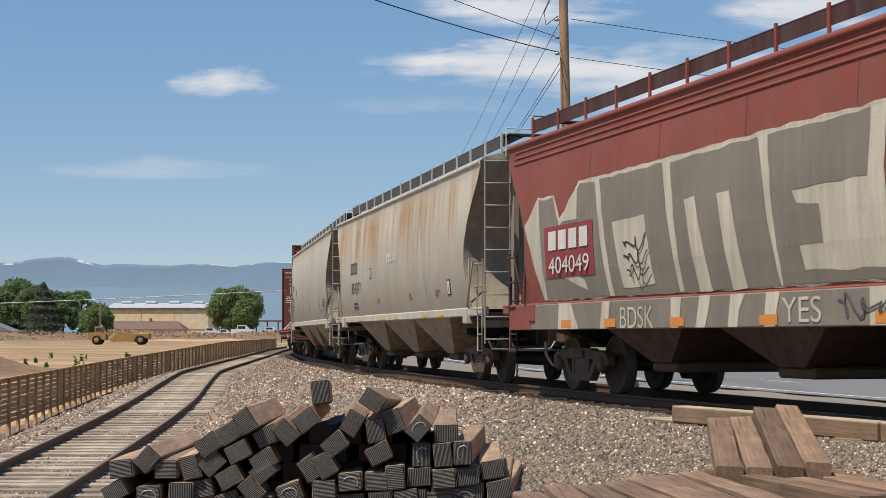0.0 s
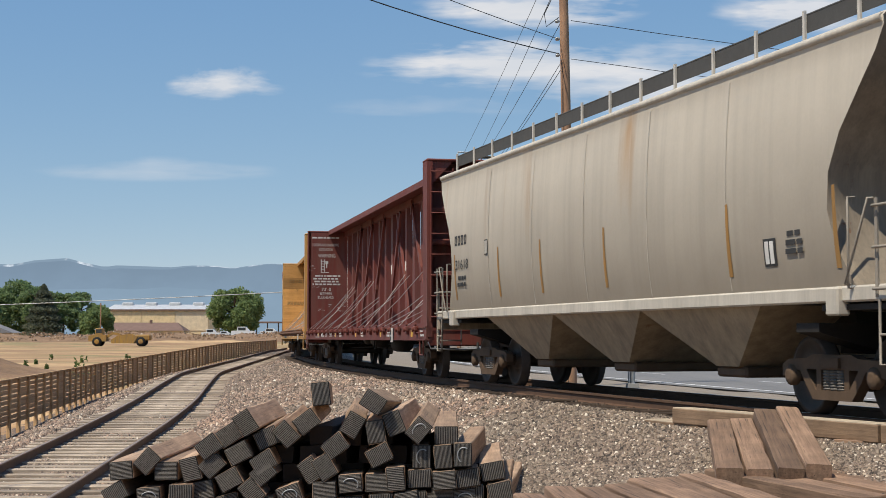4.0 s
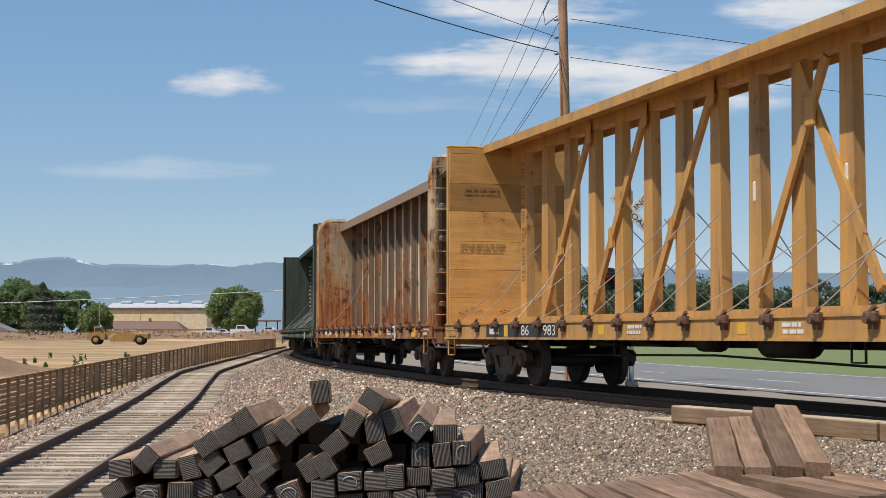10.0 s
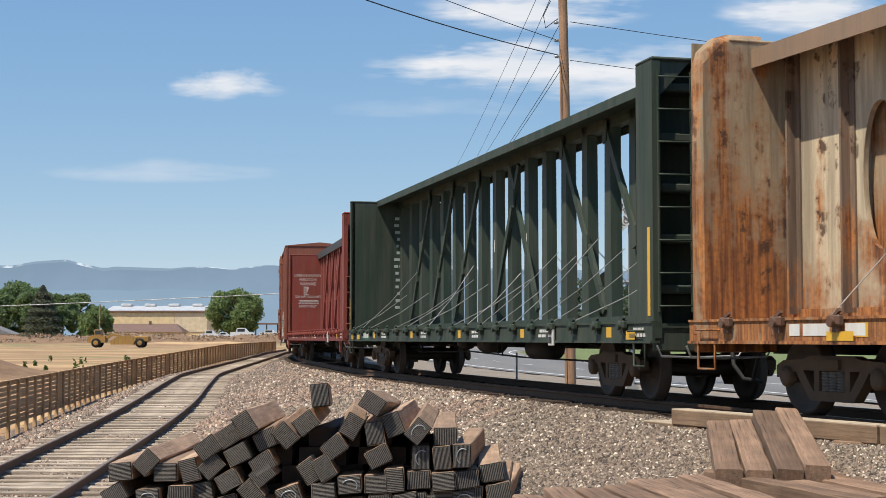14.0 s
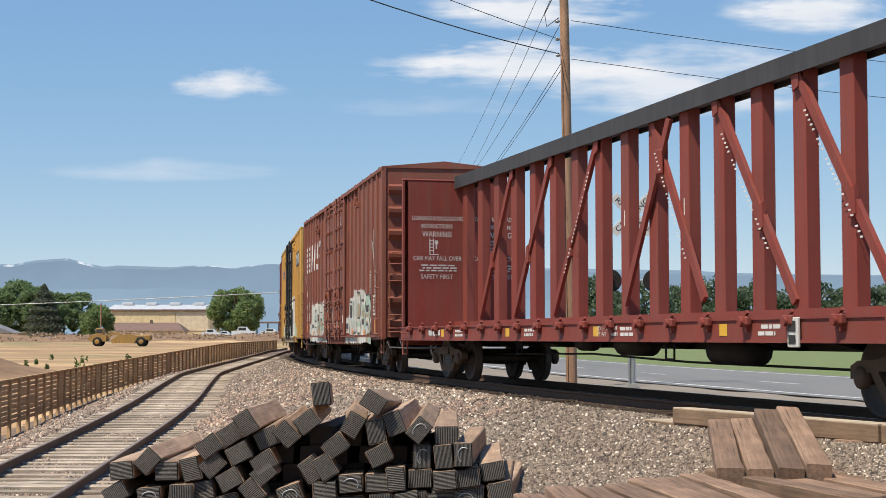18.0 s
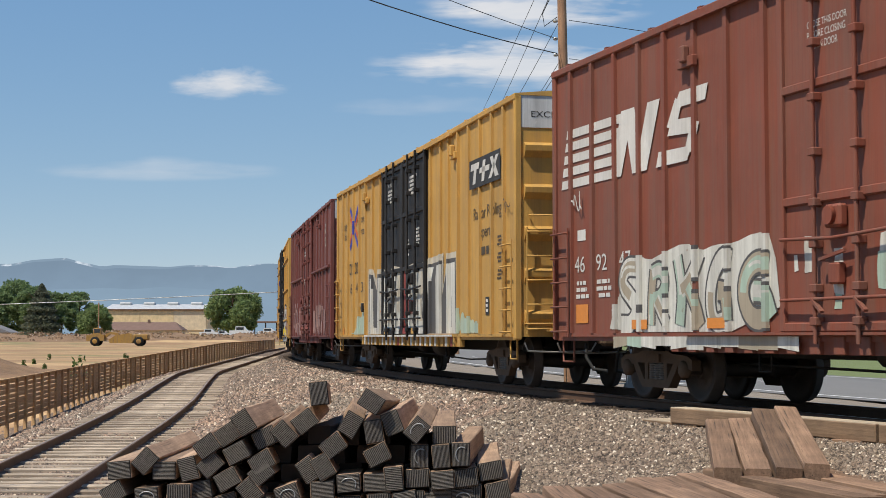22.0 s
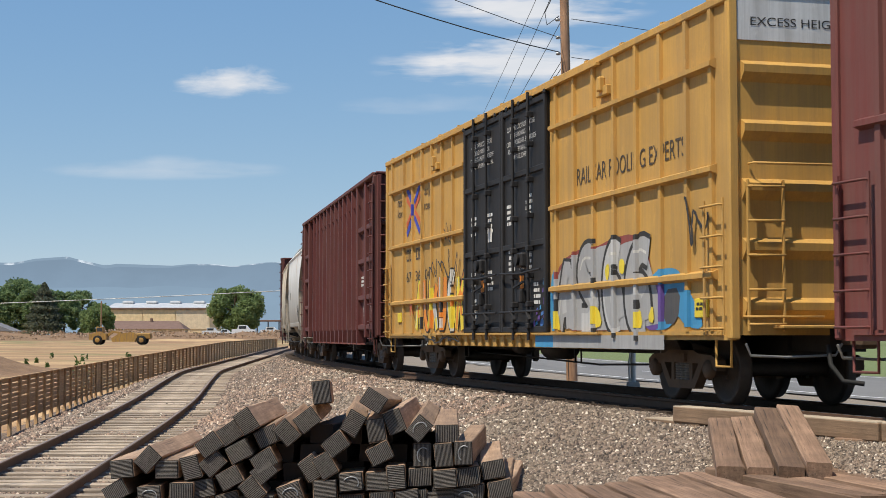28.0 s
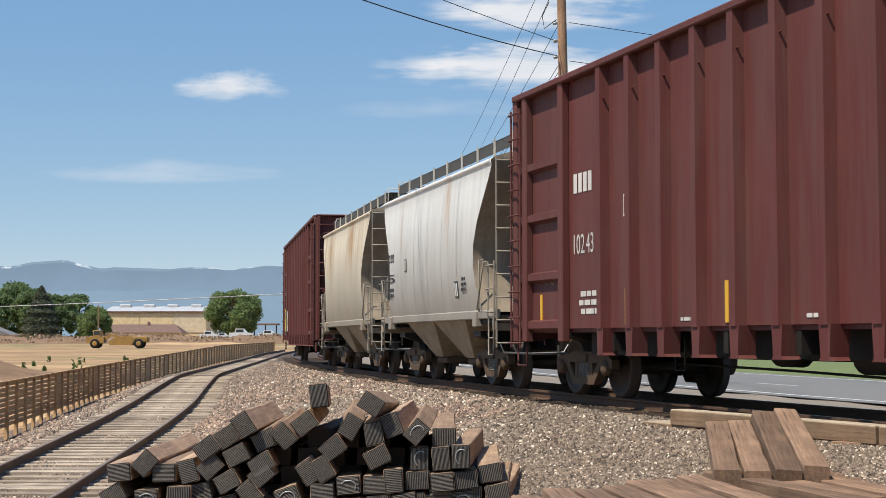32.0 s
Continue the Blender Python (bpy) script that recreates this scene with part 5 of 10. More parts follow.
# ---- high-sided gondolas ----
def gondola(label, a0, a1, main, inset=2.1, top=4.96):
    car, L = new_car("gondola", label, a0, a1, inset)
    e0 = L / 2 - 0.25
    for y in (-1, 1):
        wall = part("side_wall", Geo().box(-e0, e0, y * 1.42, y * 1.38, 1.06, top), main, car)
        if y > 0:
            continue
        n = 12
        cols = (-L / 2 + 2.35, L / 2 - 3.3)
        xs = [cols[0] + 1.55 + (cols[1] - cols[0] - 1.55) * k / (n - 1) for k in range(n)]
        for x in xs:
            part("rib", Geo().prism([(x - 0.11, -1.418), (x + 0.11, -1.418), (x + 0.075, -1.56), (x - 0.075, -1.56)], 1.05, top - 0.06, "z"), main, wall)
            part("rib_foot", Geo().prism([(x - 0.12, 1.06), (x + 0.12, 1.06), (x + 0.09, 0.70), (x + 0.13, 0.66), (x - 0.13, 0.66), (x - 0.09, 0.70)], -1.54, -1.30), main, wall)
            part("hook", Geo().bar((x + 0.07, -1.5, 4.42), (x + 0.15, -1.52, 4.43), 0.022), main, wall)
        for x in (-e0 + 0.06, -L / 2 + 0.75, -L / 2 + 2.35, L / 2 - 3.3, L / 2 - 1.75, e0 - 0.06):
            part("column", Geo().cbox(x - 0.1, x + 0.1, -1.55, -1.41, 0.85, top - 0.03, 0.02), main, wall)
        for xa, xb in ((-e0, -L / 2 + 2.35), (L / 2 - 3.3, e0)):
            for z in (1.12, 1.9, 2.87, 3.72):
                part("panel_rail", Geo().prism([(-1.418, z + 0.09), (-1.52, z + 0.06), (-1.52, z - 0.05), (-1.418, z - 0.1)], xa, xb, "x"), main, wall)
        part("top_rail", Geo().cbox(-e0, e0, -1.58, -1.38, top - 0.06, top + 0.05, 0.02), main, car)
        part("side_sill", Geo().box(-L / 2 + 2.6, L / 2 - 3.0, -1.12, -1.04, 0.66, 1.06), BLACK_STEEL, car)
    part("floor", Geo().box(-e0, e0, -1.38, 1.38, 1.0, 1.06), main, car)
    for e in (-1, 1):
        x = e * e0
        wall = part("end_wall", Geo().box(min(x, x - e * 0.04), max(x, x - e * 0.04), -1.40, 1.40, 0.9, top), main, car)
        for k in range(6):
            z = 1.2 + 0.62 * k
            part("end_rail", Geo().cbox(min(x, x + e * 0.12), max(x, x + e * 0.12), -1.40, 1.40, z, z + 0.12, 0.02), main, wall)
        for y in (-1.4, -0.5, 0.5, 1.4):
            part("end_column", Geo().cbox(min(x, x + e * 0.16), max(x, x + e * 0.16), y - 0.06, y + 0.06, 0.9, top, 0.02), main, wall)
        part("end_top", Geo().cbox(min(x - e * 0.05, x + e * 0.16), max(x - e * 0.05, x + e * 0.16), -1.5, 1.5, top, top + 0.06, 0.02), main, wall)
        ladder(car, e * (L / 2 - 0.62), e * (L / 2 - 0.2), -1.57, 0.75, top - 0.2, 10, main, label="side ladder with thin rungs")
        ladder(car, -1.38, -0.92, x + e * 0.17, 0.8, top - 0.2, 10, main, plane="x", name="end_ladder")
        stirrup(car, e * (L / 2 - 0.42), main, 0.8)
    part("centre_sill", Geo().box(-L / 2 + 1, L / 2 - 1, -0.3, 0.3, 0.62, 1.0), BLACK_STEEL, car)
    for k in range(7):
        x = -L / 2 + 4 + (L - 8) * k / 6
        part("cross_bearer", Geo().box(x - 0.06, x + 0.06, -1.38, 1.38, 0.72, 1.0), BLACK_STEEL, car)
    running_gear(car, L, inset)
    brake_gear(car, L, 0.5)
    return car, L


def stroke(parent, name, pts, w, material, y=-1.51):
    """A painted line along pts (x, z), one ribbon."""
    pts = [p for k, p in enumerate(pts) if k == 0 or math.hypot(p[0] - pts[k - 1][0], p[1] - pts[k - 1][1]) > 1e-4]
    v = []
    for k, (px, pz) in enumerate(pts):
        a, b = pts[max(k - 1, 0)], pts[min(k + 1, len(pts) - 1)]
        d = Vector((b[0] - a[0], b[1] - a[1]))
        d = d.normalized() if d.length > 1e-6 else Vector((1, 0))
        end = -0.3 * w if k == 0 else 0.3 * w if k == len(pts) - 1 else 0.0
        cx, cz, yk = px + d.x * end, pz + d.y * end, y - 0.0004 * k
        v += [(cx + d.y * w / 2, yk, cz - d.x * w / 2), (cx - d.y * w / 2, yk, cz + d.x * w / 2)]
    return part(name, Geo().add(v, [(2 * k, 2 * k + 2, 2 * k + 3, 2 * k + 1) for k in range(len(pts) - 1)]), material, parent)


def scribble(parent, x0, x1, z0, z1, w, material, seed, y=-1.51, n=14, name="scrawl"):
    """A looping scrawl without words."""
    rnd = random.Random(seed)
    pts = []
    for k in range(n * 6):
        u = k / (n * 6 - 1)
        a = u * n * 2.4 + rnd.uniform(-0.2, 0.2)
        pts.append((x0 + (x1 - x0) * (0.08 + 0.84 * u + 0.08 * math.sin(a)), (z0 + z1) / 2 + (z1 - z0) * 0.45 * math.cos(a * 1.3) * (0.6 + 0.4 * math.sin(a * 0.37 + seed))))
    return stroke(parent, name, pts, w, material, y)


def sprayed(parent, x0, x1, z0, z1, fills, line, seed, y=-1.511, n=6, lw=0.06, jag=0.3):
    """A row of bulging sprayed letter shapes without meaning: filled outlines side by side."""
    rnd = random.Random(seed)
    w = (x1 - x0) / n
    for k in range(n):
        xa, xb = x0 + w * (k - 0.05), x0 + w * (k + 1.02)
        top = z1 - rnd.uniform(0, jag) * (z1 - z0) * (0.4 + abs(k - (n - 1) / 2) / n)
        out = [(xa + rnd.uniform(-.05, .05), z0 + rnd.uniform(0, .06)), (xb, z0 + rnd.uniform(0, .06)), (xb + rnd.uniform(-.12, .06), z0 + (top - z0) * rnd.uniform(.4, .6)), (xb - w * rnd.uniform(.05, .25), top - rnd.uniform(0, .2)), ((xa + xb) / 2, top), (xa + w * rnd.uniform(.05, .3), top - rnd.uniform(0, .22)), (xa + rnd.uniform(-.06, .1), z0 + (top - z0) * rnd.uniform(.4, .6))]
        yk = y - 0.002 * (k % 2)
        flat(parent, "sprayed_letter", out, fills[k % len(fills)], yk)
        stroke(parent, "sprayed_outline", out + out[:1], lw, line, yk - 0.003)
        cx = (xa + xb) / 2
        if rnd.random() < 0.85:
            hz = z0 + (top - z0) * rnd.uniform(0.3, 0.55)
            stroke(parent, "sprayed_outline", [(cx - w * .18, hz), (cx - w * .1, hz + (top - z0) * .28), (cx + w * .14, hz + (top - z0) * .24), (cx + w * .18, hz - (top - z0) * .05)], lw * 0.9, line, yk - 0.004)
            stroke(parent, "sprayed_shade", [(xb - w * .12, z0 + .1), (xb - w * .08, z0 + (top - z0) * .75)], lw * 1.5, fills[(k + 1) % len(fills)], yk - 0.0045)
    return None


def rounded(pts, times=2):
    for _ in range(times):
        out = []
        for (ax, az), (bx, bz) in zip(pts, pts[1:] + pts[:1]):
            out += [(ax * 0.75 + bx * 0.25, az * 0.75 + bz * 0.25), (ax * 0.25 + bx * 0.75, az * 0.25 + bz * 0.75)]
        pts = out
    return pts


def coat(parent, name, pts, material, y, ribs=(), rib_y=0.047):
    """Spray paint on a ribbed wall: on the sheet and, where it crosses a rib, on the rib."""
    ob = flat(parent, name, pts, material, y)
    for x in ribs:
        zs = sorted(az + (bz - az) * (x - ax) / (bx - ax) for (ax, az), (bx, bz) in zip(pts, pts[1:] + pts[:1]) if (ax - x) * (bx - x) < 0)
        for za, zb in zip(zs[::2], zs[1::2]):
            g = Geo()
            for dx, e0, e1 in ((-0.054, 0.0, 1.0), (-0.047, 1.0, 1.0), (0.047, 1.0, 0.0)):
                xa, xb = x + dx, x + {-0.054: -0.047, -0.047: 0.047, 0.047: 0.054}[dx]
                ya, yb = y - rib_y * e0, y - rib_y * e1
                g.add([(xa, ya, za), (xb, yb, za), (xb, yb, zb), (xa, ya, zb)], [(0, 1, 2, 3)])
            part(name + "_on_rib", g, material, ob)
    return ob


def ribbon(pts, w):
    """The outline of a band of width w along pts (x, z)."""
    left, right = [], []
    for k, (px, pz) in enumerate(pts):
        a, b = pts[max(k - 1, 0)], pts[min(k + 1, len(pts) - 1)]
        dx, dz = b[0] - a[0], b[1] - a[1]
        d = math.hypot(dx, dz) or 1.0
        left.append((px - dz / d * w / 2, pz + dx / d * w / 2))
        right.append((px + dz / d * w / 2, pz - dx / d * w / 2))
    return left + right[::-1]


def burner(car, x0, x1, z0, z1, n, fills, line, bright, seed, ribs, y=-1.5125, w=0.2, lw=0.05):
    """Crowded sprayed letter forms without words: fat bent bands with dark edges, two-tone fills and bright glints."""
    rnd = random.Random(seed)
    step = (x1 - x0) / n
    depth = y
    for k in range(n):
        cx = x0 + step * (k + 0.5) + rnd.uniform(-0.06, 0.06)
        h = (z1 - z0) * rnd.uniform(0.78, 1.0)
        a = step * rnd.uniform(0.30, 0.44)
        lean = rnd.uniform(-0.12, 0.22)
        zb = z0 + rnd.uniform(0.0, 0.06)
        p = lambda u, v: (cx + a * u + lean * (v - 0.5), zb + h * v)
        forms = [
            [[p(-0.9, 0.02), p(-0.85, 0.5), p(-0.6, 0.95)], [p(-0.75, 0.9), p(0.2, 0.98), p(0.85, 0.75), p(0.3, 0.5), p(-0.6, 0.45)], [p(-0.3, 0.45), p(0.4, 0.2), p(0.95, 0.02)]],
            [[p(0.8, 0.92), p(0.0, 1.0), p(-0.8, 0.75), p(-0.9, 0.35), p(-0.3, 0.05), p(0.7, 0.1)], [p(-0.2, 0.52), p(0.5, 0.5), p(0.85, 0.1)]],
            [[p(-0.9, 0.95), p(-0.5, 0.5), p(-0.7, 0.02)], [p(-0.6, 0.5), p(0.1, 0.62), p(0.9, 1.0)], [p(-0.1, 0.55), p(0.5, 0.3), p(0.9, 0.0)]],
            [[p(0.7, 0.95), p(-0.4, 0.98), p(-0.8, 0.7), p(0.0, 0.52), p(0.75, 0.35), p(0.3, 0.05), p(-0.8, 0.06)]],
            [[p(-0.8, 0.0), p(-0.4, 0.55), p(0.0, 1.02), p(0.4, 0.55), p(0.85, 0.0)], [p(-0.45, 0.32), p(0.5, 0.36)]],
            [[p(-0.85, 1.0), p(-0.75, 0.3), p(0.0, 0.02), p(0.7, 0.3), p(0.8, 0.98)]],
        ]
        form = forms[rnd.randrange(len(forms))]
        fine = []
        for path in form:
            q = path
            for _ in range(2):
                q = [q[0]] + [pt for (ax, az), (bx, bz) in zip(q, q[1:]) for pt in ((ax * 0.75 + bx * 0.25, az * 0.75 + bz * 0.25), (ax * 0.25 + bx * 0.75, az * 0.25 + bz * 0.75))] + [q[-1]]
            fine.append(q)
        band = w * rnd.uniform(0.85, 1.2)
        for q in fine:
            coat(car, "sprayed_outline", ribbon(q, band + 2 * lw), line, depth, ribs)
            depth -= 0.0003
        for j, q in enumerate(fine):
            coat(car, "sprayed_letter", ribbon(q, band), fills[(k + j) % len(fills)], depth, ribs)
            depth -= 0.0003
            half = q[len(q) // 2:] if rnd.random() < 0.5 else q[:len(q) // 2 + 1]
            coat(car, "sprayed_shade", ribbon(half, band * 0.62), fills[(k + j + 1) % len(fills)], depth, ribs)
            depth -= 0.0003
        glint = fine[0][1:max(3, len(fine[0]) // 3)]
        coat(car, "sprayed_glint", ribbon([(px - band * 0.22, pz) for px, pz in glint], 0.04), bright, depth, ribs)
        depth -= 0.0003


RED_BROWN = paint("faded red-brown paint", (0.27, 0.066, 0.045), 0.10, 0.25)
TAUPE = paint("taupe sprayed paint", (0.235, 0.205, 0.165), 0.05, 0.3)
CREAM = paint("cream sprayed paint", (0.62, 0.56, 0.45), 0.15, 0.35)
SIGN_RED = paint("sign red", (0.30, 0.045, 0.05), 0.05, 0.2)
# trim red taken down for the shade below the roof walk; ends use it too
DARK_RED = paint("shade-dark red trim", (0.06, 0.018, 0.016), 0.2, 0.3)
# first hopper's bays: grimy red-brown, with the shade below the car mixed in
DARK_BAY = paint("grimy shade-dark bay paint", (0.055, 0.022, 0.017), 0.2, 0.4)
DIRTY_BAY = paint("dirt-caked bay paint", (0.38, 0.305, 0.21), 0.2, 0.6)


def stained(name, col, amount, rust=(0.42, 0.225, 0.075), top=3.95, drop=1.5):
    """Hopper paint: rust washed down from the top edge in soft runs, road dirt thrown up from below."""
    n = Net(name)
    sep = n.node("ShaderNodeSeparateXYZ")
    n.link(n.co, sep.inputs[0])
    z = sep.outputs[2]
    wide = n.noise(1.0, 3, 0.5, n.scaled(0.95, 0.0, 0.06))
    thin = n.noise(1.0, 5, 0.6, n.scaled(4.5, 0.0, 0.22))
    big, fine = n.noise(0.5, 5, 0.6), n.noise(20, 4, 0.6)
    c = n.mix(big, shade(col, 0.88), shade(col, 1.12))
    c = n.mix(n.math("MULTIPLY", n.ramp(thin, [(0.45, 0.0), (0.75, 1.0)]), 0.4), c, shade(col, 0.62))
    low = n.math("MULTIPLY", n.ramp(n.math("ADD", n.math("MULTIPLY", z, 0.25), n.math("MULTIPLY", big, 0.2)), [(0.42, 1.0), (0.97, 0.0)]), 0.85)
    c = n.mix(low, c, (0.205, 0.165, 0.12))
    height = n.math("MULTIPLY", n.math("SUBTRACT", z, top - drop), 1.0 / drop)
    edge = 0.60 - 0.14 * amount
    cols = n.ramp(n.math("ADD", n.math("MULTIPLY", wide, 0.8), n.math("MULTIPLY", thin, 0.2)), [(edge - 0.06, 0.0), (edge + 0.10, 1.0)])
    fade = n.ramp(n.math("ADD", height, n.math("MULTIPLY", n.math("SUBTRACT", thin, 0.5), 0.9)), [(0.05, 0.0), (0.55, 0.7), (0.85, 0.9), (1.0, 0.5)])
    m = n.math("MULTIPLY", cols, fade)
    c = n.mix(m, c, n.mix(thin, shade(rust, 1.25), shade(rust, 0.7)))
    c = n.mix(n.math("MULTIPLY", fine, 0.13), c, (0.1, 0.09, 0.08))
    n.bump(n.noise(2.5, 3), 0.12, 0.03)
    return n.done(c, 0.55)


GREY_RUST = stained("rust-washed grey paint", (0.63, 0.56, 0.45), 1.0)
GREY_TAN = stained("tan-grey paint", (0.57, 0.505, 0.41), -0.2)
TRIM_CREAM = paint("cream trim paint", (0.58, 0.53, 0.45), 0.18, 0.3, rustcol=(0.32, 0.16, 0.06))
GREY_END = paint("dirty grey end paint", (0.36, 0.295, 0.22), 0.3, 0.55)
WHITE_GREY = stained("light grey paint", (0.78, 0.775, 0.745), -0.3)
CREAM_GREY = stained("cream-grey paint", (0.78, 0.69, 0.53), 0.5)
MAROON_CB = paint("dark maroon paint", (0.17, 0.037, 0.027), 0.16, 0.3)
YELLOW_CB = paint("dull yellow paint", (0.54, 0.288, 0.082), 0.40, 0.45, rustcol=(0.20, 0.09, 0.035))
PLY = wood_mat("varnished plywood", (0.50, 0.265, 0.075), (0.64, 0.36, 0.12), grain=(1.2, 1.2, 14), dark=0.12)
def rusted(name, pale, foot, runs_at, bloom):
    """Cream paint eaten by rust: broad brown clouds, runs down the plate, more of it towards the foot, dark pitted scabs."""
    n = Net(name)
    sep = n.node("ShaderNodeSeparateXYZ")
    n.link(n.co, sep.inputs[0])
    runs = n.noise(1.0, 6, 0.6, n.scaled(4.0, 4.0, 0.32))
    thin = n.noise(1.0, 5, 0.6, n.scaled(16.0, 16.0, 0.9))
    big, mid, fine = n.noise(0.8, 4, 0.5), n.noise(2.6, 7, 0.68), n.noise(16, 5, 0.65)
    c = n.mix(n.ramp(runs, [(0.36, 0.0), (0.62, 1.0)]), shade(pale, 0.58), shade(pale, 1.2))
    c = n.mix(n.math("MULTIPLY", n.ramp(thin, [(0.5, 0.0), (0.72, 1.0)]), 0.55), c, shade(pale, 0.42))
    v = n.math("ADD", n.math("ADD", n.math("MULTIPLY", runs, 0.75), n.math("MULTIPLY", big, 0.7)), n.math("MULTIPLY", n.math("SUBTRACT", 2.4, sep.outputs[2]), foot))
    v = n.math("ADD", v, n.math("MULTIPLY", n.math("SUBTRACT", mid, 0.5), 0.45))
    rust = n.mix(n.ramp(thin, [(0.38, 0.0), (0.64, 1.0)]), (0.16, 0.06, 0.025), (0.50, 0.205, 0.06))
    rust = n.mix(n.ramp(fine, [(0.45, 0.0), (0.75, 0.6)]), rust, (0.10, 0.045, 0.022))
    c = n.mix(n.ramp(v, [(runs_at, 0.0), (runs_at + bloom, 1.0)]), c, rust)
    scab = n.math("MULTIPLY", n.ramp(mid, [(0.545, 0.0), (0.60, 1.0)]), n.ramp(runs, [(0.47, 0.0), (0.56, 1.0)]))
    c = n.mix(n.math("MULTIPLY", scab, 0.85), c, (0.055, 0.03, 0.02))
    n.bump(n.math("ADD", fine, mid), 0.25, 0.02)
    return n.done(c, 0.85)


RUSTY = rusted("paint gone to rust", (0.44, 0.33, 0.21), 0.05, 0.60, 0.14)
# rusty ribs set darker: the shade on their sides is in the colour
RUST_RIB = rusted("shade-dark rusted ribs", (0.20, 0.14, 0.10), 0.05, 0.74, 0.14)
RUST_WEB = rusted("plate rusting from below", (0.56, 0.46, 0.32), 0.11, 0.715, 0.15)
TAUPE_CHORD = paint("taupe chord paint", (0.30, 0.20, 0.13), 0.3, 0.4)
RUST_WINCH = paint("rust-brown winch iron", (0.13, 0.062, 0.036), 0.4, 0.4)
GREEN_CB = paint("dark green paint", (0.030, 0.050, 0.034), 0.10, 0.3)
RED_CB = paint("brick red paint", (0.235, 0.044, 0.03), 0.05, 0.22)
BLACK_CB = paint("charcoal paint", (0.045, 0.046, 0.05), 0.05, 0.2)
BROWN_BOX = paint("brown boxcar paint", (0.245, 0.07, 0.042), 0.16, 0.4)
YELLOW_BOX = paint("yellow boxcar paint", (0.58, 0.33, 0.08), 0.10, 0.26, rustcol=(0.25, 0.11, 0.04))
BLACK_BOX = paint("black door paint", (0.012, 0.012, 0.014), 0.1, 0.10)
MAROON_BOX = paint("maroon boxcar paint", (0.18, 0.048, 0.042), 0.14, 0.32)
MAROON_GON = paint("maroon gondola paint", (0.122, 0.029, 0.026), 0.06, 0.22)
WHITE_END = paint("white end paint", (0.62, 0.62, 0.60), 0.06, 0.35)
SPRAY_WHITE = paint("white spray paint", (0.72, 0.71, 0.65), 0.30, 0.5)
SPRAY_MINT = paint("mint spray paint", (0.44, 0.57, 0.47), 0.25, 0.4)
SPRAY_SILVER = paint("silver spray paint", (0.40, 0.40, 0.40), 0.05, 0.2)
SPRAY_GREY = paint("grey spray paint", (0.085, 0.085, 0.09), 0.2, 0.35)
SPRAY_BLUE = paint("blue spray paint", (0.07, 0.20, 0.52), 0.05, 0.1)
HALO_RED = paint("dark red spray haze", (0.30, 0.06, 0.05), 0.1, 0.3)
SPRAY_RED = paint("red spray paint", (0.30, 0.035, 0.03), 0.2, 0.4)
SPRAY_ORANGE = paint("orange spray paint", (0.80, 0.26, 0.03), 0.03, 0.1)
SPRAY_YELLOW = paint("yellow spray paint", (0.80, 0.62, 0.05), 0.03, 0.1)
SPRAY_PINK = paint("faded pink spray paint", (0.42, 0.26, 0.24), 0.15, 0.4)


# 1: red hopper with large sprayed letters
car, L = hopper("red-brown covered hopper with huge taupe graffiti letters", -10.1, 6.95, RED_BROWN, RED_BROWN, DARK_RED, DARK_RED, 3, steel=DARK_RED, bay_mat=DARK_BAY, grate=DARK_RED, posts=RED_BROWN, rear=0.35)
part("deep_sill", Geo().cbox(-L / 2 + 0.1, L / 2 - 0.1, -1.53, -1.49, 0.99, 1.40, 0.015), TAUPE, car, "taupe oversprayed side sill")
flat(car, "sill_patch", [(-L / 2 + 0.12, 1.0), (-L / 2 + 1.15, 1.0), (-L / 2 + 1.15, 1.39), (-L / 2 + 0.12, 1.39)], RED_BROWN, -1.534)
for z in (4.0, 3.9, 3.8):
    part("roof_moulding", Geo().tube([(-L / 2 + 0.3, skin(z, 0.0), z), (L / 2 - 0.3, skin(z, 0.0), z)], 0.022, 6), RED_BROWN, car)


def wavy(pts, step=0.22, amp=0.018, seed=1):
    """An outline drawn by a shaky hand."""
    rnd = random.Random(seed)
    out = []
    for (ax, az), (bx, bz) in zip(pts, pts[1:] + pts[:1]):
        n = max(1, int(math.hypot(bx - ax, bz - az) / step))
        for k in range(n):
            f = k / n
            out.append((ax + (bx - ax) * f + rnd.uniform(-amp, amp), az + (bz - az) * f + rnd.uniform(-amp, amp)))
    return out


# four letters: a cream ground, the taupe faces on it, cream counters on those
skin_shape(car, "letter_edge", wavy([(-7.56, 2.70), (-6.96, 3.13), (-6.25, 3.13), (-5.97, 2.72), (-5.21, 3.25), (-2.24, 3.25), (0.37, 3.28), (2.97, 3.28), (2.95, 1.45), (-6.81, 1.45)]), CREAM, 0.010)
skin_shape(car, "letter_face", wavy([(-6.93, 3.08), (-6.30, 3.08), (-5.98, 2.60), (-5.17, 3.20), (-4.57, 3.19), (-4.17, 1.46), (-6.69, 1.47)], seed=2), TAUPE, 0.014)
skin_shape(car, "letter_face", wavy([(-4.40, 3.19), (-2.27, 3.20), (-1.87, 1.46), (-4.01, 1.46)], seed=3), TAUPE, 0.014)
skin_shape(car, "letter_face", wavy([(-2.01, 3.19), (0.34, 3.22), (0.73, 1.46), (-1.74, 1.46)], seed=4), TAUPE, 0.014)
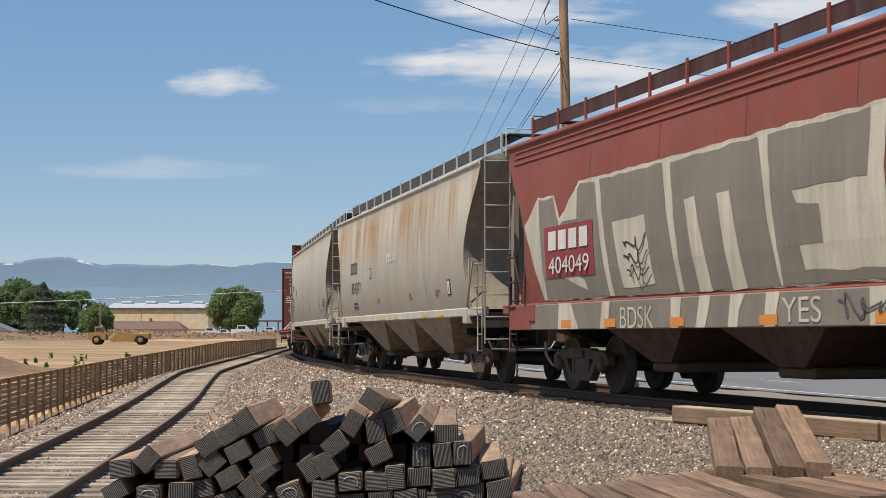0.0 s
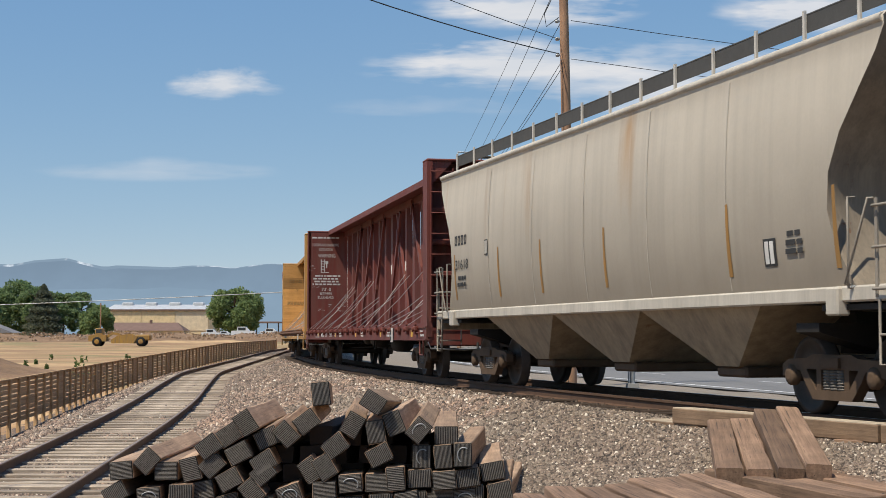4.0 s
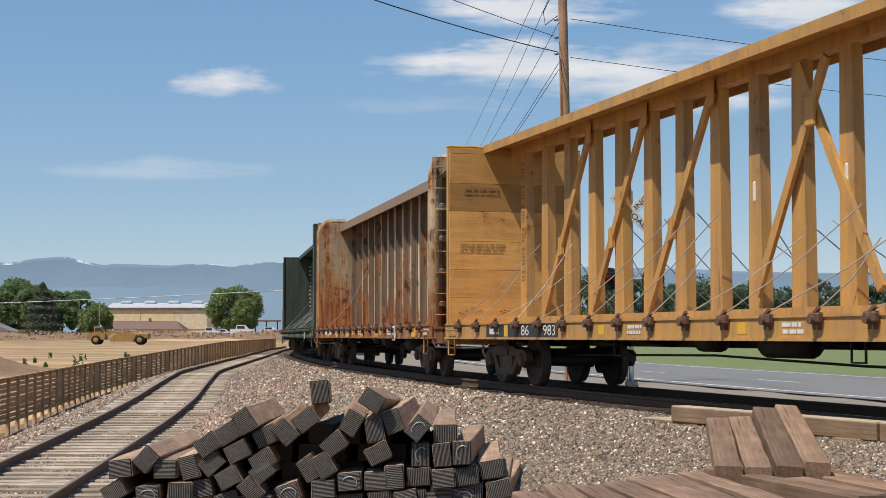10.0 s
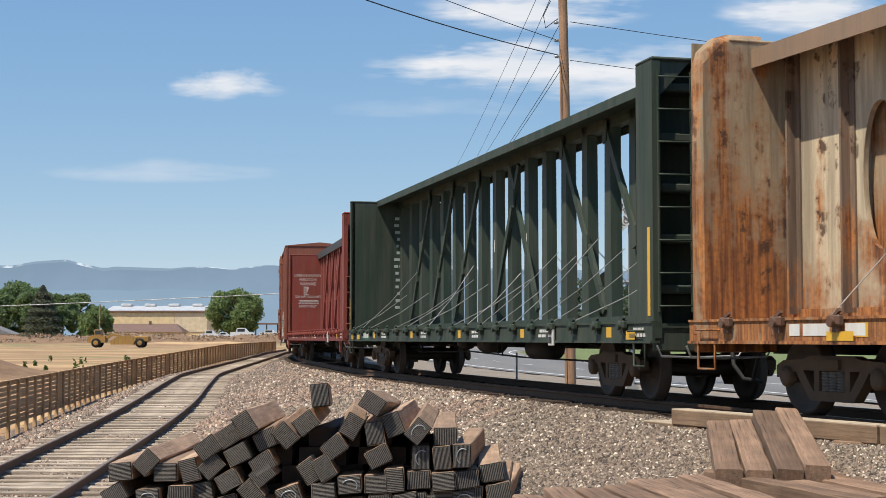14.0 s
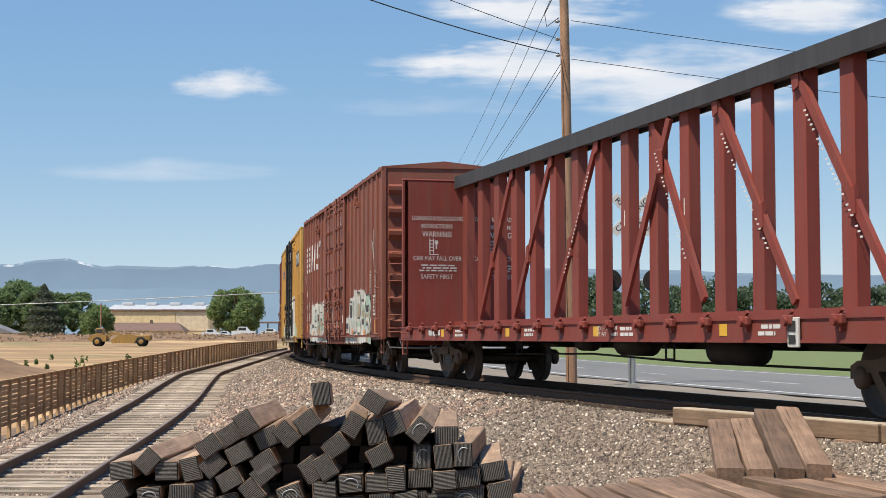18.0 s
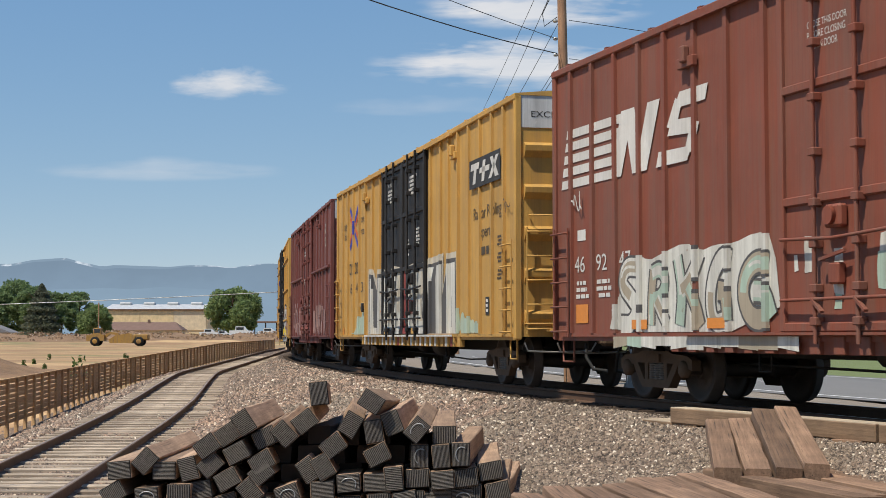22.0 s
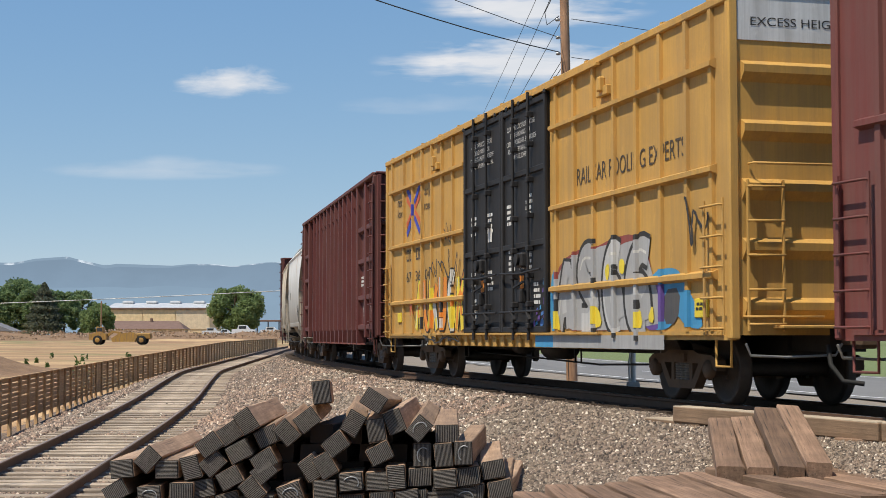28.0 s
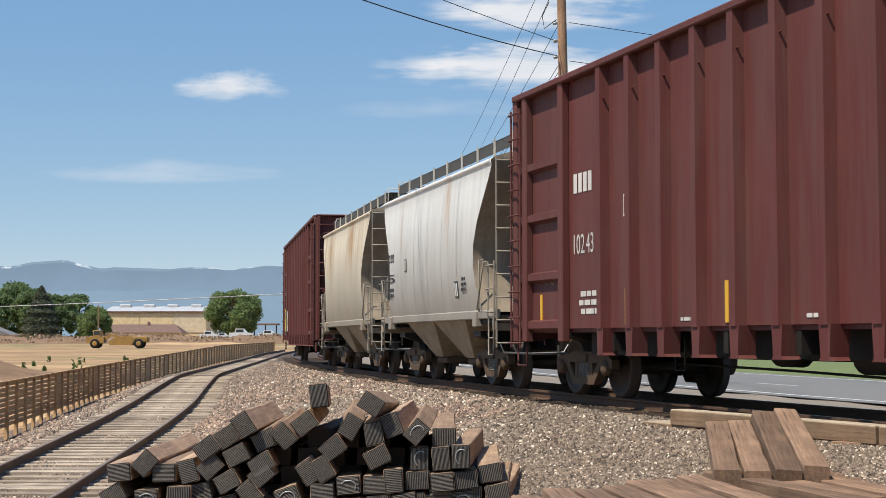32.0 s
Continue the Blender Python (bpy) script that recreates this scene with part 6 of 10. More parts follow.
skin_shape(car, "letter_face", wavy([(0.57, 3.21), (2.71, 3.23), (2.63, 2.55), (1.14, 2.51), (1.21, 2.36), (1.70, 2.34), (1.75, 1.92), (1.26, 1.89), (1.32, 1.63), (2.92, 1.58), (2.92, 1.47), (0.80, 1.46)], seed=5), TAUPE, 0.014)
for k, q in enumerate(([(-5.90, 2.66), (-5.25, 3.17), (-5.24, 2.66)], [(-6.10, 1.85), (-5.46, 1.86), (-5.01, 1.73), (-4.94, 1.58)], [(-3.90, 2.51), (-2.82, 2.56), (-2.57, 1.59), (-3.63, 1.56)], [(-1.57, 2.65), (-1.27, 2.66), (-0.93, 1.45), (-1.29, 1.45)], [(-0.67, 2.65), (-0.35, 2.66), (-0.03, 1.45), (-0.41, 1.45)])):
    skin_shape(car, "letter_counter", wavy(q, 0.3, 0.012, 6 + k), CREAM, 0.018)
skin_shape(car, "letter_edge", [(3.1, 1.45), (3.1, 3.27), (5.6, 3.25), (5.4, 1.45)], CREAM, 0.010)
skin_shape(car, "letter_face", [(3.18, 1.46), (3.18, 3.21), (5.5, 3.2), (5.3, 1.46)], TAUPE, 0.014)
for q in ([(-6.10, 1.40), (-5.6, 1.40), (-5.3, 1.0), (-6.15, 1.0)], [(-4.38, 1.40), (-4.08, 1.40), (-4.14, 1.15), (-4.2, 1.0), (-4.46, 1.0)], [(-2.07, 1.40), (-1.76, 1.40), (-1.8, 1.2), (-1.85, 1.0), (-2.08, 1.0)], [(-1.24, 1.40), (-0.93, 1.40), (-1.0, 1.2), (-1.1, 1.0), (-1.36, 1.0)], [(-0.41, 1.40), (-0.04, 1.40), (-0.2, 1.2), (-0.25, 1.0), (-0.49, 1.0)], [(0.46, 1.40), (0.78, 1.40), (0.7, 1.2), (0.66, 1.0), (0.40, 1.0)], [(2.6, 1.0), (2.6, 1.4), (2.95, 1.4), (2.9, 1.0)]):
    flat(car, "letter_foot", q, CREAM, -1.536)
words(car, "BDSK", -3.72, 1.0, 0.30, CREAM, -1.539, 1.1)
words(car, "YES", 0.82, 1.04, 0.29, CREAM, -1.539, 0.84)
for x in (-6.0, -4.3, -2.1, 0.3, 2.7, 4.6):
    flat(car, "reflector", [(x, 1.02), (x + 0.42, 1.02), (x + 0.42, 1.14), (x, 1.14)], ORANGE_PAINT, -1.54)
for k in range(3):
    scribble(car, -3.7 + 0.12 * k, -2.75 + 0.06 * k, 2.05 - 0.2 * k, 2.32 - 0.2 * k, 0.028, BLACK_PAINT, 3 + k, skin(2.0, 0.03), 6)
scribble(car, 1.9, 3.1, 1.05, 1.36, 0.03, SPRAY_GREY, 6, -1.54, 8)
on_skin(car, "number_sign", [(-6.6, 1.80), (-4.6, 1.80), (-4.62, 2.62), (-6.62, 2.62)], SIGN_RED, 0.022, "red painted panel with a white number")
for k in range(4):
    x = -6.42 + k * 0.43
    g = Geo()
    for xa, xb, za, zb in ((0.0, 0.33, 2.24, 2.54),):
        g.add([(x + xa, skin(2.35, 0.032), za), (x + xb, skin(2.35, 0.032), za), (x + xb, skin(2.35, 0.032), zb), (x + xa, skin(2.35, 0.032), zb)], [(0, 1, 2, 3)])
    part("emblem_block", g, WHITE_PAINT, car)
words(car, "404049", -6.42, 1.87, 0.26, WHITE_PAINT, skin(2.0, 0.04), width=1.65)

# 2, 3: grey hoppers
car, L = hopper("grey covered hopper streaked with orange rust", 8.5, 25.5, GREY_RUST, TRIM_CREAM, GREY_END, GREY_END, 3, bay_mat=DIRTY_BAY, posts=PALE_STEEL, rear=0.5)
g = Geo()
for k in range(4):
    hollow(g, -5.88 + 0.27 * k, -5.69 + 0.27 * k, 2.56, 2.86, skin(2.7, 0.012))
part("reporting_mark", g, BLACK_PAINT, car)
words(car, "854371", -5.74, 2.04, 0.28, BLACK_PAINT, skin(2.2, 0.014), width=1.4)
bars(car, -5.65, -4.82, 1.61, 1.81, 2, BLACK_PAINT, skin(1.72, 0.012))
flat(car, "notice_box", [(-2.95, 2.35), (-2.73, 2.35), (-2.73, 2.62), (-2.95, 2.62)], BLACK_PAINT, skin(2.5, 0.012))
flat(car, "notice_box", [(-2.92, 2.38), (-2.76, 2.38), (-2.76, 2.59), (-2.92, 2.59)], TRIM_CREAM, skin(2.5, 0.016))
for k in range(5):
    flat(car, "emblem_bar", [(-0.62 + 0.25 * k, 2.66), (-0.46 + 0.25 * k, 2.66), (-0.46 + 0.25 * k, 2.86), (-0.62 + 0.25 * k, 2.86)], WHITE_PAINT, skin(2.75, 0.012))
for x, w in ((1.9, 0.35), (4.6, 0.4), (-2.0, 0.3)):
    bars(car, x, x + w, 1.72, 1.86, 2, paint("faded red lettering", (0.30, 0.10, 0.07)), skin(1.8, 0.012), seed=int(x))
on_skin(car, "data_plate", [(5.75, 1.7), (6.05, 1.7), (6.05, 2.02), (5.75, 2.02)], BLACK_PAINT)
for k in range(2):
    on_skin(car, "data_plate", [(5.79 + 0.12 * k, 1.73), (5.88 + 0.12 * k, 1.73), (5.88 + 0.12 * k, 1.99), (5.79 + 0.12 * k, 1.99)], WHITE_PAINT, 0.013)
for k in range(9):
    x = -6.4 + 1.6 * k
    if k % 3 != 2:
        flat(car, "reflector", [(x, 1.29), (x + 0.5, 1.29), (x + 0.5, 1.35), (x, 1.35)], REFLECT, -1.506)
car, L = hopper("tan-grey covered hopper with black number", 27.15, 44.1, GREY_TAN, TRIM_CREAM, GREY_END, GREY_END, 3, bay_mat=DIRTY_BAY, posts=PALE_STEEL)
hopper_marks(car, L, -6.95, "31618", None, BLACK_PAINT)
for x in (-7.0, -4.25, -2.0, 0.8, 4.8, 7.3):
    on_skin(car, "rust_run", [(x, 1.62), (x + 0.1, 1.62), (x + 0.06, 2.5), (x, 2.5)], paint("rust run", (0.36, 0.19, 0.05), 0.3, 0.3))

# 4 to 8: centerbeam cars
car, L, xr, xf, xs = centerbeam("dark maroon centerbeam car with lettered bulkheads", 45.15, 67.87, MAROON_CB, MAROON_CB, 0.68, 20, 0.31, seed=3, thick=(0.12, 0.5), first=10.72)
xb = xr + 0.008
WORN_WHITE = paint("scuffed white lettering", (0.48, 0.42, 0.40))
words(car, "LOADING AND UNLOADING", -1.25, 4.16, 0.10, WHITE_PAINT, xb, 0.95, "x")
words(car, "INSTRUCTION", -1.02, 4.0, 0.09, WHITE_PAINT, xb, 0.5, "x")
words(car, "WARNING", -1.05, 3.76, 0.13, WHITE_PAINT, xb, 0.62, "x")
words(car, "BETWEEN", -0.98, 2.42, 0.09, WHITE_PAINT, xb, 0.42, "x")
words(car, "BULKHEADS", -1.05, 2.28, 0.10, WHITE_PAINT, xb, 0.56, "x")
words(car, "73'-0", -0.92, 2.56, 0.11, WHITE_PAINT, xb, 0.34, "x")


def end_bars(parent, x, y0, y1, z0, z1, rows, material, seed):
    """Small unreadable lettering on a bulkhead."""
    rnd = random.Random(seed)
    g = Geo()
    h = (z1 - z0) / rows
    for r in range(rows):
        z, y = z1 - (r + 0.8) * h, y0 + rnd.uniform(0, 0.1)
        while y < y1 - 0.05:
            w = rnd.uniform(0.05, 0.2)
            g.add([(x, y, z), (x, min(y + w, y1), z), (x, min(y + w, y1), z + 0.55 * h), (x, y, z + 0.55 * h)], [(0, 1, 2, 3)])
            y += w + 0.035
    return part("small_lettering", g, material, parent)


def warning_figure(parent, x, y, z, k, material):
    """The plain pictogram below the warning: a block beside a ladder-like shape."""
    g = Geo()
    for a, b, c, d in ((0, 0.03, 0, 0.46), (0.12, 0.15, 0, 0.46), (0.03, 0.12, 0.08, 0.105), (0.03, 0.12, 0.18, 0.205), (0.03, 0.12, 0.28, 0.305), (0.03, 0.12, 0.38, 0.405), (0.17, 0.28, 0.30, 0.40), (0.20, 0.24, 0.14, 0.30), (0.0, 0.30, -0.04, -0.015)):
        g.add([(x, y + a * k, z + c * k), (x, y + b * k, z + c * k), (x, y + b * k, z + d * k), (x, y + a * k, z + d * k)], [(0, 1, 2, 3)])
    return part("warning_pictogram", g, material, parent)


end_bars(car, xb, -1.28, -0.3, 4.42, 4.52, 1, WHITE_PAINT, 1)
warning_figure(car, xb, -0.95, 3.25, 0.95, WHITE_PAINT)
end_bars(car, xb, -1.25, -0.25, 2.75, 3.15, 4, WHITE_PAINT, 2)
# the same notice on the far half of the bulkhead
words(car, "LOADING AND UNLOADING", 0.2, 4.16, 0.10, WHITE_PAINT, xb, 0.95, "x")
words(car, "INSTRUCTION", 0.43, 4.0, 0.09, WHITE_PAINT, xb, 0.5, "x")
words(car, "WARNING", 0.4, 3.76, 0.13, WHITE_PAINT, xb, 0.62, "x")
warning_figure(car, xb, 0.68, 3.25, 0.95, WHITE_PAINT)
end_bars(car, xb, 0.2, 1.2, 2.75, 3.15, 4, WORN_WHITE, 6)
end_bars(car, xb, 0.45, 1.0, 2.28, 2.6, 3, WORN_WHITE, 7)


def post_notice(parent, x, material, seed, top=4.3, y=-0.085):
    """Narrow block of small lettering down the side of the end post."""
    rnd = random.Random(seed)
    z, k = top, 0
    while z > 1.95:
        h = 0.055 if k % 9 in (0, 5) else 0.034
        bars(parent, x - 0.125, x + rnd.uniform(0.07, 0.125), z - h, z + h * 0.6, 1, material, y, seed=seed + k, gap=0.06)
        z -= h * 1.9 + (0.09 if k % 9 in (4, 8) else 0.0)
        k += 1


def scrapes(parent, x, spots, material, seed):
    """Bare scrapes on a bulkhead where loads have rubbed."""
    rnd = random.Random(seed)
    for y, z, n in spots:
        g = Geo()
        for k in range(n):
            a, b = y + rnd.uniform(-0.12, 0.12), z + rnd.uniform(-0.10, 0.10)
            w, t, d = rnd.uniform(0.04, 0.15), rnd.uniform(0.006, 0.022), rnd.uniform(-0.05, 0.05)
            g.add([(x, a, b), (x, a + w * 0.6, b + d * 0.6 - t * 0.5), (x, a + w, b + d), (x, a + w * 0.5, b + d * 0.5 + t)], [(0, 1, 2, 3)])
        part("scrape", g, material, parent)


post_notice(car, xs[0], WHITE_PAINT, 20)
scrapes(car, xb + 0.002, ((-0.95, 1.95, 5), (-0.3, 1.93, 6), (-0.62, 2.0, 3), (-1.28, 3.4, 4), (0.2, 2.7, 6), (0.22, 3.3, 6), (0.18, 2.2, 5), (-1.15, 2.7, 3)), WORN_WHITE, 31)
words(car, "30", -L / 2 + 5.5, 0.91, 0.17, WHITE_PAINT, -1.446, 0.36)
words(car, "563", -L / 2 + 6.58, 0.91, 0.17, WHITE_PAINT, -1.446, 0.5)
bars(car, -L / 2 + 2.7, -L / 2 + 3.9, 0.88, 1.08, 3, WORN_WHITE, -1.446, seed=3)
bars(car, -L / 2 + 4.3, -L / 2 + 4.85, 0.88, 1.1, 1, WHITE_PAINT, -1.446)
words(car, "LD LMT", -L / 2 + 7.55, 1.0, 0.06, WHITE_PAINT, -1.446, 0.45)
words(car, "LT WT", -L / 2 + 7.55, 0.91, 0.06, WHITE_PAINT, -1.446, 0.38)

car, L, xr, xf, xs = centerbeam("yellow centerbeam car with plywood-faced bulkhead", 69.0, 91.97, YELLOW_CB, YELLOW_CB, 0.68, 20, 0.32, wood=PLY, winch_mat=RUST_WINCH, seed=5, rail_mat=YELLOW_CB, thick=(0.12, 0.65), first=10.6)
end_bars(car, xr + 0.04, -1.1, -0.35, 3.7, 3.88, 2, paint("faded brown lettering", (0.30, 0.17, 0.05)), 3)
FADED = paint("faded lettering", (0.26, 0.14, 0.04))
post_notice(car, xs[0], FADED, 40)
end_bars(car, xr + 0.04, -1.2, -0.2, 2.55, 2.75, 3, paint("ghosted lettering", (0.50, 0.31, 0.10)), 8)
scrapes(car, xr + 0.042, ((-0.75, 3.25, 5), (-0.3, 3.3, 4), (-0.3, 1.35, 8), (-1.2, 1.3, 4), (-0.9, 1.32, 4)), FADED, 33)
flat(car, "number_panel", [(-L / 2 + 2.6, 0.87), (-L / 2 + 6.25, 0.87), (-L / 2 + 6.25, 1.09), (-L / 2 + 2.6, 1.09)], BLACK_PAINT, -1.446)
words(car, "983", -L / 2 + 5.58, 0.90, 0.17, WHITE_PAINT, -1.45, 0.55)
bars(car, -L / 2 + 2.7, -L / 2 + 3.45, 0.88, 1.08, 1, WHITE_PAINT, -1.45)
words(car, "86", -L / 2 + 4.5, 0.90, 0.17, WHITE_PAINT, -1.45, 0.38)
flat(car, "reflector", [(-L / 2 + 3.6, 0.88), (-L / 2 + 3.8, 0.88), (-L / 2 + 3.8, 1.08), (-L / 2 + 3.6, 1.08)], REFLECT, -1.45)

car, L, xr, xf, xs = centerbeam("badly rusted centerbeam car with oval openings", 93.3, 112.5, RUSTY, TAUPE_CHORD, 0.68, 16, 0.22, straps=False, web=True, web_mat=RUST_WEB, winch_mat=RUST_WINCH, seed=7, rounded=True, rail_mat=RUSTY, chord_h=0.24, thick=(0.3, 0.5), zt=4.58, first=8.62, rib_mat=RUST_RIB)
for x in (-6.5, -4.6, -2.4, 0.2, 2.6, 5.2, 7.6):
    flat(car, "reflector", [(x, 0.87), (x + 0.5, 0.87), (x + 0.5, 0.97), (x, 0.97)], REFLECT, -1.476)
bars(car, -7.4, -5.6, 0.88, 1.1, 1, WHITE_PAINT, -1.446, seed=9)
part("sling_cable", Geo().tube([(xs[2] + 0.3, -1.45, 1.15), (xs[2] + 0.5, -0.8, 1.9), (xs[2] + 0.75, -0.24, 3.0)], 0.007, 4), CABLE, car)

car, L, xr, xf, xs = centerbeam("dark green centerbeam car with slack tie-down cables", 113.5, 136.0, GREEN_CB, GREEN_CB, 0.68, 20, 0.30, seed=9, thick=(0.12, 0.6), first=9.42, deep=0.10)
for k in range(14):
    end_bars(car, xr + 0.008, -0.2, 0.1, 1.7 + k * 0.19, 1.84 + k * 0.19, 1, paint("worn white lettering", (0.5, 0.52, 0.48)), 60 + k)
flat(car, "number_panel", [(-L / 2 + 1.9, 0.87), (-L / 2 + 2.9, 0.87), (-L / 2 + 2.9, 1.09), (-L / 2 + 1.9, 1.09)], paint("green number panel", (0.02, 0.13, 0.07)), -1.446)
bars(car, -L / 2 + 2.0, -L / 2 + 2.85, 0.87, 1.08, 1, WHITE_PAINT, -1.45, seed=4)
for x in (-L / 2 + 0.5, -L / 2 + 1.4, L / 2 - 0.9):
    flat(car, "reflector", [(x, 0.88), (x + 0.35, 0.88), (x + 0.35, 1.0), (x, 1.0)], REFLECT, -1.476)
flat(car, "reflector", [(L / 2 - 0.2, 1.2), (L / 2 - 0.1, 1.2), (L / 2 - 0.1, 2.4), (L / 2 - 0.2, 2.4)], REFLECT, -1.424)
flat(car, "reflector", [(-L / 2 + 0.02, 1.0), (-L / 2 + 0.08, 1.0), (-L / 2 + 0.08, 2.0), (-L / 2 + 0.02, 2.0)], REFLECT, -1.424)

car, L, xr, xf, xs = centerbeam("brick red centerbeam car with black top chord", 137.3, 159.87, RED_CB, BLACK_CB, 0.2, 20, 0.33, straps=False, seed=4, chord_h=0.28, rail_mat=RED_CB, thick=(0.12, 0.5), zt=4.6, first=10.75, pitch=1.19, top=4.48, closed=True)
xb = xr + 0.008
words(car, "LOADING & UNLOADING", -1.20, 3.58, 0.10, WHITE_PAINT, xb, 1.2, "x")
words(car, "INSTRUCTIONS", -1.0, 3.40, 0.10, WHITE_PAINT, xb, 0.75, "x")
words(car, "WARNING", -0.97, 3.20, 0.13, WHITE_PAINT, xb, 0.7, "x")
warning_figure(car, xb, -0.80, 2.82, 0.75, WHITE_PAINT)
words(car, "CAR MAY FALL OVER", -1.18, 2.66, 0.10, WHITE_PAINT, xb, 1.15, "x")
end_bars(car, xb, -1.05, -0.15, 2.40, 2.58, 3, WHITE_PAINT, 5)
words(car, "SAFETY FIRST", -1.0, 2.24, 0.10, WHITE_PAINT, xb, 0.76, "x")
words(car, "LOADING & UNLOADING", 0.25, 3.58, 0.10, WHITE_PAINT, xb, 1.1, "x")
words(car, "INSTRUCTIONS", 0.45, 3.40, 0.10, WHITE_PAINT, xb, 0.75, "x")
words(car, "WARNING", 0.48, 3.20, 0.13, WHITE_PAINT, xb, 0.7, "x")
warning_figure(car, xb, 0.65, 2.82, 0.75, WHITE_PAINT)
words(car, "CAR MAY FALL OVER", 0.25, 2.66, 0.10, WHITE_PAINT, xb, 1.1, "x")
end_bars(car, xb, 0.35, 1.25, 2.40, 2.58, 3, WHITE_PAINT, 5)
words(car, "SAFETY FIRST", 0.45, 2.24, 0.10, WHITE_PAINT, xb, 0.76, "x")
for xa, xb in ((2.4, 4.65), (4.8, 7.0), (0.1, 1.95), (-2.1, -4.2)):
    g, m = Geo(), 26
    for k in range(m):
        u = 0.18 + 0.62 * k / m
        if k % 13 in (5, 9):
            continue
        px, pz = xa + (xb - xa) * u, 4.3 + (1.45 - 4.3) * u
        g.add([(px - 0.03, -0.235, pz - 0.012), (px + 0.035, -0.235, pz - 0.012), (px + 0.035, -0.235, pz + 0.012), (px - 0.03, -0.235, pz + 0.012)], [(0, 1, 2, 3)])
    part("small_lettering", g, WHITE_PAINT, car)
words(car, "LD LMT", 1.0, 1.0, 0.06, WHITE_PAINT, -1.446, 0.45)
words(car, "LT WT", 1.0, 0.91, 0.06, WHITE_PAINT, -1.446, 0.38)
bars(car, 1.55, 1.85, 0.9, 1.08, 2, WHITE_PAINT, -1.446)
bars(car, -L / 2 + 2.3, -L / 2 + 3.7, 0.90, 1.08, 1, WHITE_PAINT, -1.446)
words(car, "NO WALKING SURFACE", -0.95, 3.38, 0.07, WHITE_PAINT, L / 2 - 0.17, 0.95, "x")
words(car, "ON TOP OF CAR", -0.95, 3.28, 0.07, WHITE_PAINT, L / 2 - 0.17, 0.68, "x")

# 9: brown box car
RIBS9 = [-8.55, -7.75, -6.95, -6.15, -5.35, -4.5, -3.65, -2.75, 2.85, 3.65, 4.4, 5.2, 6.0, 6.8, 7.6, 8.4]
car, L = boxcar("brown double-door boxcar with white graffiti", 161.8, 180.3, BROWN_BOX, BROWN_BOX, (-2.32, 2.42), RIBS9, top=5.02, number_ribs_end=7, door_rows=(2.40, 3.66))
y = -1.512
for k in range(5):
    z = 3.16 + 0.19 * k
    flat(car, "emblem_stripe", [(-8.95 + 0.05 * k, z), (-7.05 + 0.09 * k, z), (-6.99 + 0.09 * k, z + 0.13), (-8.91 + 0.05 * k, z + 0.13)], WHITE_PAINT, y)
for k, q in enumerate(([(-7.15, 3.16), (-6.75, 3.16), (-6.33, 4.08), (-6.73, 4.08)], [(-6.66, 4.08), (-6.30, 4.08), (-6.02, 3.16), (-6.38, 3.16)], [(-6.30, 3.16), (-5.92, 3.16), (-5.50, 4.08), (-5.88, 4.08)])):
    flat(car, "emblem_block", q, WHITE_PAINT, y - 0.002 - 0.001 * k)
for k, q in enumerate(([(-5.08, 3.88), (-4.22, 3.88), (-4.14, 4.08), (-4.92, 4.08)], [(-5.30, 3.66), (-5.04, 3.60), (-4.86, 3.92), (-5.04, 4.02)], [(-5.28, 3.54), (-4.56, 3.50), (-4.50, 3.70), (-5.16, 3.74)], [(-4.78, 3.30), (-4.56, 3.24), (-4.38, 3.62), (-4.60, 3.66)], [(-5.62, 3.16), (-4.72, 3.16), (-4.58, 3.34), (-5.54, 3.36)])):
    flat(car, "emblem_block", q, WHITE_PAINT, y - 0.005 - 0.001 * k)
bars(car, -8.4, -7.95, 2.28, 2.55, 1, WHITE_PAINT)
for s, x in (("46", -8.45), ("92", -7.65), ("47", -6.85)):
    words(car, s, x, 1.86, 0.24, WHITE_PAINT, -1.51, 0.38)
bars(car, -8.45, -7.9, 1.45, 1.75, 3, WHITE_PAINT, seed=2)
bars(car, -7.65, -7.1, 1.45, 1.75, 3, WHITE_PAINT, seed=3)
flat(car, "reflector", [(-8.4, 1.1), (-7.95, 1.1), (-7.95, 1.38), (-8.4, 1.38)], ORANGE_PAINT, -1.51)
flat(car, "reflector", [(7.85, 0.98), (8.3, 0.98), (8.3, 1.38), (7.85, 1.38)], ORANGE_PAINT, -1.51)
words(car, "BEFORE CLOSING", -1.75, 4.16, 0.08, WHITE_PAINT, -1.556, 0.75)
words(car, "CLOSE THIS DOOR", -1.75, 4.28, 0.08, WHITE_PAINT, -1.556, 0.78)
words(car, "MAIN DOOR", -1.65, 4.04, 0.08, WHITE_PAINT, -1.556, 0.5)
words(car, "CLOSE AND LOCK", 0.75, 4.32, 0.09, WHITE_PAINT, -1.556, 0.85)
words(car, "BOTH DOORS BEFORE", 0.7, 4.19, 0.09, WHITE_PAINT, -1.556, 1.0)
words(car, "MOVING CAR", 0.85, 4.06, 0.09, WHITE_PAINT, -1.556, 0.65)
TAN_SPRAY = paint("tan spray paint", (0.42, 0.36, 0.27), 0.08, 0.25)
_hull9 = [(-7.1, 1.1), (-6.7, 1.6), (-6.3, 2.0), (-5.9, 1.85), (-5.5, 1.93), (-4.8, 2.05), (-4.4, 1.9), (-4.0, 1.97), (-3.55, 1.95), (-3.0, 2.06), (-2.6, 2.0)]
coat(car, "sprayed_halo", rounded([(-7.2, 0.96)] + [(x, z + 0.07) for x, z in _hull9] + [(-2.42, 0.96)], 1), SPRAY_WHITE, -1.511, RIBS9)
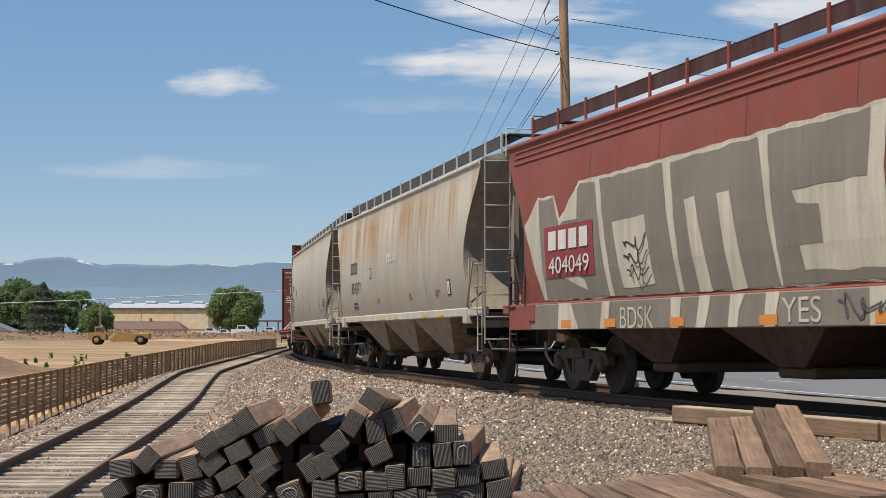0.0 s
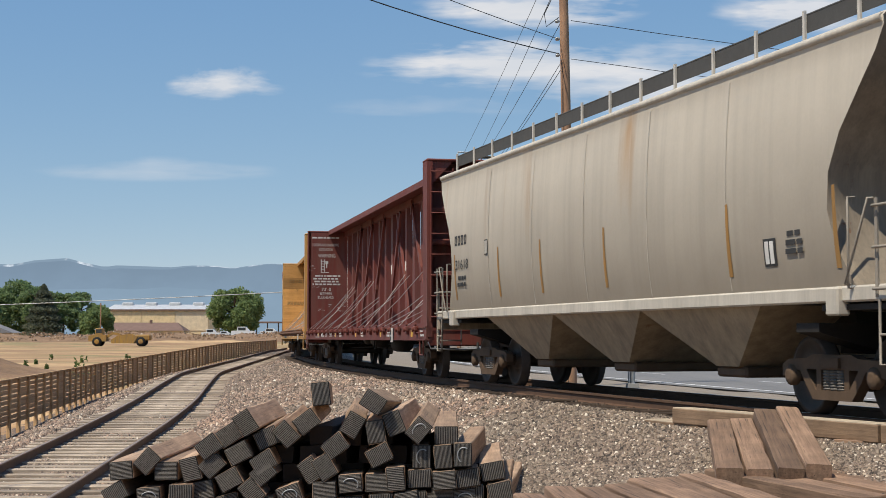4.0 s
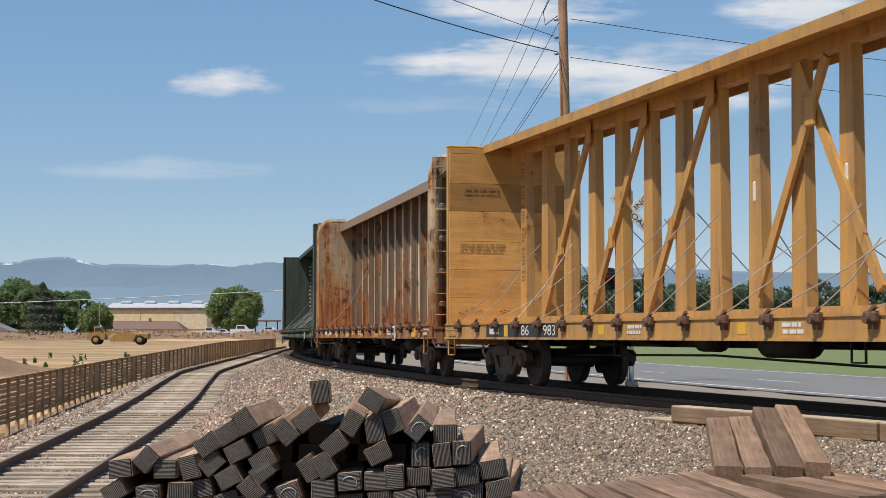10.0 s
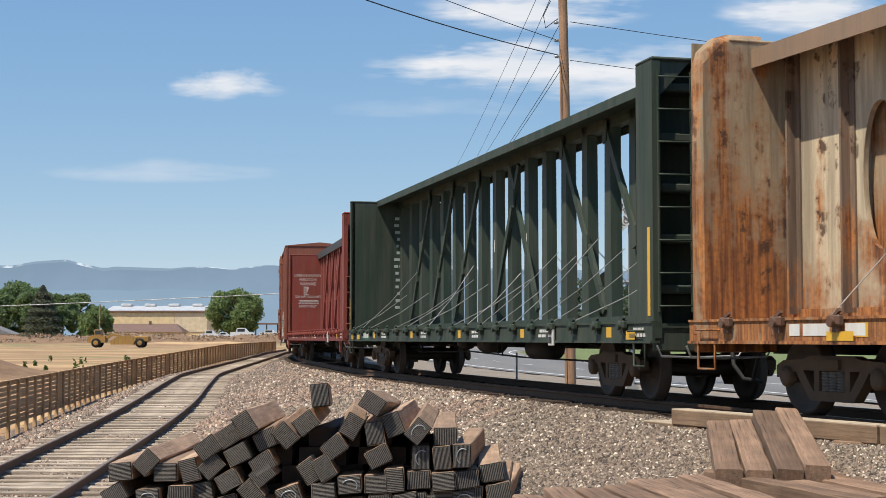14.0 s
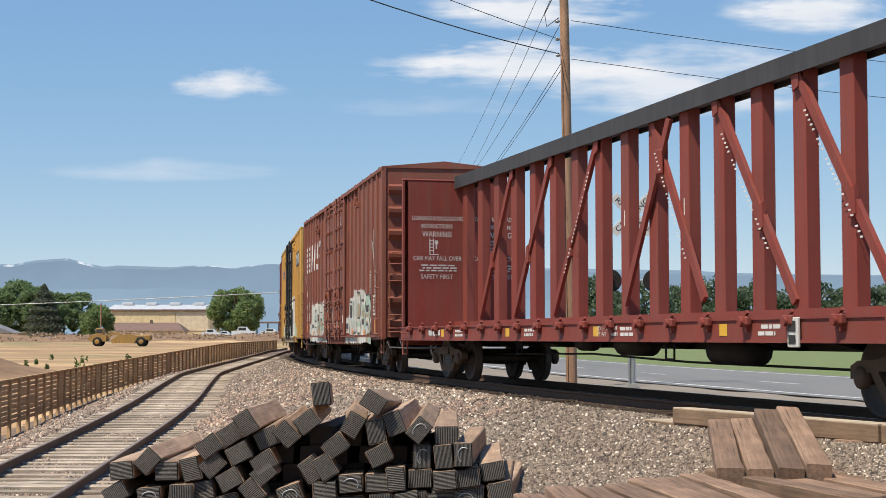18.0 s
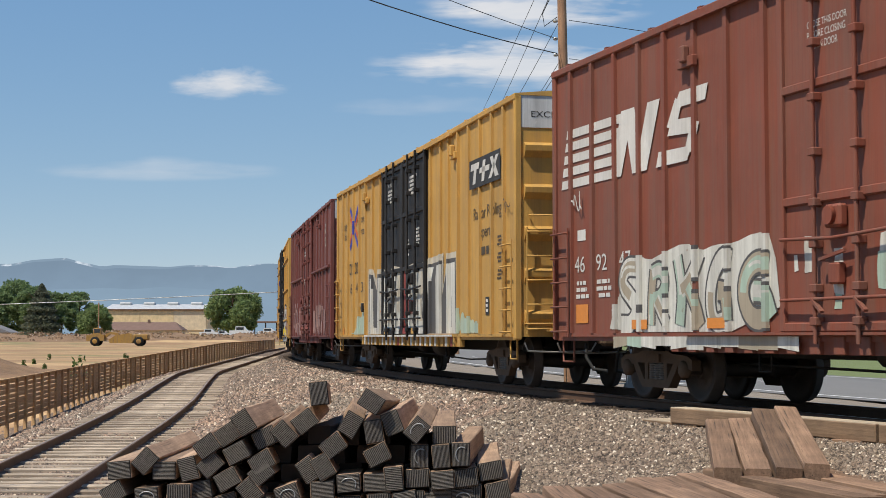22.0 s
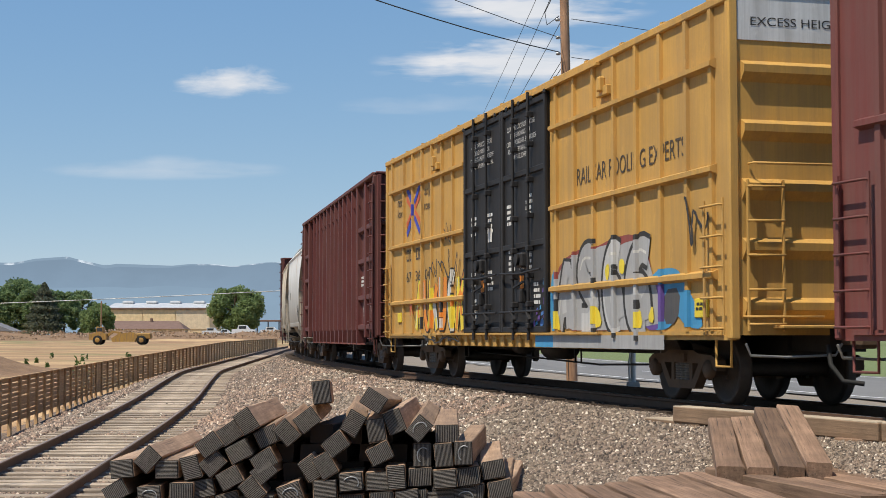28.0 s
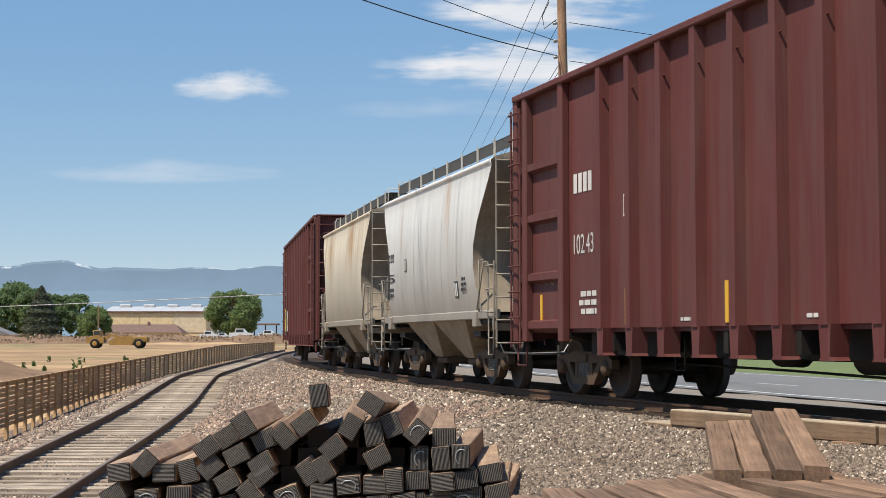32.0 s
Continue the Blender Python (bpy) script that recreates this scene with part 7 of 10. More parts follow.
burner(car, -6.9, -2.5, 1.0, 1.95, 5, [SPRAY_WHITE, TAN_SPRAY, SPRAY_MINT], SPRAY_GREY, SPRAY_WHITE, 21, RIBS9, w=0.22, lw=0.035)
_hull9 = [(2.6, 1.25), (2.97, 1.45), (3.4, 1.98), (3.8, 1.88), (4.45, 2.2), (4.8, 1.92), (5.38, 2.17), (5.65, 2.0), (5.92, 2.15), (6.32, 1.84), (6.8, 1.9), (7.1, 1.45), (7.5, 1.3)]
coat(car, "sprayed_halo", rounded([(2.5, 0.96)] + [(x, z + 0.07) for x, z in _hull9] + [(7.6, 0.96)], 1), SPRAY_WHITE, -1.511, RIBS9)
burner(car, 2.8, 7.4, 1.0, 2.05, 5, [TAN_SPRAY, SPRAY_WHITE, SPRAY_MINT], SPRAY_GREY, SPRAY_WHITE, 22, RIBS9, w=0.24, lw=0.045)
rnd9 = random.Random(12)
for k in range(18):
    x, z = rnd9.choice((-2.1, -1.3, -0.5, 0.3, 1.1, 1.8)) + rnd9.uniform(-0.1, 0.25), rnd9.uniform(1.05, 1.7)
    w9, h9 = rnd9.uniform(0.06, 0.2), rnd9.uniform(0.2, 0.55)
    flat(car, "sprayed_smear", wavy([(x, z), (x + w9, z), (x + w9, z + h9), (x, z + h9)], 0.12, 0.025, k), SPRAY_WHITE if k % 3 else SPRAY_MINT, -1.5535 - 0.0001 * k)
for k in range(32):
    x = -7.0 + 0.45 * k
    if abs(x + 0.2) > 2.2:
        flat(car, "sprayed_sill", [(x, 0.72 + rnd9.uniform(0, 0.06)), (x + 0.46, 0.72 + rnd9.uniform(0, 0.06)), (x + 0.46, 0.9), (x, 0.9)], rnd9.choice((SPRAY_WHITE, SPRAY_MINT, SPRAY_WHITE, TAN_SPRAY)), -1.536)
words(car, "B209", 6.55, 1.13, 0.11, SPRAY_WHITE, -1.53, 0.4)
for x, z in ((3.5, 1.0), (5.85, 0.97), (-6.4, 1.0), (-4.2, 1.0)):
    flat(car, "reflector", [(x, z), (x + 0.48, z), (x + 0.48, z + 0.13), (x, z + 0.13)], ORANGE_PAINT, -1.53)
scribble(car, 7.6, 8.2, 2.6, 3.7, 0.03, SPRAY_WHITE, 35, -1.555, 5)
scribble(car, -8.5, -8.0, 2.75, 3.1, 0.03, SPRAY_WHITE, 36, -1.555, 5)
for x in (7.05, 7.35, 7.9):
    bars(car, x, x + 0.14, 1.7, 2.6, 12, WHITE_PAINT, -1.512, seed=int(x * 9))
flat(car, "data_frame", [(7.9, 1.45), (8.35, 1.45), (8.35, 1.95), (7.9, 1.95)], WHITE_PAINT, -1.555)
flat(car, "data_frame", [(7.95, 1.5), (8.3, 1.5), (8.3, 1.9), (7.95, 1.9)], BROWN_BOX, -1.559)
bars(car, 8.0, 8.25, 1.52, 1.88, 4, WHITE_PAINT, -1.562)


# 10, 12: yellow box cars
def slogan_cross(car, x, z, w, h, ribs):
    """The plain two-colour cross emblem, painted over the ribs."""
    a, b = w / 2, h / 2
    for sz in (-1, 1):
        for k, (mat, q) in enumerate((
                (SPRAY_RED2, [(-1.0, 0.42), (-1.0, 0.68), (-0.22, 0.13), (-0.30, 0.0)]),
                (SPRAY_RED2, [(0.30, 0.0), (0.20, 0.13), (1.0, 0.68), (1.0, 0.42)]),
                (EMBLEM_BLUE, [(-1.0, 0.80), (-0.86, 1.0), (-0.06, 0.40), (-0.20, 0.18)]),
                (EMBLEM_BLUE, [(0.08, 0.36), (0.86, 1.0), (1.0, 0.82), (0.20, 0.18)]))):
            coat(car, "emblem_arm", [(x + u * a, z + sz * v * b) for u, v in q], mat, -1.5105 - 0.0005 * k, ribs)
    coat(car, "emblem_middle", [(x - 0.20 * a, z - 0.18 * b), (x - 0.06 * a, z - 0.40 * b), (x + 0.07 * a, z), (x - 0.06 * a, z + 0.40 * b), (x - 0.20 * a, z + 0.18 * b), (x - 0.13 * a, z)], EMBLEM_BLUE, -1.513, ribs)


EMBLEM_BLUE = paint("emblem deep blue", (0.045, 0.06, 0.42), 0.03, 0.1)
SPRAY_RED2 = paint("emblem orange-red", (0.62, 0.12, 0.04), 0.03, 0.1)
BROWN_INK = paint("faded dark lettering", (0.075, 0.055, 0.035), 0.05, 0.2)
ribs10 = [-8.40, -7.55, -6.68, -5.80, -4.87, -3.85, -2.85, 2.82, 3.75, 4.45, 5.25, 6.1, 6.95, 7.8, 8.6]
car, L = boxcar("yellow boxcar with black doors and white graffiti", 182.1, 200.9, YELLOW_BOX, BLACK_BOX, (-2.28, 2.47), ribs10, top=5.0, excess=WHITE_END, roof_mat=YELLOW_BOX, number_ribs_end=5)
flat(car, "logo_panel", [(6.28, 3.66), (8.5, 3.66), (8.5, 4.2), (6.28, 4.2)], BLACK_PAINT, -1.553, "black panel with a white emblem")
for q in ([(6.4, 4.0), (7.0, 4.0), (7.05, 4.12), (6.45, 4.12)], [(6.55, 3.74), (6.75, 3.74), (6.85, 4.0), (6.65, 4.0)], [(7.05, 3.9), (7.75, 3.9), (7.78, 4.0), (7.08, 4.0)], [(7.2, 3.74), (7.4, 3.74), (7.5, 4.12), (7.3, 4.12)], [(7.7, 3.74), (7.9, 3.74), (8.4, 4.12), (8.2, 4.12)], [(8.15, 3.74), (8.4, 3.74), (8.0, 4.12), (7.8, 4.12)]):
    flat(car, "logo_shape", q, WHITE_PAINT, -1.558)
words(car, "Railcar Pooling", 6.43, 3.0, 0.30, BROWN_INK, -1.508, 1.95)
words(car, "Experts", 6.75, 2.66, 0.28, BROWN_INK, -1.508, 1.0)
bars(car, 6.78, 7.7, 2.35, 2.6, 1, BROWN_INK, -1.508)
slogan_cross(car, -6.66, 3.86, 1.38, 1.22, ribs10)
words(car, "next", -8.27, 3.86, 0.20, BROWN_INK, -1.509, 0.6, slant=0.2)
words(car, "load", -8.25, 3.60, 0.20, BROWN_INK, -1.509, 0.56, slant=0.2)
words(car, "any", -5.62, 3.86, 0.20, BROWN_INK, -1.509, 0.55, slant=0.2)
words(car, "road", -5.65, 3.60, 0.20, BROWN_INK, -1.509, 0.6, slant=0.2)
for x in (-7.40, -7.07, -6.55, -6.22):
    part("reporting_mark", hollow(Geo(), x, x + 0.24, 2.6, 2.9, -1.509), BROWN_INK, car)
for s, x, w in (("6", -7.88, 0.23), ("66", -7.27, 0.55), ("46", -6.43, 0.56), ("3", -5.60, 0.25)):
    words(car, s, x, 2.08, 0.27, BROWN_INK, -1.508, w, slant=0.12)
bars(car, -1.75, -1.0, 4.05, 4.4, 4, WHITE_PAINT, -1.556, seed=6)
words(car, "IMPORTANT", -1.7, 4.45, 0.09, WHITE_PAINT, -1.556, 0.6)
bars(car, 0.75, 1.6, 4.05, 4.5, 5, WHITE_PAINT, -1.556, seed=7)
bars(car, 0.5, 0.8, 2.7, 3.1, 5, WHITE_PAINT, -1.556, seed=8)
bars(car, 1.5, 1.9, 2.9, 3.3, 5, WHITE_PAINT, -1.556, seed=9)
_y = -1.511
MINT_PALE = paint("pale mint spray", (0.46, 0.54, 0.42), 0.15, 0.25)
rnd10 = random.Random(8)
for k in range(16):
    x = -6.7 + 0.14 * k if k < 10 else 5.1 + 0.27 * (k - 10)
    h = (0.12 + 0.10 * (k % 10)) * rnd10.uniform(0.55, 1.2) if k < 10 else (0.75 - 0.09 * (k - 10)) * rnd10.uniform(0.5, 1.1)
    w = rnd10.uniform(0.22, 0.42)
    coat(car, "sprayed_mint", rounded([(x, 0.965), (x + w, 0.965), (x + w * 1.05, 0.97 + h * 0.5), (x + w * 0.6, 0.97 + h), (x + w * 0.1, 0.97 + h * 0.8)], 1), MINT_PALE if k % 3 else SPRAY_MINT, _y - 0.00012 * k, ribs10)
# cream rim, dark shade and white faces of the big letters; the doors stand 4 cm further out
coat(car, "sprayed_rim", [(-4.55, 0.96), (-4.47, 2.64), (-3.8, 2.60), (-3.4, 2.30), (-3.28, 2.58), (-2.3, 2.55), (-2.3, 0.96)], CREAM, _y - 0.002, ribs10)
coat(car, "sprayed_rim", [(2.48, 0.96), (2.48, 2.55), (3.96, 2.60), (3.95, 1.9), (4.3, 2.57), (5.12, 2.58), (5.18, 0.96)], CREAM, _y - 0.002, ribs10)
coat(car, "sprayed_shade", [(-4.42, 0.97), (-4.38, 2.50), (-3.86, 2.47), (-3.3, 2.05), (-3.24, 2.46), (-2.3, 2.44), (-2.3, 0.97)], SPRAY_GREY, _y - 0.004, ribs10)
coat(car, "sprayed_shade", [(2.48, 0.97), (2.5, 2.42), (3.86, 2.46), (3.87, 1.75), (4.4, 2.46), (5.02, 2.46), (5.08, 0.97)], SPRAY_GREY, _y - 0.004, ribs10)
for q in ([(-4.30, 0.97), (-4.28, 2.38), (-3.88, 2.38), (-3.74, 1.14), (-3.32, 1.12), (-3.3, 0.97)], [(-3.22, 0.97), (-3.2, 2.36), (-2.3, 2.34), (-2.3, 0.97)], [(3.28, 0.97), (3.24, 2.1), (3.34, 2.38), (3.80, 2.38), (3.82, 0.97)], [(4.40, 0.97), (4.36, 2.36), (4.95, 2.38), (5.02, 0.97)], [(2.48, 1.9), (2.48, 2.36), (3.1, 2.36), (2.75, 2.0), (2.6, 1.6)]):
    coat(car, "sprayed_letter", q, SPRAY_WHITE, _y - 0.006, ribs10)
for x, za, zb in ((-4.08, 1.1, 2.2), (-2.9, 1.2, 2.2), (3.6, 1.0, 1.8), (4.7, 1.1, 1.7)):
    stroke(car, "paint_run", [(x, za), (x + 0.02, zb)], 0.025, SPRAY_GREY, _y - 0.008)
stroke(car, "scrawl", [(-3.05, 1.9), (-3.0, 2.0), (-2.9, 1.85), (-2.8, 2.0), (-2.6, 1.9), (-2.5, 1.95)], 0.04, SPRAY_ORANGE, _y - 0.009)
stroke(car, "scrawl", [(-3.0, 1.7), (-2.9, 1.4), (-2.75, 1.55)], 0.04, SPRAY_ORANGE, _y - 0.009)
_d = -1.552
coat(car, "sprayed_rim", [(-2.26, 2.42), (-0.05, 2.40), (0.05, 2.40), (2.45, 2.42), (2.45, 2.56), (1.9, 2.44), (1.2, 2.52), (0.1, 2.46), (-0.9, 2.56), (-1.5, 2.46), (-2.26, 2.54)], CREAM, _d)
for xa, xb in ((-2.16, -0.14), (0.2, 2.36)):
    coat(car, "sprayed_ground", wavy([(xa, 1.06), (xb, 1.06), (xb, 2.36), (xa, 2.36)], 0.25, 0.03, int(xa * 7) + 30), SPRAY_WHITE, _d - 0.0015)
for q, m in (([(-2.2, 1.0), (-2.15, 2.38), (-1.75, 2.38), (-1.85, 1.0)], SPRAY_WHITE), ([(-1.55, 1.4), (-1.42, 2.38), (-0.92, 2.38), (-1.0, 1.42)], SPRAY_WHITE), ([(-0.62, 1.5), (-0.5, 2.36), (-0.2, 2.36), (-0.28, 1.45)], CREAM), ([(-0.27, 1.0), (-0.05, 2.42), (0.05, 2.42), (0.43, 1.0)], SPRAY_RED), ([(0.1, 1.0), (0.1, 2.4), (0.45, 2.4), (0.43, 1.0)], SPRAY_RED), ([(0.56, 1.4), (0.58, 1.72), (1.18, 1.72), (1.13, 1.4)], SPRAY_RED), ([(0.6, 1.9), (0.7, 2.38), (1.05, 2.38), (0.75, 1.85)], SPRAY_WHITE), ([(1.18, 1.4), (1.2, 2.39), (1.57, 2.38), (1.5, 1.42)], SPRAY_WHITE), ([(1.9, 1.25), (2.0, 2.3), (2.42, 2.36), (2.42, 1.9), (2.15, 1.25)], CREAM), ([(-1.95, 1.25), (-1.95, 1.7), (-1.2, 1.75), (-1.15, 1.22)], CREAM)):
    coat(car, "sprayed_patch", q, m, _d - 0.003)
for q in ([(-1.3, 1.55), (-1.15, 2.2), (-0.7, 2.2), (-0.85, 1.6)], [(0.55, 2.0), (0.62, 2.3), (0.9, 2.3), (0.7, 1.95)], [(1.3, 1.7), (1.36, 2.25), (1.5, 2.25), (1.46, 1.7)], [(2.1, 1.3), (2.1, 1.7), (2.42, 1.85), (2.42, 1.3)], [(-1.9, 1.85), (-1.9, 2.25), (-1.6, 2.3), (-1.65, 1.85)]):
    coat(car, "sprayed_shade", q, SPRAY_GREY, _d - 0.006)
for k, (xa, xb) in enumerate(((-2.2, -1.2), (-1.2, -0.3), (0.5, 1.4), (1.3, 2.4))):
    scribble(car, xa, xb, 1.15, 2.3, 0.03, SPRAY_WHITE if k % 2 else SPRAY_GREY, 60 + k, _d - 0.008, 4)
for x, m in ((-1.7, YELLOW_BOX), (-0.4, SPRAY_WHITE), (0.5, SPRAY_RED), (1.4, YELLOW_BOX), (2.2, SPRAY_WHITE)):
    flat(car, "sprayed_patch", [(x - 0.25, 0.97), (x + 0.2, 0.97), (x + 0.22, 1.1), (x - 0.22, 1.1)], m, -1.596)
for k in range(21):
    x = -4.94 + 0.48 * k
    if k % 7 == 4:
        continue
    flat(car, "sprayed_sill", [(x, 0.71), (x + 0.17, 0.71), (x + 0.17, 0.895), (x, 0.895)], CREAM if k % 5 == 3 else SPRAY_RED if k % 11 == 9 else SPRAY_WHITE, -1.536)
flat(car, "sprayed_sill", [(-4.6, 0.905), (5.1, 0.905), (5.1, 0.945), (-4.6, 0.945)], SPRAY_WHITE, -1.606)
stroke(car, "scrawl", [(-5.6, 0.9), (-5.5, 0.78), (-5.4, 0.9), (-5.3, 0.8), (-5.1, 0.88)], 0.02, BLACK_PAINT, -1.54)
part("recess_plate", Geo().cbox(-5.72, -4.98, -1.53, -1.50, 1.68, 1.80, 0.01), YELLOW_BOX, car)
part("release_box", Geo().cbox(-5.25, -5.05, -1.58, -1.50, 1.55, 1.78, 0.02), BLACK_BOX, car)
flat(car, "data_plate", [(7.3, 1.3), (7.55, 1.3), (7.55, 1.62), (7.3, 1.62)], BLACK_PAINT, -1.511)
bars(car, 7.33, 7.52, 1.33, 1.6, 3, WHITE_PAINT, -1.515)
for z in (1.9, 2.2, 2.5):
    bars(car, 8.1, 8.5, z, z + 0.2, 3, BROWN_INK, -1.508, seed=int(z * 10))
flat(car, "reflector", [(-8.6, 1.0), (-8.2, 1.0), (-8.2, 1.16), (-8.6, 1.16)], ORANGE_PAINT, -1.512)
scribble(car, 8.65, 9.2, 3.0, 3.3, 0.025, BROWN_INK, 77, -1.556, 4)
scribble(car, -8.85, -8.65, 1.3, 2.3, 0.03, SPRAY_WHITE, 78, -1.57, 4)

# 11: maroon box car
car, L = boxcar("maroon boxcar with faded pink graffiti", 202.4, 218.4, MAROON_BOX, MAROON_BOX, (-1.95, 1.65), [-7.2, -6.2, -5.2, -4.2, -3.2, 2.4, 3.4, 4.4, 5.4, 6.6], top=5.0, rails=(3.12,), excess=WHITE_END, lad=MAROON_BOX, number_ribs_end=6)
g = Geo()
for k in range(28):
    a, b = 2 * math.pi * k / 28, 2 * math.pi * (k + 1) / 28
    for r0, r1 in ((0.30, 0.36), (0.0, 0.24)):
        g.add([(6.1 + r0 * 0.9 * math.cos(a), -1.512, 4.07 + r0 * math.sin(a)), (6.1 + r1 * 0.9 * math.cos(a), -1.512, 4.07 + r1 * math.sin(a)), (6.1 + r1 * 0.9 * math.cos(b), -1.512, 4.07 + r1 * math.sin(b)), (6.1 + r0 * 0.9 * math.cos(b), -1.512, 4.07 + r0 * math.sin(b))], [(0, 1, 2, 3)])
part("round_emblem", g, CREAM, car, "cream round emblem")
stroke(car, "emblem_bar", [(5.85, 4.07), (6.35, 4.07)], 0.1, MAROON_BOX, -1.516)
stroke(car, "emblem_bar", [(6.1, 3.78), (6.1, 4.36)], 0.1, MAROON_BOX, -1.516)
bars(car, -7.0, -5.9, 2.35, 2.7, 1, SPRAY_PINK, -1.508)
bars(car, -7.0, -4.6, 1.95, 2.25, 1, SPRAY_PINK, -1.508, seed=3)
PINK_DEEP = paint("faded plum spray paint", (0.24, 0.115, 0.11), 0.15, 0.4)
RIBS11 = [-7.2, -6.2, -5.2, -4.2, -3.2, 2.4, 3.4, 4.4, 5.4, 6.6]
burner(car, -6.7, -2.1, 1.0, 1.95, 7, [SPRAY_PINK, PINK_DEEP], PINK_DEEP, SPRAY_PINK, 41, RIBS11, w=0.2, lw=0.03)
burner(car, 1.9, 6.1, 1.0, 1.95, 6, [SPRAY_PINK, PINK_DEEP], PINK_DEEP, SPRAY_PINK, 42, RIBS11, w=0.2, lw=0.03)
scribble(car, -1.7, -0.5, 2.4, 3.3, 0.06, SPRAY_WHITE, 43, -1.60, 6)
scribble(car, -1.3, -0.3, 1.9, 2.6, 0.05, SPRAY_WHITE, 44, -1.60, 4)
bars(car, -1.7, -0.5, 3.75, 3.95, 2, WHITE_PAINT, -1.556)
bars(car, 0.9, 1.3, 1.6, 2.2, 4, WHITE_PAINT, -1.556, seed=4)
flat(car, "data_frame", [(6.2, 1.4), (6.65, 1.4), (6.65, 1.95), (6.2, 1.95)], WHITE_PAINT, -1.512)
for q in ([(6.25, 1.45), (6.42, 1.45), (6.42, 1.9), (6.25, 1.9)], [(6.46, 1.45), (6.6, 1.45), (6.6, 1.66), (6.46, 1.66)], [(6.46, 1.7), (6.6, 1.7), (6.6, 1.9), (6.46, 1.9)]):
    flat(car, "data_frame", q, BLACK_PAINT, -1.516)
flat(car, "reflector", [(6.2, 0.98), (6.7, 0.98), (6.7, 1.2), (6.2, 1.2)], ORANGE_PAINT, -1.516)
for x in (4.9, 5.2, 6.3):
    bars(car, x, x + 0.15, 2.05, 2.6, 8, WHITE_PAINT, -1.508, seed=int(x * 8))

# 12
ribs12 = [-8.75, -7.6, -6.75, -5.9, -5.05, -4.2, -3.35, 3.0, 3.85, 4.7, 5.55, 6.4, 7.25, 8.1, 8.85]
car, L = boxcar("yellow boxcar with black doors and colourful graffiti", 220.5, 239.3, YELLOW_BOX, BLACK_BOX, (-2.27, 2.63), ribs12, top=5.0, rails=(1.7, 3.0, 4.3), excess=WHITE_END, roof_mat=YELLOW_BOX, number_ribs_end=5)
words(car, "RAILCAR POOLING EXPERTS", 3.93, 3.2, 0.26, BROWN_INK, -1.508, 4.1)
slogan_cross(car, -6.75, 3.68, 1.3, 1.15, ribs12)
words(car, "next", -8.3, 3.85, 0.19, BROWN_INK, -1.509, 0.55, slant=0.15)
words(car, "load", -8.28, 3.60, 0.19, BROWN_INK, -1.509, 0.5, slant=0.15)
words(car, "any", -5.76, 3.85, 0.19, BROWN_INK, -1.509, 0.52, slant=0.15)
words(car, "road", -5.78, 3.60, 0.19, BROWN_INK, -1.509, 0.56, slant=0.15)
for k in range(4):
    part("reporting_mark", hollow(Geo(), (-7.40, -7.1, -6.5, -6.2)[k], (-7.16, -6.86, -6.26, -5.96)[k], 2.56, 2.82, -1.508), BROWN_INK, car)
for s, x in (("67", -7.4), ("36", -6.55), ("04", -5.7)):
    words(car, s, x, 2.1, 0.22, BROWN_INK, -1.508, 0.44)
words(car, "CLOSE THIS DOOR BEFORE", -1.85, 4.42, 0.085, WHITE_PAINT, -1.556, 1.35)
words(car, "CLOSING MAIN DOOR", -1.8, 4.29, 0.085, WHITE_PAINT, -1.556, 1.15)
words(car, "CIERRE ESTA PUERTA ANTES DE", -1.9, 4.16, 0.085, WHITE_PAINT, -1.556, 1.5)
words(car, "CERRAR LA PUERTA PRINCIPAL", -1.9, 4.03, 0.085, WHITE_PAINT, -1.556, 1.5)
words(car, "CLOSE AND LOCK BOTH DOORS", 0.45, 4.46, 0.085, WHITE_PAINT, -1.556, 1.55)
words(car, "BEFORE MOVING CAR", 0.65, 4.33, 0.085, WHITE_PAINT, -1.556, 1.1)
words(car, "CIERRE Y PONGA EL SEGURO EN", 0.42, 4.20, 0.085, WHITE_PAINT, -1.556, 1.65)
words(car, "AMBAS PUERTAS ANTES DE", 0.5, 4.07, 0.085, WHITE_PAINT, -1.556, 1.4)
words(car, "MOVER EL CARRO", 0.7, 3.94, 0.085, WHITE_PAINT, -1.556, 0.95)
for k, (x, z) in enumerate(((-1.9, 2.75), (-0.8, 2.75), (0.4, 2.8), (1.5, 2.9), (-1.9, 1.7), (-0.8, 1.7), (0.5, 2.0), (1.5, 2.0), (1.9, 1.4), (-1.8, 1.2))):
    bars(car, x, x + 0.4, z, z + 0.4, 4, WHITE_PAINT, -1.556, seed=90 + k)
for x in (-1.25, 1.15):
    words(car, "ASD", x, 2.02, 0.11, WHITE_PAINT, -1.556, 0.28)
    flat(car, "orange_patch", [(x + 0.02, 1.7), (x + 0.25, 1.7), (x + 0.25, 1.92), (x + 0.02, 1.92)], SPRAY_ORANGE, -1.557)
flat(car, "white_patch", [(-0.75, 2.6), (-0.5, 2.6), (-0.5, 2.9), (-0.75, 2.9)], WHITE_PAINT, -1.558)
_y = -1.511
SPRAY_PALE = paint("pale silver spray paint", (0.55, 0.55, 0.54), 0.05, 0.25)
SPRAY_PURPLE = paint("purple spray paint", (0.13, 0.07, 0.30), 0.03, 0.1)
SPRAY_SKY = paint("sky blue spray paint", (0.06, 0.30, 0.55), 0.03, 0.1)
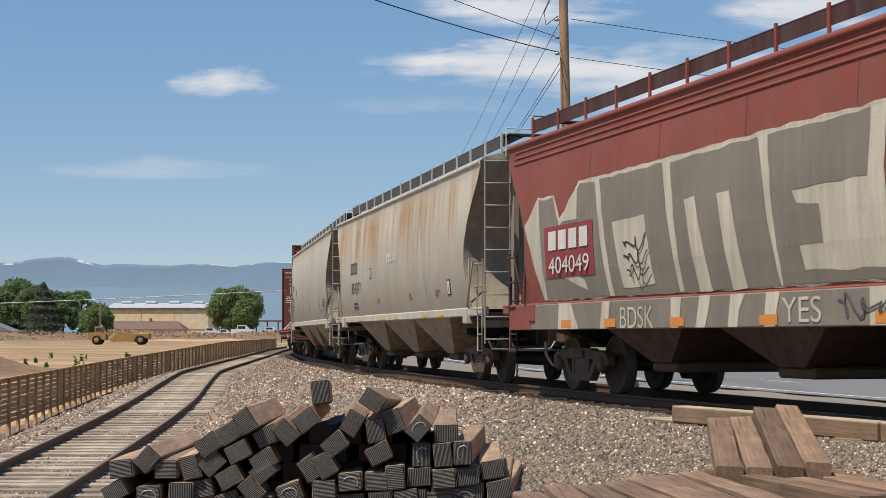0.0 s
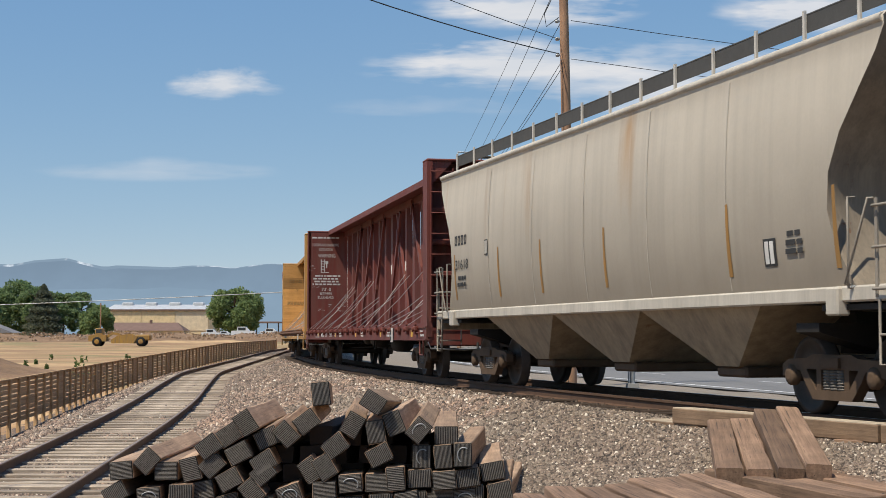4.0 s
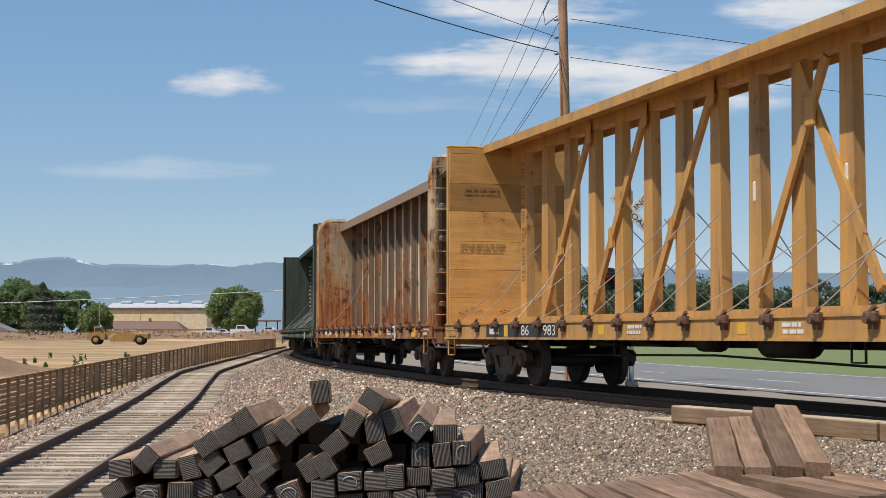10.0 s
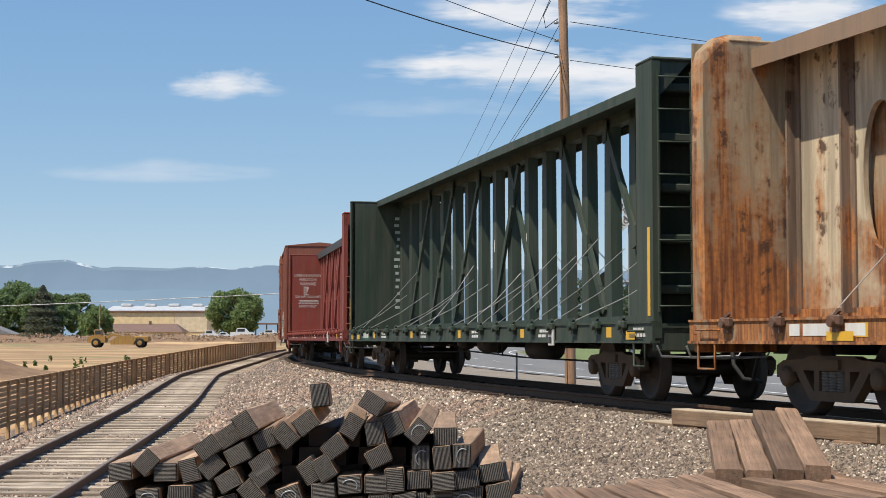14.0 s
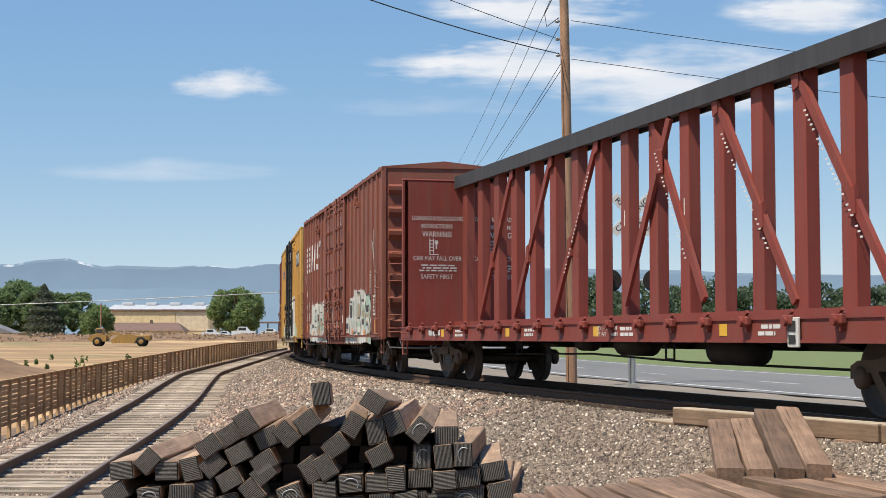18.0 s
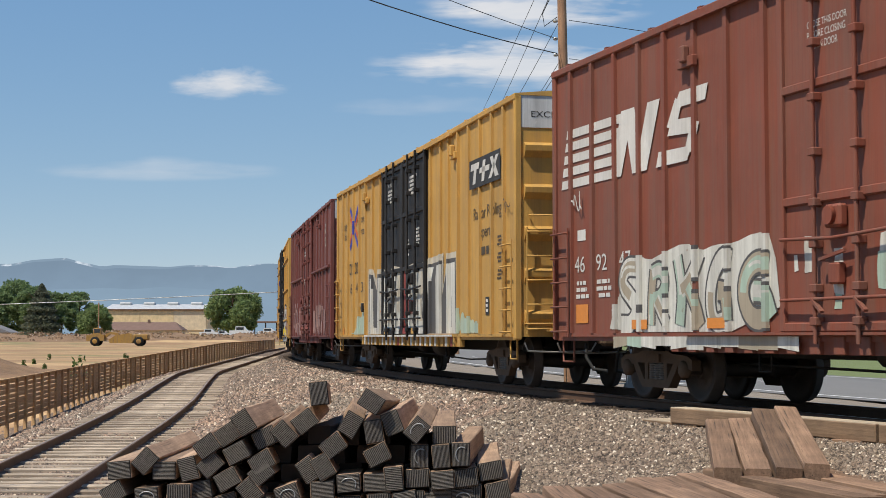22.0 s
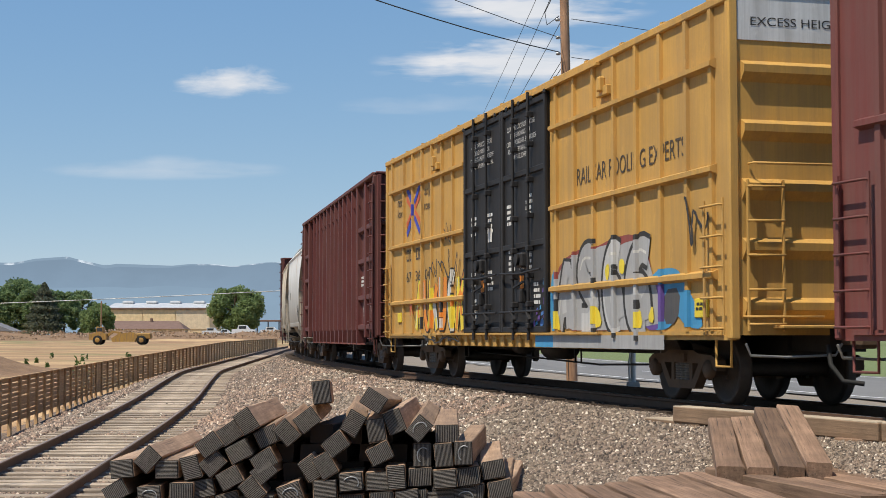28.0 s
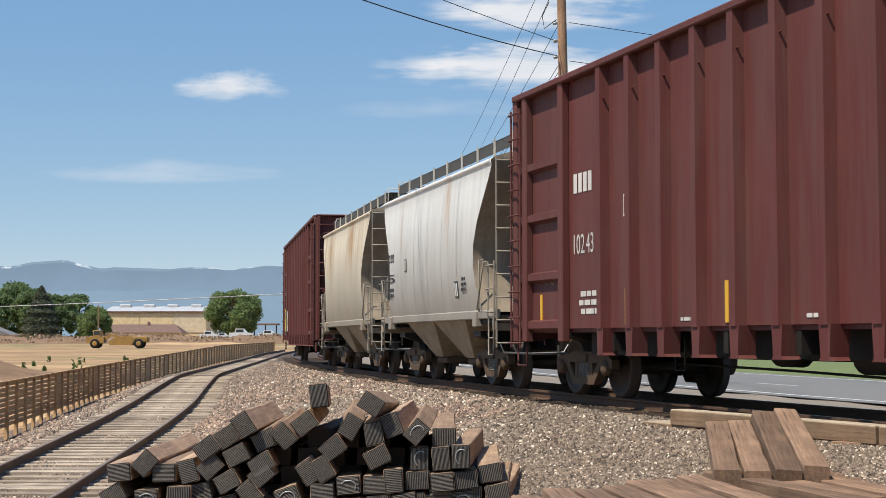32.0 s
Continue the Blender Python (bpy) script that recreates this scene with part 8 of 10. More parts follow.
_hull = [(2.8, 1.4), (2.95, 1.85), (3.3, 2.08), (3.85, 2.22), (4.3, 2.14), (4.7, 2.26), (5.35, 2.28), (5.6, 2.22), (6.05, 2.28), (6.58, 2.26), (6.75, 2.03), (7.0, 1.66), (7.2, 1.35)]
coat(car, "sprayed_halo", rounded([(2.68, 0.97), (2.75, 1.7), (3.2, 2.08), (4.15, 2.24), (4.7, 2.20), (5.45, 2.30), (6.25, 2.32), (6.85, 2.12), (6.85, 0.97)], 1), HALO_RED, _y, ribs12)
coat(car, "sprayed_halo", rounded([(1.95 + 0.7, 0.97), (2.66, 1.8), (2.95, 2.05), (2.85, 1.5), (2.9, 0.97)], 1), SPRAY_SKY, _y - 0.001, ribs12)
coat(car, "sprayed_halo", rounded([(6.7, 0.97), (6.75, 1.75), (7.7, 1.80), (7.95, 1.6), (8.3, 1.3), (8.6, 0.97), (8.0, 1.0), (7.7, 1.2), (7.5, 0.97)]), SPRAY_SKY, _y - 0.001, ribs12)
coat(car, "sprayed_halo", rounded([(6.5, 0.97), (6.95, 1.6), (7.35, 1.6), (7.3, 0.97)]), SPRAY_PURPLE, _y - 0.002, ribs12)
coat(car, "sprayed_halo", rounded([(7.25, 1.05), (7.3, 1.5), (7.85, 1.52), (7.75, 1.05)], 1), SPRAY_GREY, _y - 0.002, ribs12)
coat(car, "sprayed_letter", rounded([(2.85, 0.975)] + [(x, z - 0.06) for x, z in _hull] + [(7.1, 0.975)], 1), SPRAY_SILVER, _y - 0.003, ribs12)
burner(car, 2.95, 6.9, 1.0, 2.14, 4, [SPRAY_SILVER, SPRAY_SILVER, SPRAY_PALE], BLACK_PAINT, SPRAY_WHITE, 51, ribs12, _y - 0.004, w=0.36, lw=0.07)
for q in ([(2.9, 1.25), (3.05, 1.3), (3.2, 0.98), (2.95, 1.0)], [(4.6, 1.35), (4.9, 1.3), (5.05, 1.05), (4.7, 1.0)], [(5.75, 2.0), (5.95, 1.95), (5.9, 1.75), (5.7, 1.8)], [(6.3, 1.15), (6.5, 1.3), (6.6, 1.0), (6.3, 1.0)], [(5.15, 1.9), (5.35, 1.95), (5.3, 1.7), (5.2, 1.7)], [(6.75, 1.1), (6.95, 1.35), (7.0, 1.05)]):
    coat(car, "sprayed_fill", rounded(q, 1), SPRAY_YELLOW, _y - 0.016, ribs12)
rnd12 = random.Random(4)
for k in range(26):
    x, z = rnd12.uniform(1.85, 2.5), rnd12.uniform(0.98, 1.75)
    if z > 1.1 + 1.1 * (x - 1.8):
        continue
    a, b = rnd12.uniform(0.07, 0.2), rnd12.uniform(0.06, 0.16)
    flat(car, "sprayed_patch", [(x, z), (x + a, z + 0.03), (x + a * 0.9, z + b), (x + 0.02, z + b * 0.8)], rnd12.choice((SPRAY_SKY, SPRAY_BLUE, SPRAY_PURPLE)), -1.556 - 0.0004 * k)
for k in range(18):
    x = 1.94 + 0.3 * k
    flat(car, "sprayed_sill", [(x, 0.71), (x + 0.31, 0.71), (x + 0.31, 0.90), (x, 0.90)], SPRAY_SKY if k < 3 else SPRAY_SILVER, -1.5365)
scribble(car, 8.0, 8.9, 1.9, 2.7, 0.05, BLACK_PAINT, 52, -1.556, 4)
part("placard", Geo().cbox(8.3, 8.7, -1.53, -1.50, 1.12, 1.36, 0.01), SPRAY_YELLOW, car, "yellow placard")
bars(car, 8.34, 8.66, 1.2, 1.32, 2, BLACK_PAINT, -1.534)
part("placard", Geo().cbox(-8.2, -7.85, -1.53, -1.50, 1.2, 1.42, 0.01), SPRAY_YELLOW, car, "yellow placard")
burner(car, -6.55, -2.4, 0.98, 2.1, 6, [SPRAY_YELLOW, SPRAY_ORANGE, SPRAY_YELLOW, SPRAY_ORANGE, SPRAY_WHITE], BLACK_PAINT, SPRAY_WHITE, 53, ribs12, w=0.24, lw=0.04)
scribble(car, -6.0, -2.5, 0.72, 0.93, 0.03, BLACK_PAINT, 59, -1.54, 12)
scribble(car, -4.6, -2.6, 1.9, 2.7, 0.04, BLACK_PAINT, 54, -1.556, 7)
scribble(car, -5.2, -4.4, 2.1, 2.5, 0.04, BLACK_PAINT, 55, -1.556, 4)
scribble(car, -4.0, -3.3, 2.75, 3.2, 0.03, BLACK_PAINT, 56, -1.556, 4)
scribble(car, -7.0, -6.6, 1.3, 1.75, 0.05, SPRAY_RED2, 57, -1.556, 3)

# 13: maroon gondola, 14 and 15: short hoppers, 16: maroon gondola
car, L = gondola("maroon ribbed high-side gondola with white number", 240.9, 259.3, MAROON_GON)
for k in range(4):
    flat(car, "reporting_mark", [(-6.55 + 0.19 * k, 3.14), (-6.41 + 0.19 * k, 3.14), (-6.41 + 0.19 * k, 3.44), (-6.55 + 0.19 * k, 3.44)], WHITE_PAINT, -1.43)
words(car, "102", -6.55, 2.20, 0.30, WHITE_PAINT, -1.43, 0.42)
words(car, "43", -6.06, 2.20, 0.30, WHITE_PAINT, -1.43, 0.28)
for x in (-7.95, -4.6, -1.6, 2.4, 5.42):
    part("reflector", Geo().box(x - 0.045, x + 0.045, -1.435, -1.42, 1.1, 1.62), REFLECT, car, "yellow vertical reflector bar")
bars(car, -6.4, -5.5, 1.25, 1.65, 3, WHITE_PAINT, -1.43)
bars(car, 5.9, 6.7, 2.2, 2.5, 3, WHITE_PAINT, -1.43, seed=6)
for x in (-2.9, 0.2, 3.0, 5.8):
    bars(car, x, x + 0.5, 1.12, 1.2, 1, WHITE_PAINT, -1.43, seed=int(x * 3))
flat(car, "notice_box", [(-4.7, 2.65), (-4.45, 2.65), (-4.45, 2.97), (-4.7, 2.97)], WHITE_PAINT, -1.426)
flat(car, "notice_box", [(-4.67, 2.68), (-4.48, 2.68), (-4.48, 2.94), (-4.67, 2.94)], MAROON_GON, -1.43)
g = Geo()
g.add([(5.2 + 0.1 * math.cos(k * math.pi / 8), -1.43, 2.85 + 0.16 * math.sin(k * math.pi / 8)) for k in range(16)], [tuple(range(16))])
part("round_mark", g, WHITE_PAINT, car)
scribble(car, -8.0, -7.1, 1.75, 1.95, 0.02, SPRAY_PINK, 81, -1.43, 5)
scribble(car, 6.3, 7.0, 1.4, 1.7, 0.025, SPRAY_WHITE, 82, -1.43, 5)
scribble(car, 7.6, 8.1, 1.3, 1.9, 0.02, SPRAY_PINK, 83, -1.43, 5)

car, L = hopper("light grey two-bay covered hopper", 260.35, 270.5, WHITE_GREY, WHITE_GREY, GREY_END, GREY_END, 2, inset=1.75, bay_mat=DIRTY_BAY, posts=PALE_STEEL)
hopper_marks(car, L, -4.1, "5", None, BLACK_PAINT)
car, L = hopper("cream two-bay covered hopper with rusty top edge", 272.0, 282.0, CREAM_GREY, CREAM_GREY, GREY_END, GREY_END, 2, inset=1.75, bay_mat=DIRTY_BAY, posts=PALE_STEEL)
car, L = gondola("maroon high-side gondola with a bright tag", 283.7, 302.0, MAROON_GON)
sprayed(car, -8.2, -6.0, 1.2, 2.3, [SPRAY_YELLOW, SPRAY_MINT, SPRAY_WHITE], BLACK_PAINT, 91, -1.53, 3, 0.06)

# ---- the tie pile and the timbers ----
def world_pose(x, y, z, yaw, pitch=0.0, roll=0.0):
    """Local Y lies along the heading yaw (radians, clockwise from +Y)."""
    return Matrix.Translation((x, y, z)) @ Matrix.Rotation(-yaw, 4, "Z") @ Matrix.Rotation(pitch, 4, "X") @ Matrix.Rotation(roll, 4, "Y")


def tie_things():
    """Two used ties: grooved ends, one of them with a crescent anti-split iron."""
    made = []
    for k in range(6):
        ob = new("railroad_tie", tie_mesh(TIE_BROWN, None, seed=30 + k))
        tagged(ob, "used brown railroad tie with a grooved dark end", "railroad tie", "stacked railroad ties")
        across = k % 2 == 0
        plate = part("sawn_end", Geo().cbox(-0.113, 0.113, -1.306, -1.29, -0.088, 0.088, 0.004), TIE_END, ob, "dark grooved end face")
        for j in range(13):
            if across:
                x = -0.1 + 0.2 * j / 12
                part("groove_ridge", Geo().cbox(x - 0.0042, x + 0.0042, -1.315, -1.303, -0.08, 0.08, 0.002), TIE_RIDGE, plate)
            else:
                z = -0.076 + 0.152 * j / 12
                part("groove_ridge", Geo().cbox(-0.105, 0.105, -1.315, -1.303, z - 0.0033, z + 0.0033, 0.002), TIE_RIDGE, plate)
        if k >= 4:
            arc = [(0.075 * math.cos(a), -1.317, 0.06 * math.sin(a) - 0.01) for a in np.linspace(-0.6, 2.6, 10)]
            part("anti_split_iron", Geo().tube(arc, 0.006, 5), STEEL, ob, "crescent steel anti-split iron")
        made.append(ob)
    return made


kinds = tie_things()
PILE_YAW = radians(4.4)
rnd = random.Random(11)


def lay_pile(items):
    """Ties seen end on: sideways, height, how far the end is turned, and the way that the tie points."""
    for k, (x, z, turn, heading) in enumerate(items):
        ob = kinds[5 if (x, z) in IRONED else rnd.choice((0, 1, 2, 3))]
        yaw = radians(heading + rnd.uniform(-0.7, 0.7))
        y = 14.9 + rnd.uniform(-0.06, 0.08)
        copy_thing(ob, world_pose(x + 1.3 * math.sin(yaw), y + 1.3 * math.cos(yaw), z + 0.01, yaw, radians((-2.0 if z > 0.15 else 0.3) + rnd.uniform(-0.5, 0.5)), radians(-turn)))


IRONED = {(-0.24, 0.0), (-0.21, -0.28), (0.19, -0.25), (-0.90, -0.52), (-2.86, -0.65), (-1.49, -0.62), (0.21, -0.67)}
lay_pile([(-3.14, -0.40, 5, 1), (-2.88, -0.32, 47, 0), (-2.70, -0.42, 0, 1), (-2.46, -0.38, -75, 0), (-2.28, -0.17, 37, -1.5), (-2.09, -0.07, 35, -1.5), (-1.92, 0.05, -56, 0.5), (-2.25, -0.36, 42, -0.5), (-1.99, -0.23, 28, -1), (-2.08, -0.49, 28, 0), (-1.86, -0.61, -50, -1), (-1.75, -0.44, 40, 0.5)])
lay_pile([(-1.53, -0.04, -46, -1.5), (-1.72, -0.10, 25, -1.5), (-1.33, 0.06, 37, -2.5), (-1.19, 0.28, -84, -4), (-0.88, 0.05, 60, -1.5), (-0.68, 0.20, -32, 2), (-0.66, -0.03, -82, 0), (-0.48, 0.05, -68, 2), (-0.24, 0.0, 50, 1.5), (0.03, -0.06, 0, 0.5), (-0.21, -0.28, 90, -1), (0.0, -0.27, 94, 0), (0.19, -0.25, 92, 5), (-1.05, -0.17, 38, -1), (-0.62, -0.25, 27, -1)])
lay_pile([(-1.29, -0.40, -55, 0), (-1.15, -0.37, -60, 0), (-1.15, -0.59, 3, 0), (-0.90, -0.52, 5, 0), (-0.64, -0.52, 2, 0), (-0.46, -0.49, 95, 0), (-0.23, -0.49, 3, 0), (0.01, -0.49, 4, 0), (0.24, -0.47, 8, 0), (0.48, -0.42, 10, 1.7), (0.55, -0.61, 12, 4), (-0.60, -0.71, 3, 0), (-0.35, -0.69, 8, 0), (0.21, -0.67, 5, 0), (-0.10, -0.71, 0, 0), (-3.20, -0.64, 30, 0), (-2.86, -0.65, 5, 0), (-2.54, -0.62, 0, 0), (-1.49, -0.62, 20, 0), (-2.35, -0.60, 10, 0), (-2.10, -0.73, 15, 0), (-1.75, -0.32, 30, 0)])
# ties added in the heart of the heap, black to deepen its shade
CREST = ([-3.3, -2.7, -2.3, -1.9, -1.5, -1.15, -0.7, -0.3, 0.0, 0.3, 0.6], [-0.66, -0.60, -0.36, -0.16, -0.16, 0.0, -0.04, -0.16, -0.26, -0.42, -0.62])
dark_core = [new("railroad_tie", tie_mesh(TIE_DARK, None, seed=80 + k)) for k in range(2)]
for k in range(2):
    tagged(dark_core[k], "creosoted railroad tie deep in the pile, blackened for its shade", "railroad tie", "stacked railroad ties")
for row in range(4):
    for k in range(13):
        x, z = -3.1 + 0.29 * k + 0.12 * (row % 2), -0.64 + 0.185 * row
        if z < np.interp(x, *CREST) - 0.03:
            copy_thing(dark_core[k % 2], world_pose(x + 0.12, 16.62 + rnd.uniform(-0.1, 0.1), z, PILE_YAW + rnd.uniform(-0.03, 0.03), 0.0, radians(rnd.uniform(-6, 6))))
for ob in dark_core:
    bpy.data.objects.remove(ob)
# the bottom course, on the ground
for k in range(14):
    x = -3.2 + 0.29 * k
    g = float(ground_z(x, 16.0)[0])
    copy_thing(kinds[k % 4], world_pose(x + 0.1, 16.25, max(g + 0.095, -0.80), PILE_YAW + rnd.uniform(-0.02, 0.02)))
for ob in kinds:
    for o in (*ob.children_recursive, ob):
        bpy.data.objects.remove(o)

flat_ties = [tie_mesh(PLANK, None, length=2.6, seed=60 + k) for k in range(4)]


def loose_tie(label, x, y, z, yaw, pitch=0.0, roll=0.0, k=0):
    ob = new("railroad_tie", flat_ties[k % 4])
    ob.matrix_basis = world_pose(x, y, z, yaw, pitch, roll)
    return tagged(ob, label, "railroad tie", "loose railroad ties")


# four ties lean on the crossing timber
for k, (xa, za, xb, zb) in enumerate(((2.86, 0.05, 2.49, -0.24), (3.09, 0.06, 2.75, -0.25), (3.33, 0.16, 3.02, -0.24), (3.56, 0.18, 3.26, -0.21))):
    a, b = Vector((xa, 15.9, za - 0.09)), Vector((xb, 13.32, zb - 0.09))
    d = (a - b)
    loose_tie("weathered brown tie leaning against a timber", (xa + xb) / 2, 14.61, (za + zb) / 2 - 0.09, math.atan2(d.x, d.y), math.asin(d.z / d.length), radians(rnd.uniform(-4, 4)), k)
# a spread of flat ties in front of them
for k in range(13):
    fx, fy = 0.66 + 0.262 * k, 11.95 + 0.30 * k + rnd.uniform(-0.12, 0.12)
    yaw = radians((-5.5 if k < 7 else -16) + rnd.uniform(-2.5, 2.5))
    cx, cy = fx - 1.3 * math.sin(yaw), fy - 1.3 * math.cos(yaw)
    for layer in range(3):
        loose_tie("brown weathered tie lying flat in a low stack", cx, cy - 0.04 * layer, -0.415 - 0.182 * layer + (rnd.uniform(-0.025, 0.025) if layer == 0 else -0.03), yaw, rnd.uniform(-0.012, 0.012), radians(rnd.uniform(-4, 4)), k + layer)
for k, (fx, fy, yaw) in enumerate(((4.15, 15.7, -40), (4.5, 15.1, -46), (4.75, 14.2, -38))):
    yaw = radians(yaw)
    loose_tie("pale brown weathered tie lying on gravel", fx - 1.2 * math.sin(yaw), fy - 1.2 * math.cos(yaw), -0.24 - 0.03 * k, yaw, 0.0, radians(4), k + 1)


def timber(x0, y0, x1, y1, top, h, w, label):
    L = math.hypot(x1 - x0, y1 - y0)
    ob = thing("timber", Geo().cbox(-w / 2, w / 2, -L / 2, L / 2, -h / 2, h / 2, 0.012), TIMBER, label, "timber")
    part("bleached_top", Geo().cbox(-w / 2 + 0.006, w / 2 - 0.006, -L / 2 + 0.006, L / 2 - 0.006, h / 2 - 0.01, h / 2 + 0.006, 0.004), TIMBER_TOP, ob, "bleached upper face, painted paler for sunlight")
    ob.matrix_basis = world_pose((x0 + x1) / 2, (y0 + y1) / 2, top - h / 2, math.atan2(x1 - x0, y1 - y0))
    return ob


# sides darker, top paler: the fall of sunlight is put into both woods
TIMBER = wood_mat("stained shade-dark timber", (0.17, 0.105, 0.062), (0.33, 0.215, 0.13), vary=False)
TIMBER_TOP = wood_mat("bleached sunlit timber", (0.40, 0.31, 0.215), (0.60, 0.49, 0.36), vary=False)
timber(2.92, 18.87, 4.42, 15.28, 0.03, 0.19, 0.24, "pale squared timber lying beside the rails")
timber(4.44, 15.24, 6.1, 11.4, 0.03, 0.19, 0.24, "pale squared timber lying beside the rails")
timber(2.72, 19.6, 3.2, 18.35, -0.15, 0.10, 0.34, "pale squared timber under another timber")

# ---- loose ballast: stones too many to count ----
def scatter(name, n, xlo, xhi, ylo, yhi, label, seed, keep, lo=0.013, hi=0.037, material=None):
    r = np.random.default_rng(seed)
    y = 1.0 / (1.0 / yhi + r.random(n) * (1.0 / ylo - 1.0 / yhi))
    x = np.clip(y * (-0.31 + 0.62 * r.random(n)), xlo, xhi)
    L = track_side(x, y)
    ok = keep(x, y, L)
    x, y, L = x[ok], y[ok], L[ok]
    z = ground_z(x, y, L)
    m = len(x)
    size = lo + (hi - lo) * r.random(m) ** 1.6
    size = size * np.clip(y / 25, 0.6, 1.3) * 0.84
    base = np.array([(-1.1, -0.7, -0.7), (1.1, -0.7, -0.7), (0, 1.1, -0.7), (-0.6, -0.5, 0.8), (0.75, -0.4, 0.75), (0.1, 0.75, 0.8)], float)
    v = base[None] * (0.75 + 0.5 * r.random((m, 6, 3)))
    v *= (0.7 + 0.6 * r.random((m, 1, 3)))
    a = r.random(m) * 6.283
    ca, sa = np.cos(a)[:, None], np.sin(a)[:, None]
    vx, vy, vz = v[..., 0] * ca - v[..., 1] * sa, v[..., 0] * sa + v[..., 1] * ca, v[..., 2]
    t = (r.random(m) - 0.5)[:, None]
    vz, vx = vz + t * vx, vx - t * vz
    pts = np.stack([vx * size[:, None] + x[:, None], vy * size[:, None] + y[:, None], vz * size[:, None] + (z + size * 0.25)[:, None]], -1).reshape(-1, 3)
    f = np.array([(3, 4, 5, 0, 1, 4, 3, 1, 2, 5, 4, 2, 0, 3, 5)])
    loops = (f + 6 * np.arange(m)[:, None]).ravel()
    starts = (np.array([0, 3, 7, 11])[None] + 15 * np.arange(m)[:, None]).ravel()
    me = bpy.data.meshes.new(name)
    me.vertices.add(len(pts))
    me.vertices.foreach_set("co", pts.ravel())
    me.loops.add(len(loops))
    me.loops.foreach_set("vertex_index", loops.astype(np.int32))
    me.polygons.add(len(starts))
    me.polygons.foreach_set("loop_start", starts.astype(np.int32))
    me.update(calc_edges=True)
    me.materials.append(material or STONES)
    return tagged(new(name, me), label, "ballast", kind="stuff")


def shoulder(x, y, L):
    """The grey, dirty stretch of ballast between the tie pile and the timbers."""
    edge = 0.35 * np.sin(x * 2.3 + y) + 0.5 * np.sin(y * 0.9) + 0.35 * np.sin(x * 7.1 - y * 3.3)
    return (x > -0.9 + edge + np.maximum(0, y - 19) * 0.25) & (L > -6.2 + edge) & (L < -1.35) & (y < 27)


def near_side(x, y, L):
    e = x - np.interp(y, _fine, SID_X)
    return (L < -1.35) & (abs(e) > 1.25) & (x > fence_line(y)[0] + 0.4) & ~shoulder(x, y, L)


def under_rails(x, y, L):
    return (abs(L) < 1.5)


def between_siding_ties(x, y, L):
    e = x - np.interp(y, _fine, SID_X)
    slope = np.interp(y, _fine, np.gradient(SID_X, 0.5))
    phase = np.abs(((y + e * slope - 11) / 0.55 + 0.5) % 1 - 0.5)
    return (abs(e) < 1.28) & ((phase > 0.2) | (abs(e) > 1.0)) & (abs(abs(e) - 0.75) > 0.09)


scatter("ballast_stones", 260000, -12.5, 6.5, 11.0, 75.0, "tan and grey crushed stone ballast", 3, near_side)
scatter("dirty_stones", 200000, -1.5, 6.5, 11.0, 28.0, "grey dirty crushed stone ballast", 6, shoulder, material=STONES_DIRTY)
scatter("track_stones", 40000, -6.0, 8.0, 12.0, 60.0, "oil-darkened ballast under the rails", 4, under_rails, material=OILED)
scatter("siding_stones", 90000, -12, -4.5, 14.0, 70.0, "pale gravel between the siding ties", 5, between_siding_ties, 0.012, 0.028)

# ---- the slatted fence ----
fence = thing("fence", None, None, "brown slatted wooden fence along the siding", "fence", kind="")
rnd = random.Random(17)
posts = []
y = 13.0
while y < 152:
    x, top = fence_line(y)
    posts.append((float(x), float(y), float(top)))
    y += 1.55
post_mesh = Geo().cbox(-0.05, 0.05, -0.05, 0.05, -1.5, 0.02, 0.01).mesh("fence_post", FENCE_WOOD)
slat_mesh = {}
for k, (x, y, top) in enumerate(posts):
    ob = part("fence_post", post_mesh, None, fence)
    ob.location = (x, y, top + rnd.uniform(-0.015, 0.015))
    if k + 1 == len(posts):
        break
    x1, y1, top1 = posts[k + 1]
    d = Vector((x1 - x, y1 - y, top1 - top))
    L = d.length
    turn = Matrix.Rotation(math.atan2(d.x, d.y) * -1, 4, "Z") @ Matrix.Rotation(math.asin(d.z / L), 4, "X")
    near = 12 <= k < 42
    joined = Geo()
    tight = rnd.random() < 0.25
    for j in range(9):
        z = -0.06 - 0.13 * j
        h = 0.127 if (tight or rnd.random() < 0.2) else 0.102 + rnd.uniform(-0.006, 0.01)
        if near:
            key = (round(L, 1), round(h, 2))
            if key not in slat_mesh:
                slat_mesh[key] = Geo().cbox(-0.011, 0.011, 0.0, key[0] + 0.04, -key[1] / 2, key[1] / 2, 0.004).mesh("slat", FENCE_WOOD)
            ob = part("slat", slat_mesh[key], None, fence)
            ob.matrix_basis = Matrix.Translation((x - 0.03, y, top + z + rnd.uniform(-0.006, 0.006))) @ turn
        else:
            joined.cbox(-0.011, 0.011, 0.0, L, z - h / 2, z + h / 2, 0.004)
    if not near:
        ob = part("slats", joined, FENCE_WOOD, fence)
        ob.matrix_basis = Matrix.Translation((x - 0.03, y, top)) @ turn
        tagged(ob, kind="stuff")
    ob = part("top_rail", Geo().cbox(-0.03, 0.03, 0, L, -0.02, 0.02, 0.006), FENCE_WOOD, fence)
    ob.matrix_basis = Matrix.Translation((x, y, top + 0.01)) @ turn

